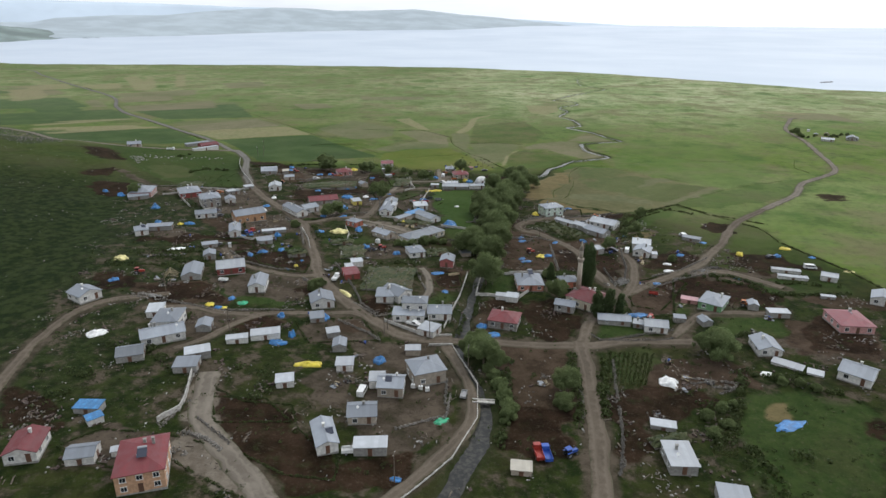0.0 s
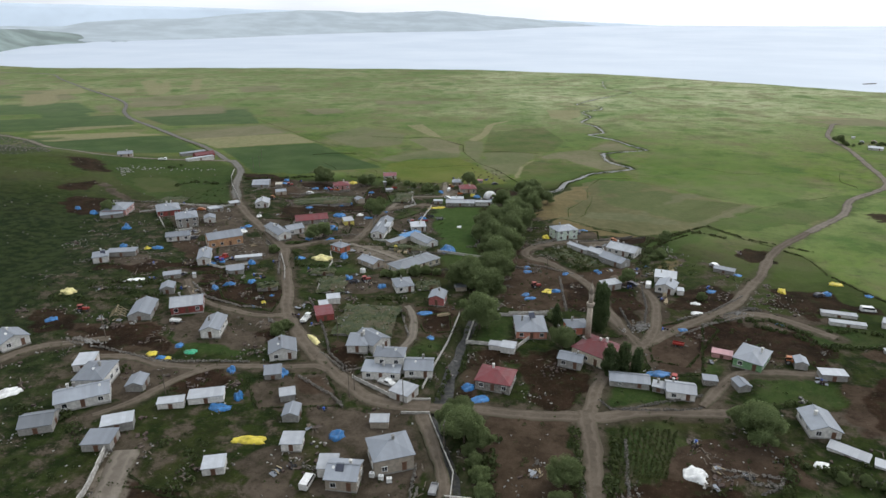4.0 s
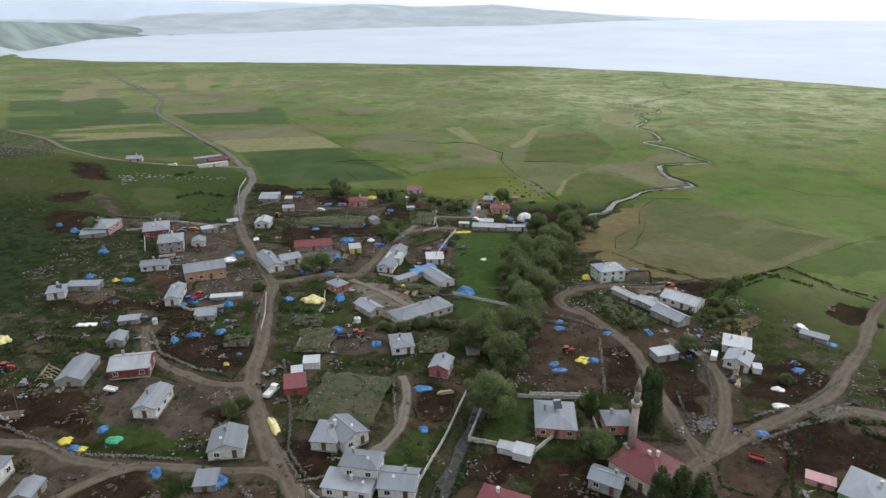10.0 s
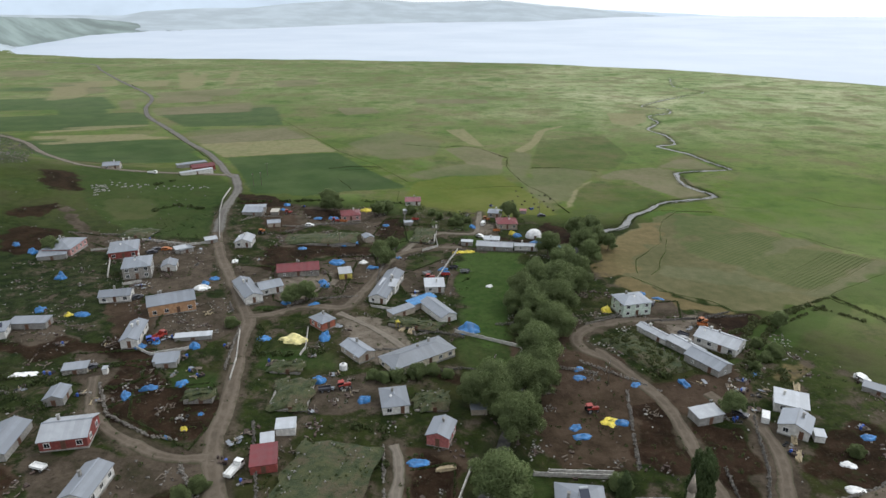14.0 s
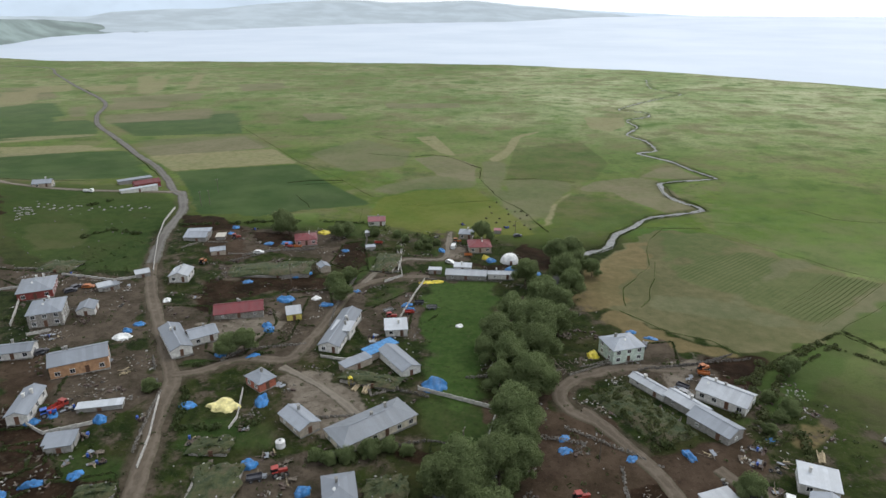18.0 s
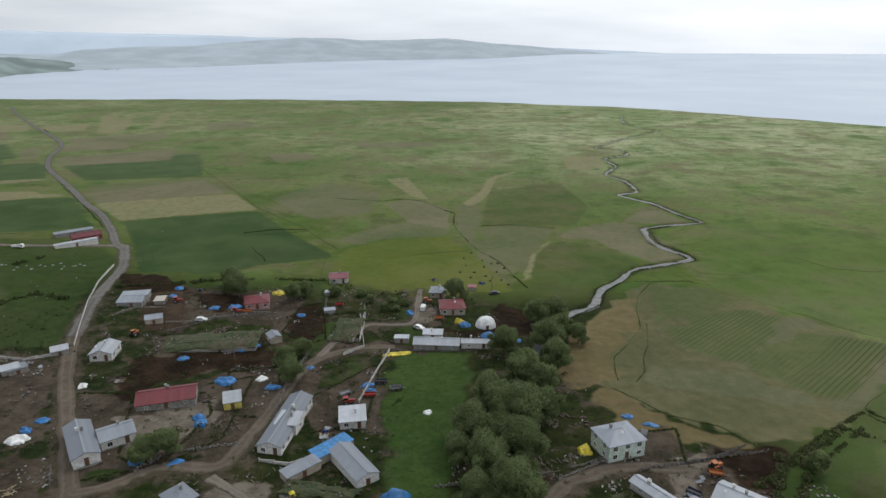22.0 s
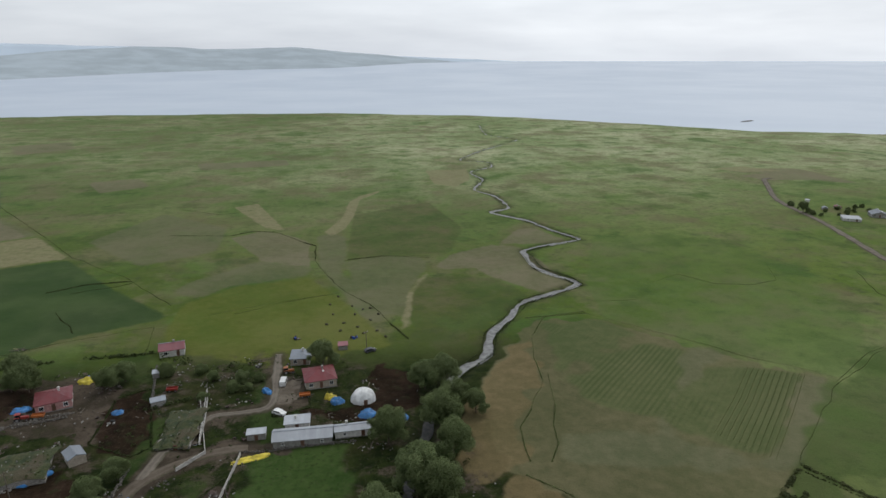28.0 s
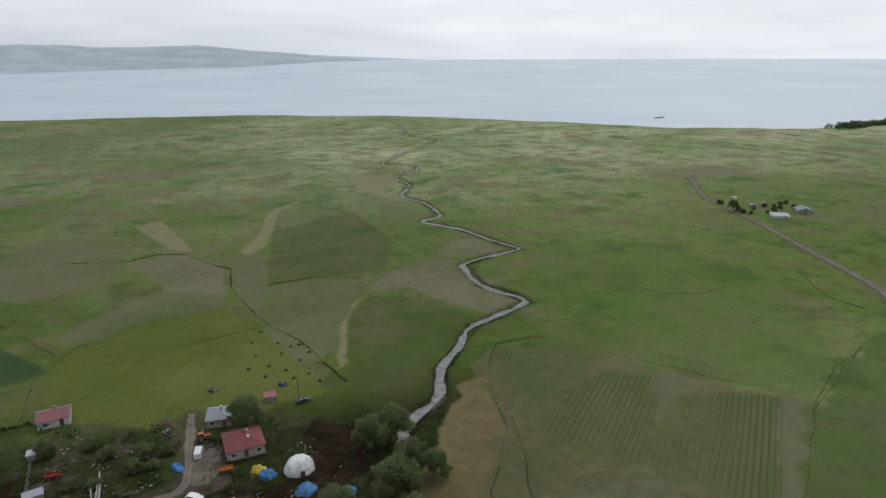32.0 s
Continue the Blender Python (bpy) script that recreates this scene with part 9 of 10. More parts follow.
# ---- far shore ----
def ridge(name, az, dist, foot, top, depth, mat, label, seed):
    """Land across the lake: bearings in degrees, with the shore's distance, its height and the crest's height at each."""
    co, faces = [], []
    k = 160
    runs = ((-0.04, -0.4), (0.0, 0.0), (0.12, 0.12), (0.3, 0.28), (0.55, 0.55), (0.8, 0.85), (1.0, 1.0), (1.15, 0.8))
    for i in range(k + 1):
        a = az[0] + (az[-1] - az[0]) * i / k
        d, z0, z1 = np.interp(a, az, dist), np.interp(a, az, foot), np.interp(a, az, top)
        z1 = z1 + 5 * noise.noise((i * 0.13, seed, 1.0)) + 2.5 * noise.noise((i * 0.6, seed, 5.0))
        dd = min(depth, 4790 - d)
        for s, f in runs:
            r = d + dd * s + (25 * noise.noise((i * 0.35, seed, 9.0)) if s < 0.2 else 0)
            z = z0 + (z1 - z0) * f if f >= 0 else z0 - 12
            z += 4 * noise.noise((i * 0.4, s * 5, seed)) * (0 < f < 1)
            co.append((r * math.sin(radians(a)), r * math.cos(radians(a)), float(z)))
    w = len(runs)
    for i in range(k):
        for j in range(w - 1):
            q = i * w + j
            faces.append((q, q + w, q + w + 1, q + 1))
    me = bpy.data.meshes.new(name)
    me.from_pydata(co, [], faces)
    me.materials.append(mat)
    me.polygons.foreach_set("use_smooth", np.ones(len(faces), bool))
    me.update()
    if sum(p.normal.z for p in me.polygons) < 0:
        me.flip_normals()
    tagged(new(name, me), label, "hill", kind="structure")


# air haze is mixed into these base colours, palest on the mountains
HAZE_GREEN = plain("hazed_far_grassland", (0.36, 0.41, 0.44), 1.0, vary=0.13, scale=0.006, fine=0.02, bumpy=0.0)
HAZE_BLUE = plain("hazed_far_hills", (0.47, 0.54, 0.61), 1.0, vary=0.08, scale=0.002, fine=0.01, bumpy=0.0)
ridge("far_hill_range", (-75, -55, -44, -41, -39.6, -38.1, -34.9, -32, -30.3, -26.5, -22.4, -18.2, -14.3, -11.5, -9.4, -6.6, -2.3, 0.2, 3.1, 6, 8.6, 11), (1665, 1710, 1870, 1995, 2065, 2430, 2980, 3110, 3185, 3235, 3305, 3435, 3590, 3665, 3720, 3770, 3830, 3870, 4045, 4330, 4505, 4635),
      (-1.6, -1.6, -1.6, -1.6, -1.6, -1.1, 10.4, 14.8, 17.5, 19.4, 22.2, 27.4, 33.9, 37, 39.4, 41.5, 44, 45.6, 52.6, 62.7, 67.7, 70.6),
      (89.6, 89.3, 88.5, 85.9, 84.6, 81.3, 75.9, 75, 95.9, 110.2, 119.1, 144.6, 170.4, 162, 153, 160.1, 165.7, 148.8, 128.1, 107.2, 90.5, 72.9), 900, HAZE_GREEN, "low hazy green hills across the lake", 2.0)
# the nearer shore's green is greyed with less painted haze
HAZE_SHORE = plain("hazed_shore_fields", (0.2, 0.25, 0.235), 1.0, vary=0.35, scale=0.006, fine=0.03, bumpy=0.0)
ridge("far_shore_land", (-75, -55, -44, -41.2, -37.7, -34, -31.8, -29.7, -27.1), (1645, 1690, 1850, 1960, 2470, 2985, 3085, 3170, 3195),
      (-1.6, -1.6, -1.6, -1.6, -0.7, 10.6, 13.9, 17, 17.9), (92.4, 90.4, 86.7, 84.2, 77.6, 65.4, 52.8, 32.4, 13.8), 380, HAZE_SHORE, "low green fields along the far lake shore", 4.0)
ridge("far_mountains", (-75, -55, -40, -25, -12, 0, 10, 20), (4400, 4400, 4400, 4450, 4500, 4560, 4600, 4620), (30, 30, 40, 50, 52, 54, 56, 58), (190, 195, 205, 190, 165, 130, 95, 56), 300, HAZE_BLUE, "pale blue hazy mountains far behind the lake", 7.0)

# dark wooded point and a small island off the shore
pts, radii = [], []
wood_rng = random.Random(3)
for _ in range(190):
    x = wood_rng.uniform(838, 1080)
    y = float(shore(x)) - wood_rng.uniform(3, 34)
    r = wood_rng.uniform(2, 5)
    pts.append((x, y, ground_z(x, y) + 0.5 * r))
    radii.append(r)
tagged(new("far_wood", leaf_cloud("far_wood", pts, radii, 7000, 1.1, LEAF_DARK, 12)), "dark belt of trees on a distant lake point", "wood", kind="stuff")
isl = thing("island", 712, 1200, 20, "small flat dark island in the lake", "island", z=-1.6)
bm = bmesh.new()
for i in range(5):
    stone(bm, (i - 2) * 7, 0.5 * i, 0.2, 6 - abs(i - 2), wood_rng, 0.25)
part("islet", bm, RUBBLE, isl)

# farm yard buildings and trees of the far hamlet
for k in range(16):
    tree(338 + 7.5 * (k % 8) + wood_rng.uniform(-3, 3), 590 + 9 * (k // 8) + 0.6 * (k % 8) + wood_rng.uniform(-4, 4), wood_rng.uniform(1.0, 2.3))

# ---- small scattered stones, planks and litter ----
rng = np.random.RandomState(8)


def strewn(name, mat, items, seed):
    """Many small boards and sheets as one mesh; items are x, y, z, length, width, thickness."""
    r = np.random.RandomState(seed)
    P = np.array(items, float)
    k = len(P)
    base = np.array([(-1, -1, -1), (1, -1, -1), (1, 1, -1), (-1, 1, -1), (-1, -1, 1), (1, -1, 1), (1, 1, 1), (-1, 1, 1)], float) * 0.5
    quad = np.array([(3, 2, 1, 0), (4, 5, 6, 7), (0, 1, 5, 4), (1, 2, 6, 5), (2, 3, 7, 6), (3, 0, 4, 7)])
    v = base[None] * P[:, None, 3:6] * r.uniform(0.8, 1.2, (k, 8, 1))
    a = r.uniform(0, 6.28, k)
    c, s = np.cos(a)[:, None], np.sin(a)[:, None]
    tilt = r.uniform(-0.25, 0.25, k)[:, None]
    vx, vy = v[:, :, 0] * c - v[:, :, 1] * s, v[:, :, 0] * s + v[:, :, 1] * c
    co = np.stack([vx + P[:, 0:1], vy + P[:, 1:2], v[:, :, 2] + tilt * v[:, :, 0] + P[:, 2:3]], -1).reshape(-1, 3)
    f = (quad[None] + (np.arange(k) * 8)[:, None, None]).reshape(-1, 4)
    me = bpy.data.meshes.new(name)
    me.from_pydata(co.tolist(), [], f.tolist())
    me.materials.append(mat)
    return me


spots = []
while len(spots) < 430:
    x, y = rng.uniform(-175, 160), rng.uniform(90, 440)
    if inside(np.array([x]), np.array([y]), VILLAGE)[0] and not any(inside(np.array([x]), np.array([y]), o)[0] for o in ZONE["lush"] + ZONE["sward"]):
        spots.append((x, y, rng.uniform(1.2, 5.5)))
bits = {"pale": [], "timber": [], "stones": [], "dark": []}
for x0, y0, r0 in spots:
    lean = rng.dirichlet((0.7, 0.6, 0.9, 0.4))
    for _ in range(rng.randint(8, 24)):
        x, y = x0 + rng.normal() * r0 * 0.6, y0 + rng.normal() * r0 * 0.6
        kind = ("pale", "timber", "stones", "dark")[rng.choice(4, p=lean)]
        z = ground_z(x, y) + 0.1
        if kind == "stones":
            bits[kind].append((x, y, z, rng.uniform(0.15, 0.42)))
        elif kind == "timber":
            bits[kind].append((x, y, z + 0.1, rng.uniform(0.5, 2.0), rng.uniform(0.1, 0.25), rng.uniform(0.08, 0.25)))
        elif kind == "pale":
            bits[kind].append((x, y, z, rng.uniform(0.15, 0.75), rng.uniform(0.1, 0.45), rng.uniform(0.05, 0.25)))
        else:
            bits[kind].append((x, y, z, rng.uniform(0.3, 1.3), rng.uniform(0.3, 0.9), rng.uniform(0.1, 0.8)))
for _ in range(900):
    x, y = rng.uniform(-175, 160), rng.uniform(90, 440)
    if inside(np.array([x]), np.array([y]), VILLAGE)[0]:
        bits["pale"].append((x, y, ground_z(x, y) + 0.06, rng.uniform(0.15, 0.45), rng.uniform(0.12, 0.35), 0.15))
for key, items in bits.items():
    bx, by = np.array([i[0] for i in items]), np.array([i[1] for i in items])
    far_off = np.ones(len(items), bool)
    for line in ROAD_LINES:
        far_off &= line_distance(bx, by, line, 4) > 3.0
    for o in ZONE["lush"] + ZONE["sward"] + ZONE["mown"] + ZONE["tan"]:
        far_off &= ~inside(bx, by, o)
    bits[key] = [i for i, ok in zip(items, far_off) if ok]
tagged(new("scattered_litter", strewn("scattered_litter", SCRAP, bits["pale"], 5)), "pale litter, sacks and scraps strewn over the yards", "litter", kind="stuff")
tagged(new("scattered_timber", strewn("scattered_timber", TIMBER, bits["timber"], 6)), "weathered planks and poles lying in heaps", "timber", kind="stuff")
tagged(new("scattered_scrap", strewn("scattered_scrap", RUST, bits["dark"], 7)), "rusty dark farm scrap lying about", "scrap", kind="stuff")
tagged(new("scattered_stones", raw_stones("scattered_stones", bits["stones"], RUBBLE, 6)), "grey field stones strewn over the yards", "stones", kind="stuff")
places = []
for _ in range(300):
    x, y = rng.uniform(-330, -150), rng.uniform(180, 450)
    places.append((x, y, ground_z(x, y) + 0.05, rng.uniform(0.15, 0.5)))
sx0, sy0 = [p[0] for p in ZONE["scree"][0]], [p[1] for p in ZONE["scree"][0]]
for _ in range(2600):
    x, y = rng.uniform(min(sx0), max(sx0)), rng.uniform(min(sy0), max(sy0))
    if inside(np.array([x]), np.array([y]), ZONE["scree"][0])[0] and noise.noise((x * 0.06, y * 0.06, 3)) > -0.15:
        places.append((x, y, ground_z(x, y) + 0.1, rng.uniform(0.2, 0.8)))
tagged(new("hillside_rocks", raw_stones("hillside_rocks", places, RUBBLE, 9)), "grey rocks on the grassy hillside", "rocks", kind="stuff")
pts, radii = [], []
for _ in range(6500):
    x, y = rng.uniform(-200, 165), rng.uniform(85, 445)
    if noise.noise((x * 0.04, y * 0.04, 5)) > -0.05 and inside(np.array([x]), np.array([y]), VILLAGE)[0]:
        r = rng.uniform(0.3, 0.8)
        pts.append((x, y, ground_z(x, y) + 0.1 * r))
        radii.append(r)
tagged(new("weed_tufts", leaf_cloud("weed_tufts", pts, radii, 42000, 0.2, REED, 4, 0.6)), "dark green tufts of weeds and nettles", "weeds", kind="stuff")


# ---- pale slabs on the meadow, boulders by the lane, a playground slide ----
hive_rng = random.Random(12)
SLABS = []
for k in range(4):
    bm = bmesh.new()
    bm_box(bm, 0, 0, 0.1, hive_rng.uniform(0.9, 1.7), hive_rng.uniform(0.5, 0.8), 0.36, 0.1)
    bm_box(bm, hive_rng.uniform(-0.2, 0.2), 0, 0.36, 0.7, 0.4, 0.2, 0.3)
    bmesh.ops.bevel(bm, geom=list(bm.edges), offset=0.07, segments=1, affect="EDGES")
    SLABS.append(mesh_of("stone_slab", bm, SCRAP))
for k in range(58):
    if k < 26:
        u, v = (k % 6 + hive_rng.uniform(0.1, 0.9)) / 6, (k // 6 + hive_rng.uniform(0.2, 0.8)) / 5
        x, y = -214 + 5 * u + 12 * v, 421 + 6 * u - 15 * v
    else:
        u = hive_rng.random()
        x, y = -207 + 44 * u + hive_rng.uniform(-3, 3), 429 + 20 * u + hive_rng.uniform(-9, 4)
    ob = new("stone_slab", SLABS[k % 4])
    ob.matrix_world = pose(x, y, ground_z(x, y), 0, 0, hive_rng.uniform(20, 70))
    tagged(ob, "pale flat stone slab lying in the grass", "stone", "pale slabs on the meadow")
for (x1, y1), (x2, y2) in zip(BOULDERS[:-1], BOULDERS[1:]):
    for k in range(2):
        bx, by = x1 + (x2 - x1) * k / 2, y1 + (y2 - y1) * k / 2
        bm = bmesh.new()
        stone(bm, 0, 0, 0.2, hive_rng.uniform(0.5, 0.75), hive_rng)
        ob = new("boulder", mesh_of("boulder", bm, RUBBLE))
        ob.matrix_world = pose(bx, by, ground_z(bx, by) + 0.15, 0, 0, hive_rng.uniform(0, 360))
        tagged(ob, "rounded grey boulder edging the dirt lane", "boulder", "boulders along the lane")
slide = thing("playground_slide", SLIDE[0], SLIDE[1], 35, "small yellow playground slide on bare ground", "slide")
bm = bmesh.new()
bm_prism(bm, [(-0.6, -0.35, 1.5), (2.2, -0.35, 0.1), (2.2, 0.35, 0.1), (-0.6, 0.35, 1.5)], [(-0.6, -0.35, 1.6), (2.2, -0.35, 0.2), (2.2, 0.35, 0.2), (-0.6, 0.35, 1.6)])
part("chute", bm, CLOTH["yellow"], slide)
for sx in (-1.6, -0.6):
    for sy in (-0.4, 0.4):
        bm = bmesh.new()
        bm_tube(bm, (sx, sy, -0.2), (sx, sy, 2.3), 0.06, 0.06, 6)
        part("post", bm, CLOTH["yellow"], slide)
bm = bmesh.new()
bm_box(bm, -1.1, 0, 1.5, 1.1, 0.9, 0.1)
part("platform", bm, TIMBER, slide)
bm = bmesh.new()
bm_prism(bm, [(-1.7, -0.6, 2.3), (-0.5, -0.6, 2.3), (-0.5, 0.6, 2.3), (-1.7, 0.6, 2.3)], [(-1.15, -0.05, 2.8), (-1.05, -0.05, 2.8), (-1.05, 0.05, 2.8), (-1.15, 0.05, 2.8)])
part("canopy", bm, CLOTH["yellow"], slide)

for hx, hy in HEAPS:
    places = []
    for _ in range(70):
        a, r = hive_rng.uniform(0, 6.28), abs(hive_rng.gauss(0, 1.5))
        x, y = hx + 1.6 * r * math.cos(a), hy + r * math.sin(a)
        places.append((x, y, ground_z(x, y) + max(0.05, 0.7 - 0.3 * r), hive_rng.uniform(0.2, 0.5)))
    tagged(new("stone_heap", raw_stones("stone_heap", places, SCRAP if hive_rng.random() < 0.4 else RUBBLE, int(abs(hx)))), "loose heap of grey rubble stones beside the lane", "stones", kind="stuff")
for hx, hy in CRATES:
    ob = thing("water_container", hx, hy, hive_rng.uniform(-10, 10), "white plastic water container in a steel cage", "container", "water containers by the house")
    bm = bmesh.new()
    bm_box(bm, 0, 0, 0.72, 1.15, 0.95, 1.1)
    bmesh.ops.bevel(bm, geom=list(bm.edges), offset=0.08, segments=1, affect="EDGES")
    part("shell", bm, CLOTH["white"], ob)
    bm = bmesh.new()
    bm_box(bm, 0, 0, 0.08, 1.2, 1.0, 0.16)
    part("pallet", bm, TIMBER, ob)
    for sx, sy in ((-1, -1), (1, -1), (1, 1), (-1, 1)):
        bm = bmesh.new()
        bm_box(bm, sx * 0.6, sy * 0.5, 0.72, 0.04, 0.04, 1.15)
        part("cage_post", bm, STEEL, ob)
    bm = bmesh.new()
    bm_tube(bm, (0, 0, 1.25), (0, 0, 1.34), 0.12, 0.12, 10)
    part("cap", bm, STEEL, ob)

# ---- hay heaps on the yellow-green meadow ----
hay_rng = random.Random(8)
HAY = plain("cut_hay", (0.07, 0.068, 0.032), 0.95, vary=0.4, scale=2.0, fine=14, bumpy=0.6, dist=0.08)
HAY_MESHES = []
for _ in range(3):
    bm = bmesh.new()
    stone(bm, 0, 0, 0.25, 0.75, hay_rng, 0.7)
    HAY_MESHES.append(mesh_of("hay_heap", bm, HAY))
for hx, hy in [(14.6, 484.7), (18.2, 494.0), (24.0, 481.2), (20.0, 462.4), (24.8, 471.1), (28.4, 476.4), (25.4, 457.3), (30.8, 463.8), (32.7, 452.6), (27.4, 450.8), (34.5, 469.4), (18.6, 454.4), (35.5, 446.0), (15.8, 472.8), (13.2, 461.9), (31.6, 477.3)]:
    ob = new("hay_heap", hay_rng.choice(HAY_MESHES))
    ob.matrix_world = pose(hx, hy, ground_z(hx, hy), 0, 0, hay_rng.uniform(0, 360))
    tagged(ob, "small heap of cut hay on the mown meadow", "hay heap", "hay heaps on the meadow")

# ---- heaps of planks, drums and sheets in the yards ----
pile_rng = random.Random(77)


def pieces():
    made = {}
    for k, (sx, sy, sz, mat) in enumerate(((2.4, 0.2, 0.06, TIMBER), (3.2, 0.14, 0.12, TIMBER), (1.7, 0.25, 0.05, PALE_WOOD))):
        bm = bmesh.new()
        bm_box(bm, 0, 0, 0, sx, sy, sz)
        made.setdefault("plank", []).append(mesh_of("plank", bm, mat))
    for mat in (ROOF["pale"], RUST, ROOF["grey"], TIMBER):
        bm = bmesh.new()
        k = 9
        top = [[bm.verts.new((-0.9 + 1.8 * i / (k - 1), y, 0.035 * (-1) ** i)) for i in range(k)] for y in (-0.5, 0.5)]
        low = [[bm.verts.new((v.co.x, v.co.y, v.co.z - 0.02)) for v in row] for row in top]
        for i in range(k - 1):
            bm.faces.new((top[0][i], top[0][i + 1], top[1][i + 1], top[1][i]))
            bm.faces.new((low[1][i], low[1][i + 1], low[0][i + 1], low[0][i]))
            for row in (0, 1):
                bm.faces.new((low[row][i], low[row][i + 1], top[row][i + 1], top[row][i]))
        made.setdefault("metal_sheet", []).append(mesh_of("metal_sheet", bm, mat))
    for mat in (PAINT["blue"], RUST, RUST):
        bm = bmesh.new()
        bm_tube(bm, (0, 0, 0), (0, 0, 0.9), 0.3, 0.3, 12)
        for z in (0.28, 0.6):
            bm_tube(bm, (0, 0, z), (0, 0, z + 0.05), 0.32, 0.32, 12)
        made.setdefault("drum", []).append(mesh_of("drum", bm, mat))
    for mat in (SCRAP, TIMBER, SCRAP):
        bm = bmesh.new()
        stone(bm, 0, 0, 0, 0.45, pile_rng, 0.6)
        made.setdefault("sack", []).append(mesh_of("sack", bm, mat, True))
    bm = bmesh.new()
    bmesh.ops.create_cone(bm, cap_ends=False, segments=14, radius1=0.48, radius2=0.48, depth=0.24)
    bmesh.ops.solidify(bm, geom=list(bm.faces), thickness=0.2)
    made["tyre"] = [mesh_of("tyre", bm, RUBBER)]
    for mat in (RUBBLE, CONCRETE):
        bm = bmesh.new()
        bm_box(bm, 0, 0, 0.12, 0.55, 0.3, 0.28)
        made.setdefault("block", []).append(mesh_of("block", bm, mat))
    return made


PIECES = pieces()


def scrap_pile(x, y):
    lean = pile_rng.choice((("plank", "plank", "plank", "metal_sheet"), ("metal_sheet", "drum", "sack", "plank"), ("sack", "sack", "block", "tyre"), ("block", "plank", "block", "metal_sheet"), ("drum", "tyre", "metal_sheet", "plank")))
    words = {"plank": "weathered planks", "metal_sheet": "roofing sheets", "drum": "oil drums", "sack": "filled sacks", "block": "loose blocks", "tyre": "old tyres"}
    ob = thing("scrap_pile", x, y, pile_rng.uniform(0, 360), f"untidy heap of {words[lean[0]]} and {words[lean[2] if lean[2] != lean[0] else lean[3]]} on bare earth", "scrap pile", "scrap piles in the yards")
    for k in range(pile_rng.randint(7, 11)):
        kind = pile_rng.choice(lean)
        a, r = pile_rng.uniform(0, 6.28), 1.7 * math.sqrt(pile_rng.random())
        px_, py_ = r * math.cos(a), 0.7 * r * math.sin(a)
        if kind in ("plank", "metal_sheet"):
            m4 = pose(px_, py_, 0.12 + 0.05 * k, pile_rng.uniform(-12, 12), pile_rng.uniform(-14, 14), pile_rng.uniform(0, 360))
        elif kind == "tyre":
            m4 = pose(px_, py_, 0.15, 0, 0, 0)
        else:
            m4 = pose(px_, py_, 0.1 if kind == "sack" else 0.0, 0, 0, pile_rng.uniform(0, 360))
        shared(kind, pile_rng.choice(PIECES[kind]), ob, m4)


for sx, sy in [
    (-107.2, 215.3), (-102.2, 215), (-96, 215), (-119.8, 238.8), (-90.6, 243.2), (-86.2, 240.2), (-89.5, 277.8), (-89.6, 273.3),
    (-83.5, 249.3), (-51.1, 267.2), (-38.3, 220.3), (-45.7, 225.3), (-31.9, 247.5), (-27.2, 261.7), (-31.6, 264.7), (-24.2, 256.9),
    (-43.6, 259.2), (-12.2, 233.8), (71.5, 266.3), (77.4, 274.1), (82.1, 279), (72.5, 260.2), (83.9, 246.8), (83.5, 250.2),
    (63.8, 222.9), (67, 225.4), (113.9, 283), (132.8, 303.1), (-93.7, 450.2), (-95, 422.1), (-66.6, 413.4), (-63.2, 425.4),
    (-47.4, 397.1), (-87.3, 381.1), (-9.2, 428.6), (2.1, 450.5), (23.6, 446.8), (-21.8, 383.8), (-13, 359.4), (-19, 324.9),
]:
    scrap_pile(sx, sy)
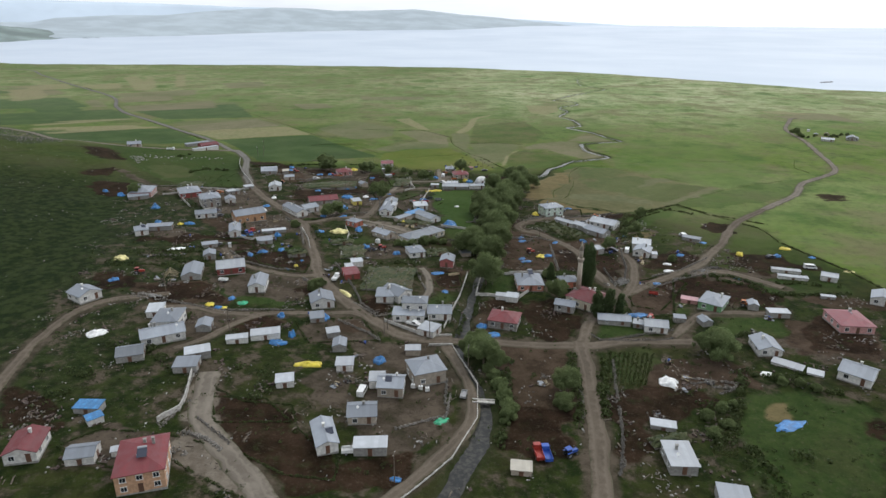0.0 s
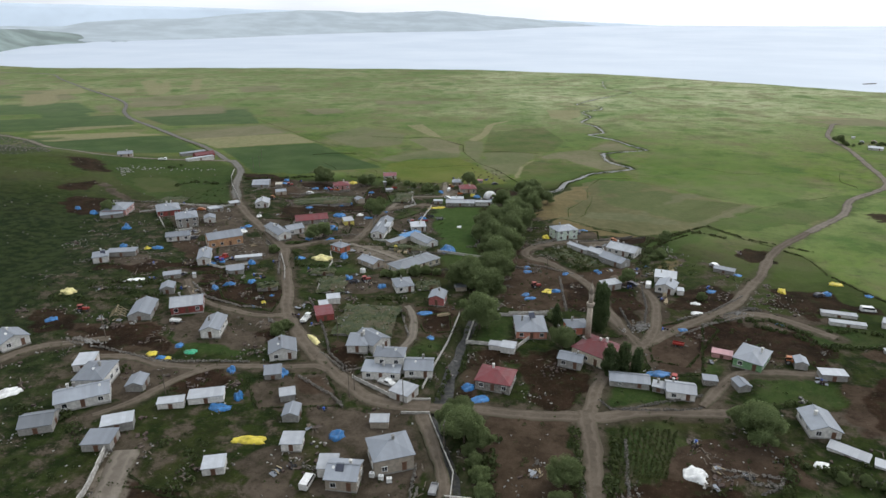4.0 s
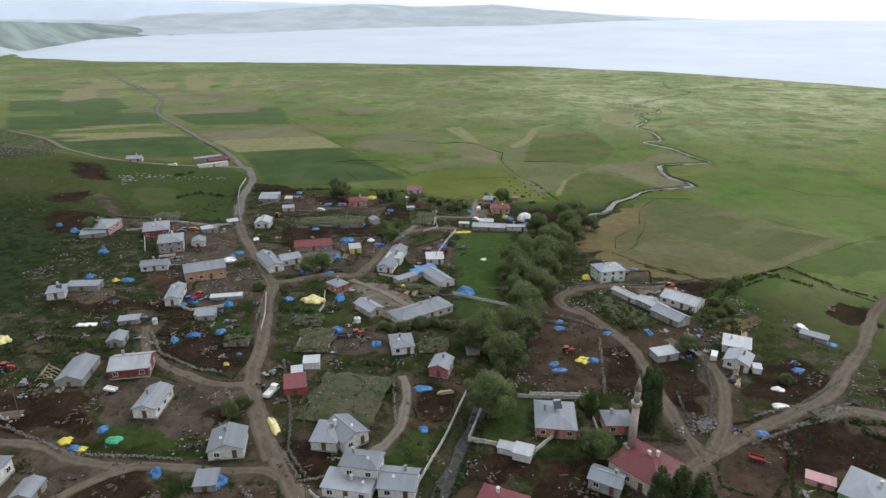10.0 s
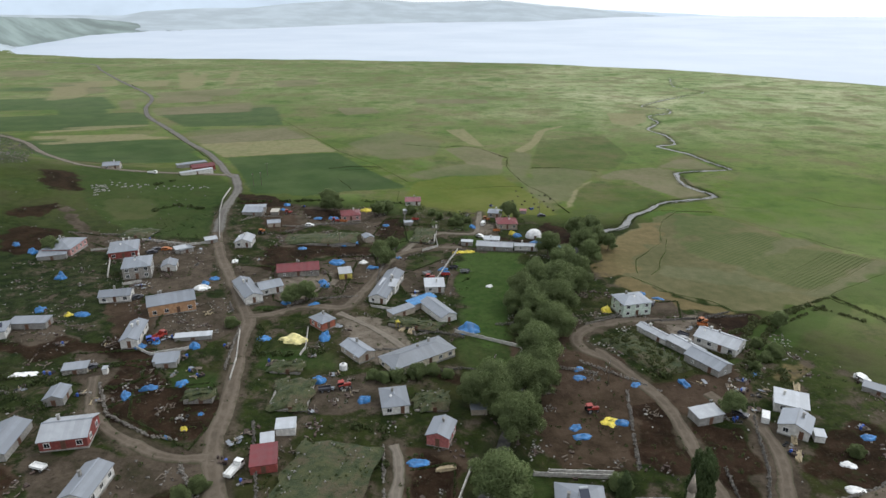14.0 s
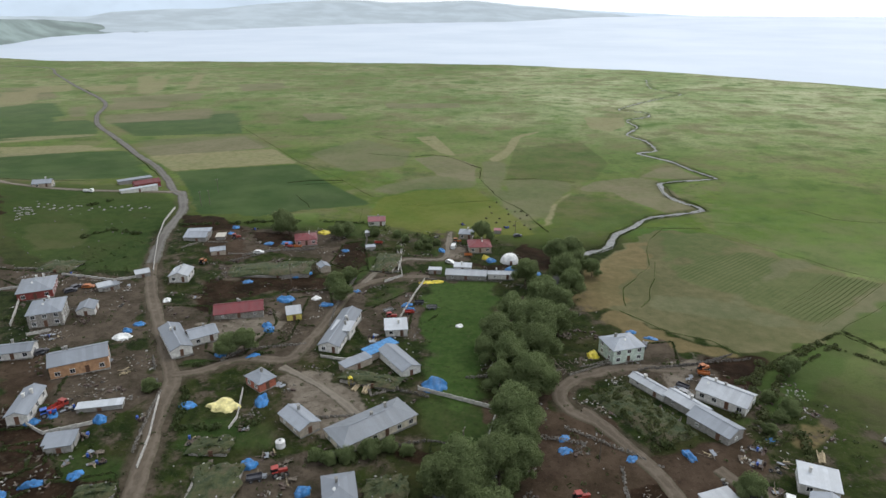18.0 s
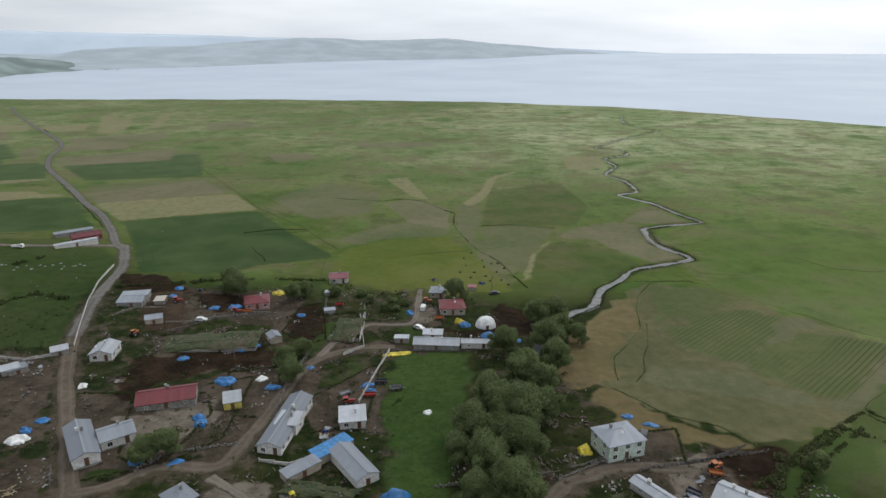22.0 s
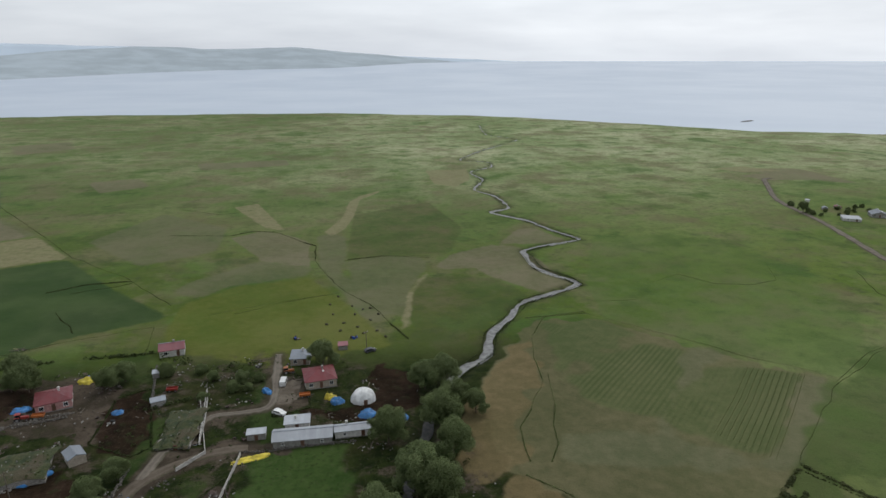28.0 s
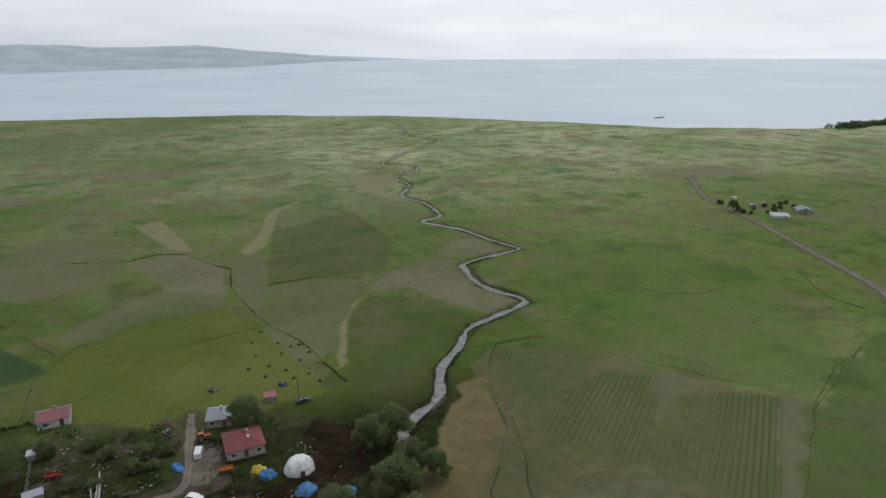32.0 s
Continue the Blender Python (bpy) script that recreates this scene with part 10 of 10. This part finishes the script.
for sx, sy in [
    (-76, 265), (-67.5, 257.2), (-137.5, 305.9), (-112.5, 299.7), (-134.8, 353), (-123.3, 346.9), (-120.7, 352.6), (-142.1, 356),
    (-24.9, 165.2), (-22.3, 159.4), (-29, 149.1), (-26.8, 151.4), (-44.6, 191.2), (-102.9, 209.7), (77.4, 223.1), (103.6, 259.5),
    (74.6, 259.3), (80.6, 265.2), (85.6, 203), (111.3, 192), (101.9, 182.6), (67.4, 164), (69.8, 155), (75.7, 152.9),
    (66.3, 149), (56.1, 137.4), (28.6, 151.8), (-24.3, 173.4), (-91.9, 274.4), (-90.1, 277), (-80.5, 277), (-40.5, 274),
    (-31.4, 257.8), (-26.7, 258.5), (-19.1, 322.2), (-12.9, 327), (-12.6, 348.7), (71.2, 304), (75.8, 309.9), (79.9, 272.8),
    (82.9, 271.3), (86.2, 273.6), (69.8, 275.5), (79.6, 278.7), (90.7, 270.4),
]:
    scrap_pile(sx, sy)
for sx, sy in [
    (-106.8, 250.4), (-108.5, 242.2), (-97.5, 254.6), (-94.1, 256.5), (-90.4, 271.0), (-86.3, 274.8), (-66.7, 273.7), (-70.1, 259.5),
    (-74.6, 256.6), (-61.9, 238.5), (-43.5, 235.5), (-45.5, 232.1), (-41.5, 253.0), (-37.6, 247.1), (-91.7, 242.8), (-114.1, 264.7),
    (-100.4, 267.3), (-118.8, 347.8), (-115.1, 349.6), (-133.6, 343.4), (-96.4, 346.0), (-86.9, 344.5), (-55.3, 357.1), (-108.1, 333.5),
    (-116.9, 309.6), (-113.3, 308.8), (-89.1, 296.9), (-82.6, 293.2), (-87.9, 276.5), (-38.8, 293.5), (-100.2, 290.8),
]:
    scrap_pile(sx, sy)

# bare frame of a roof truss standing on the ground
tf = thing("timber_frame", -103.8, 220.1, 20, "bare weathered roof trusses standing on the ground", "timber frame")
for k in range(4):
    for sx, ex in ((-2.6, 0.15), (2.6, -0.15)):
        bm = bmesh.new()
        bm_tube(bm, (sx, 1.6 * k - 2.4, -0.1), (ex, 1.6 * k - 2.4, 2.3), 0.1, 0.08, 6)
        part("rafter", bm, PALE_WOOD, tf)
    bm = bmesh.new()
    bm_tube(bm, (-1.7, 1.6 * k - 2.4, 0.8), (1.7, 1.6 * k - 2.4, 0.8), 0.08, 0.08, 6)
    part("tie_beam", bm, PALE_WOOD, tf)
bm = bmesh.new()
bm_tube(bm, (0, -2.9, 2.25), (0, 2.9, 2.25), 0.09, 0.09, 6)
part("ridge_pole", bm, PALE_WOOD, tf)
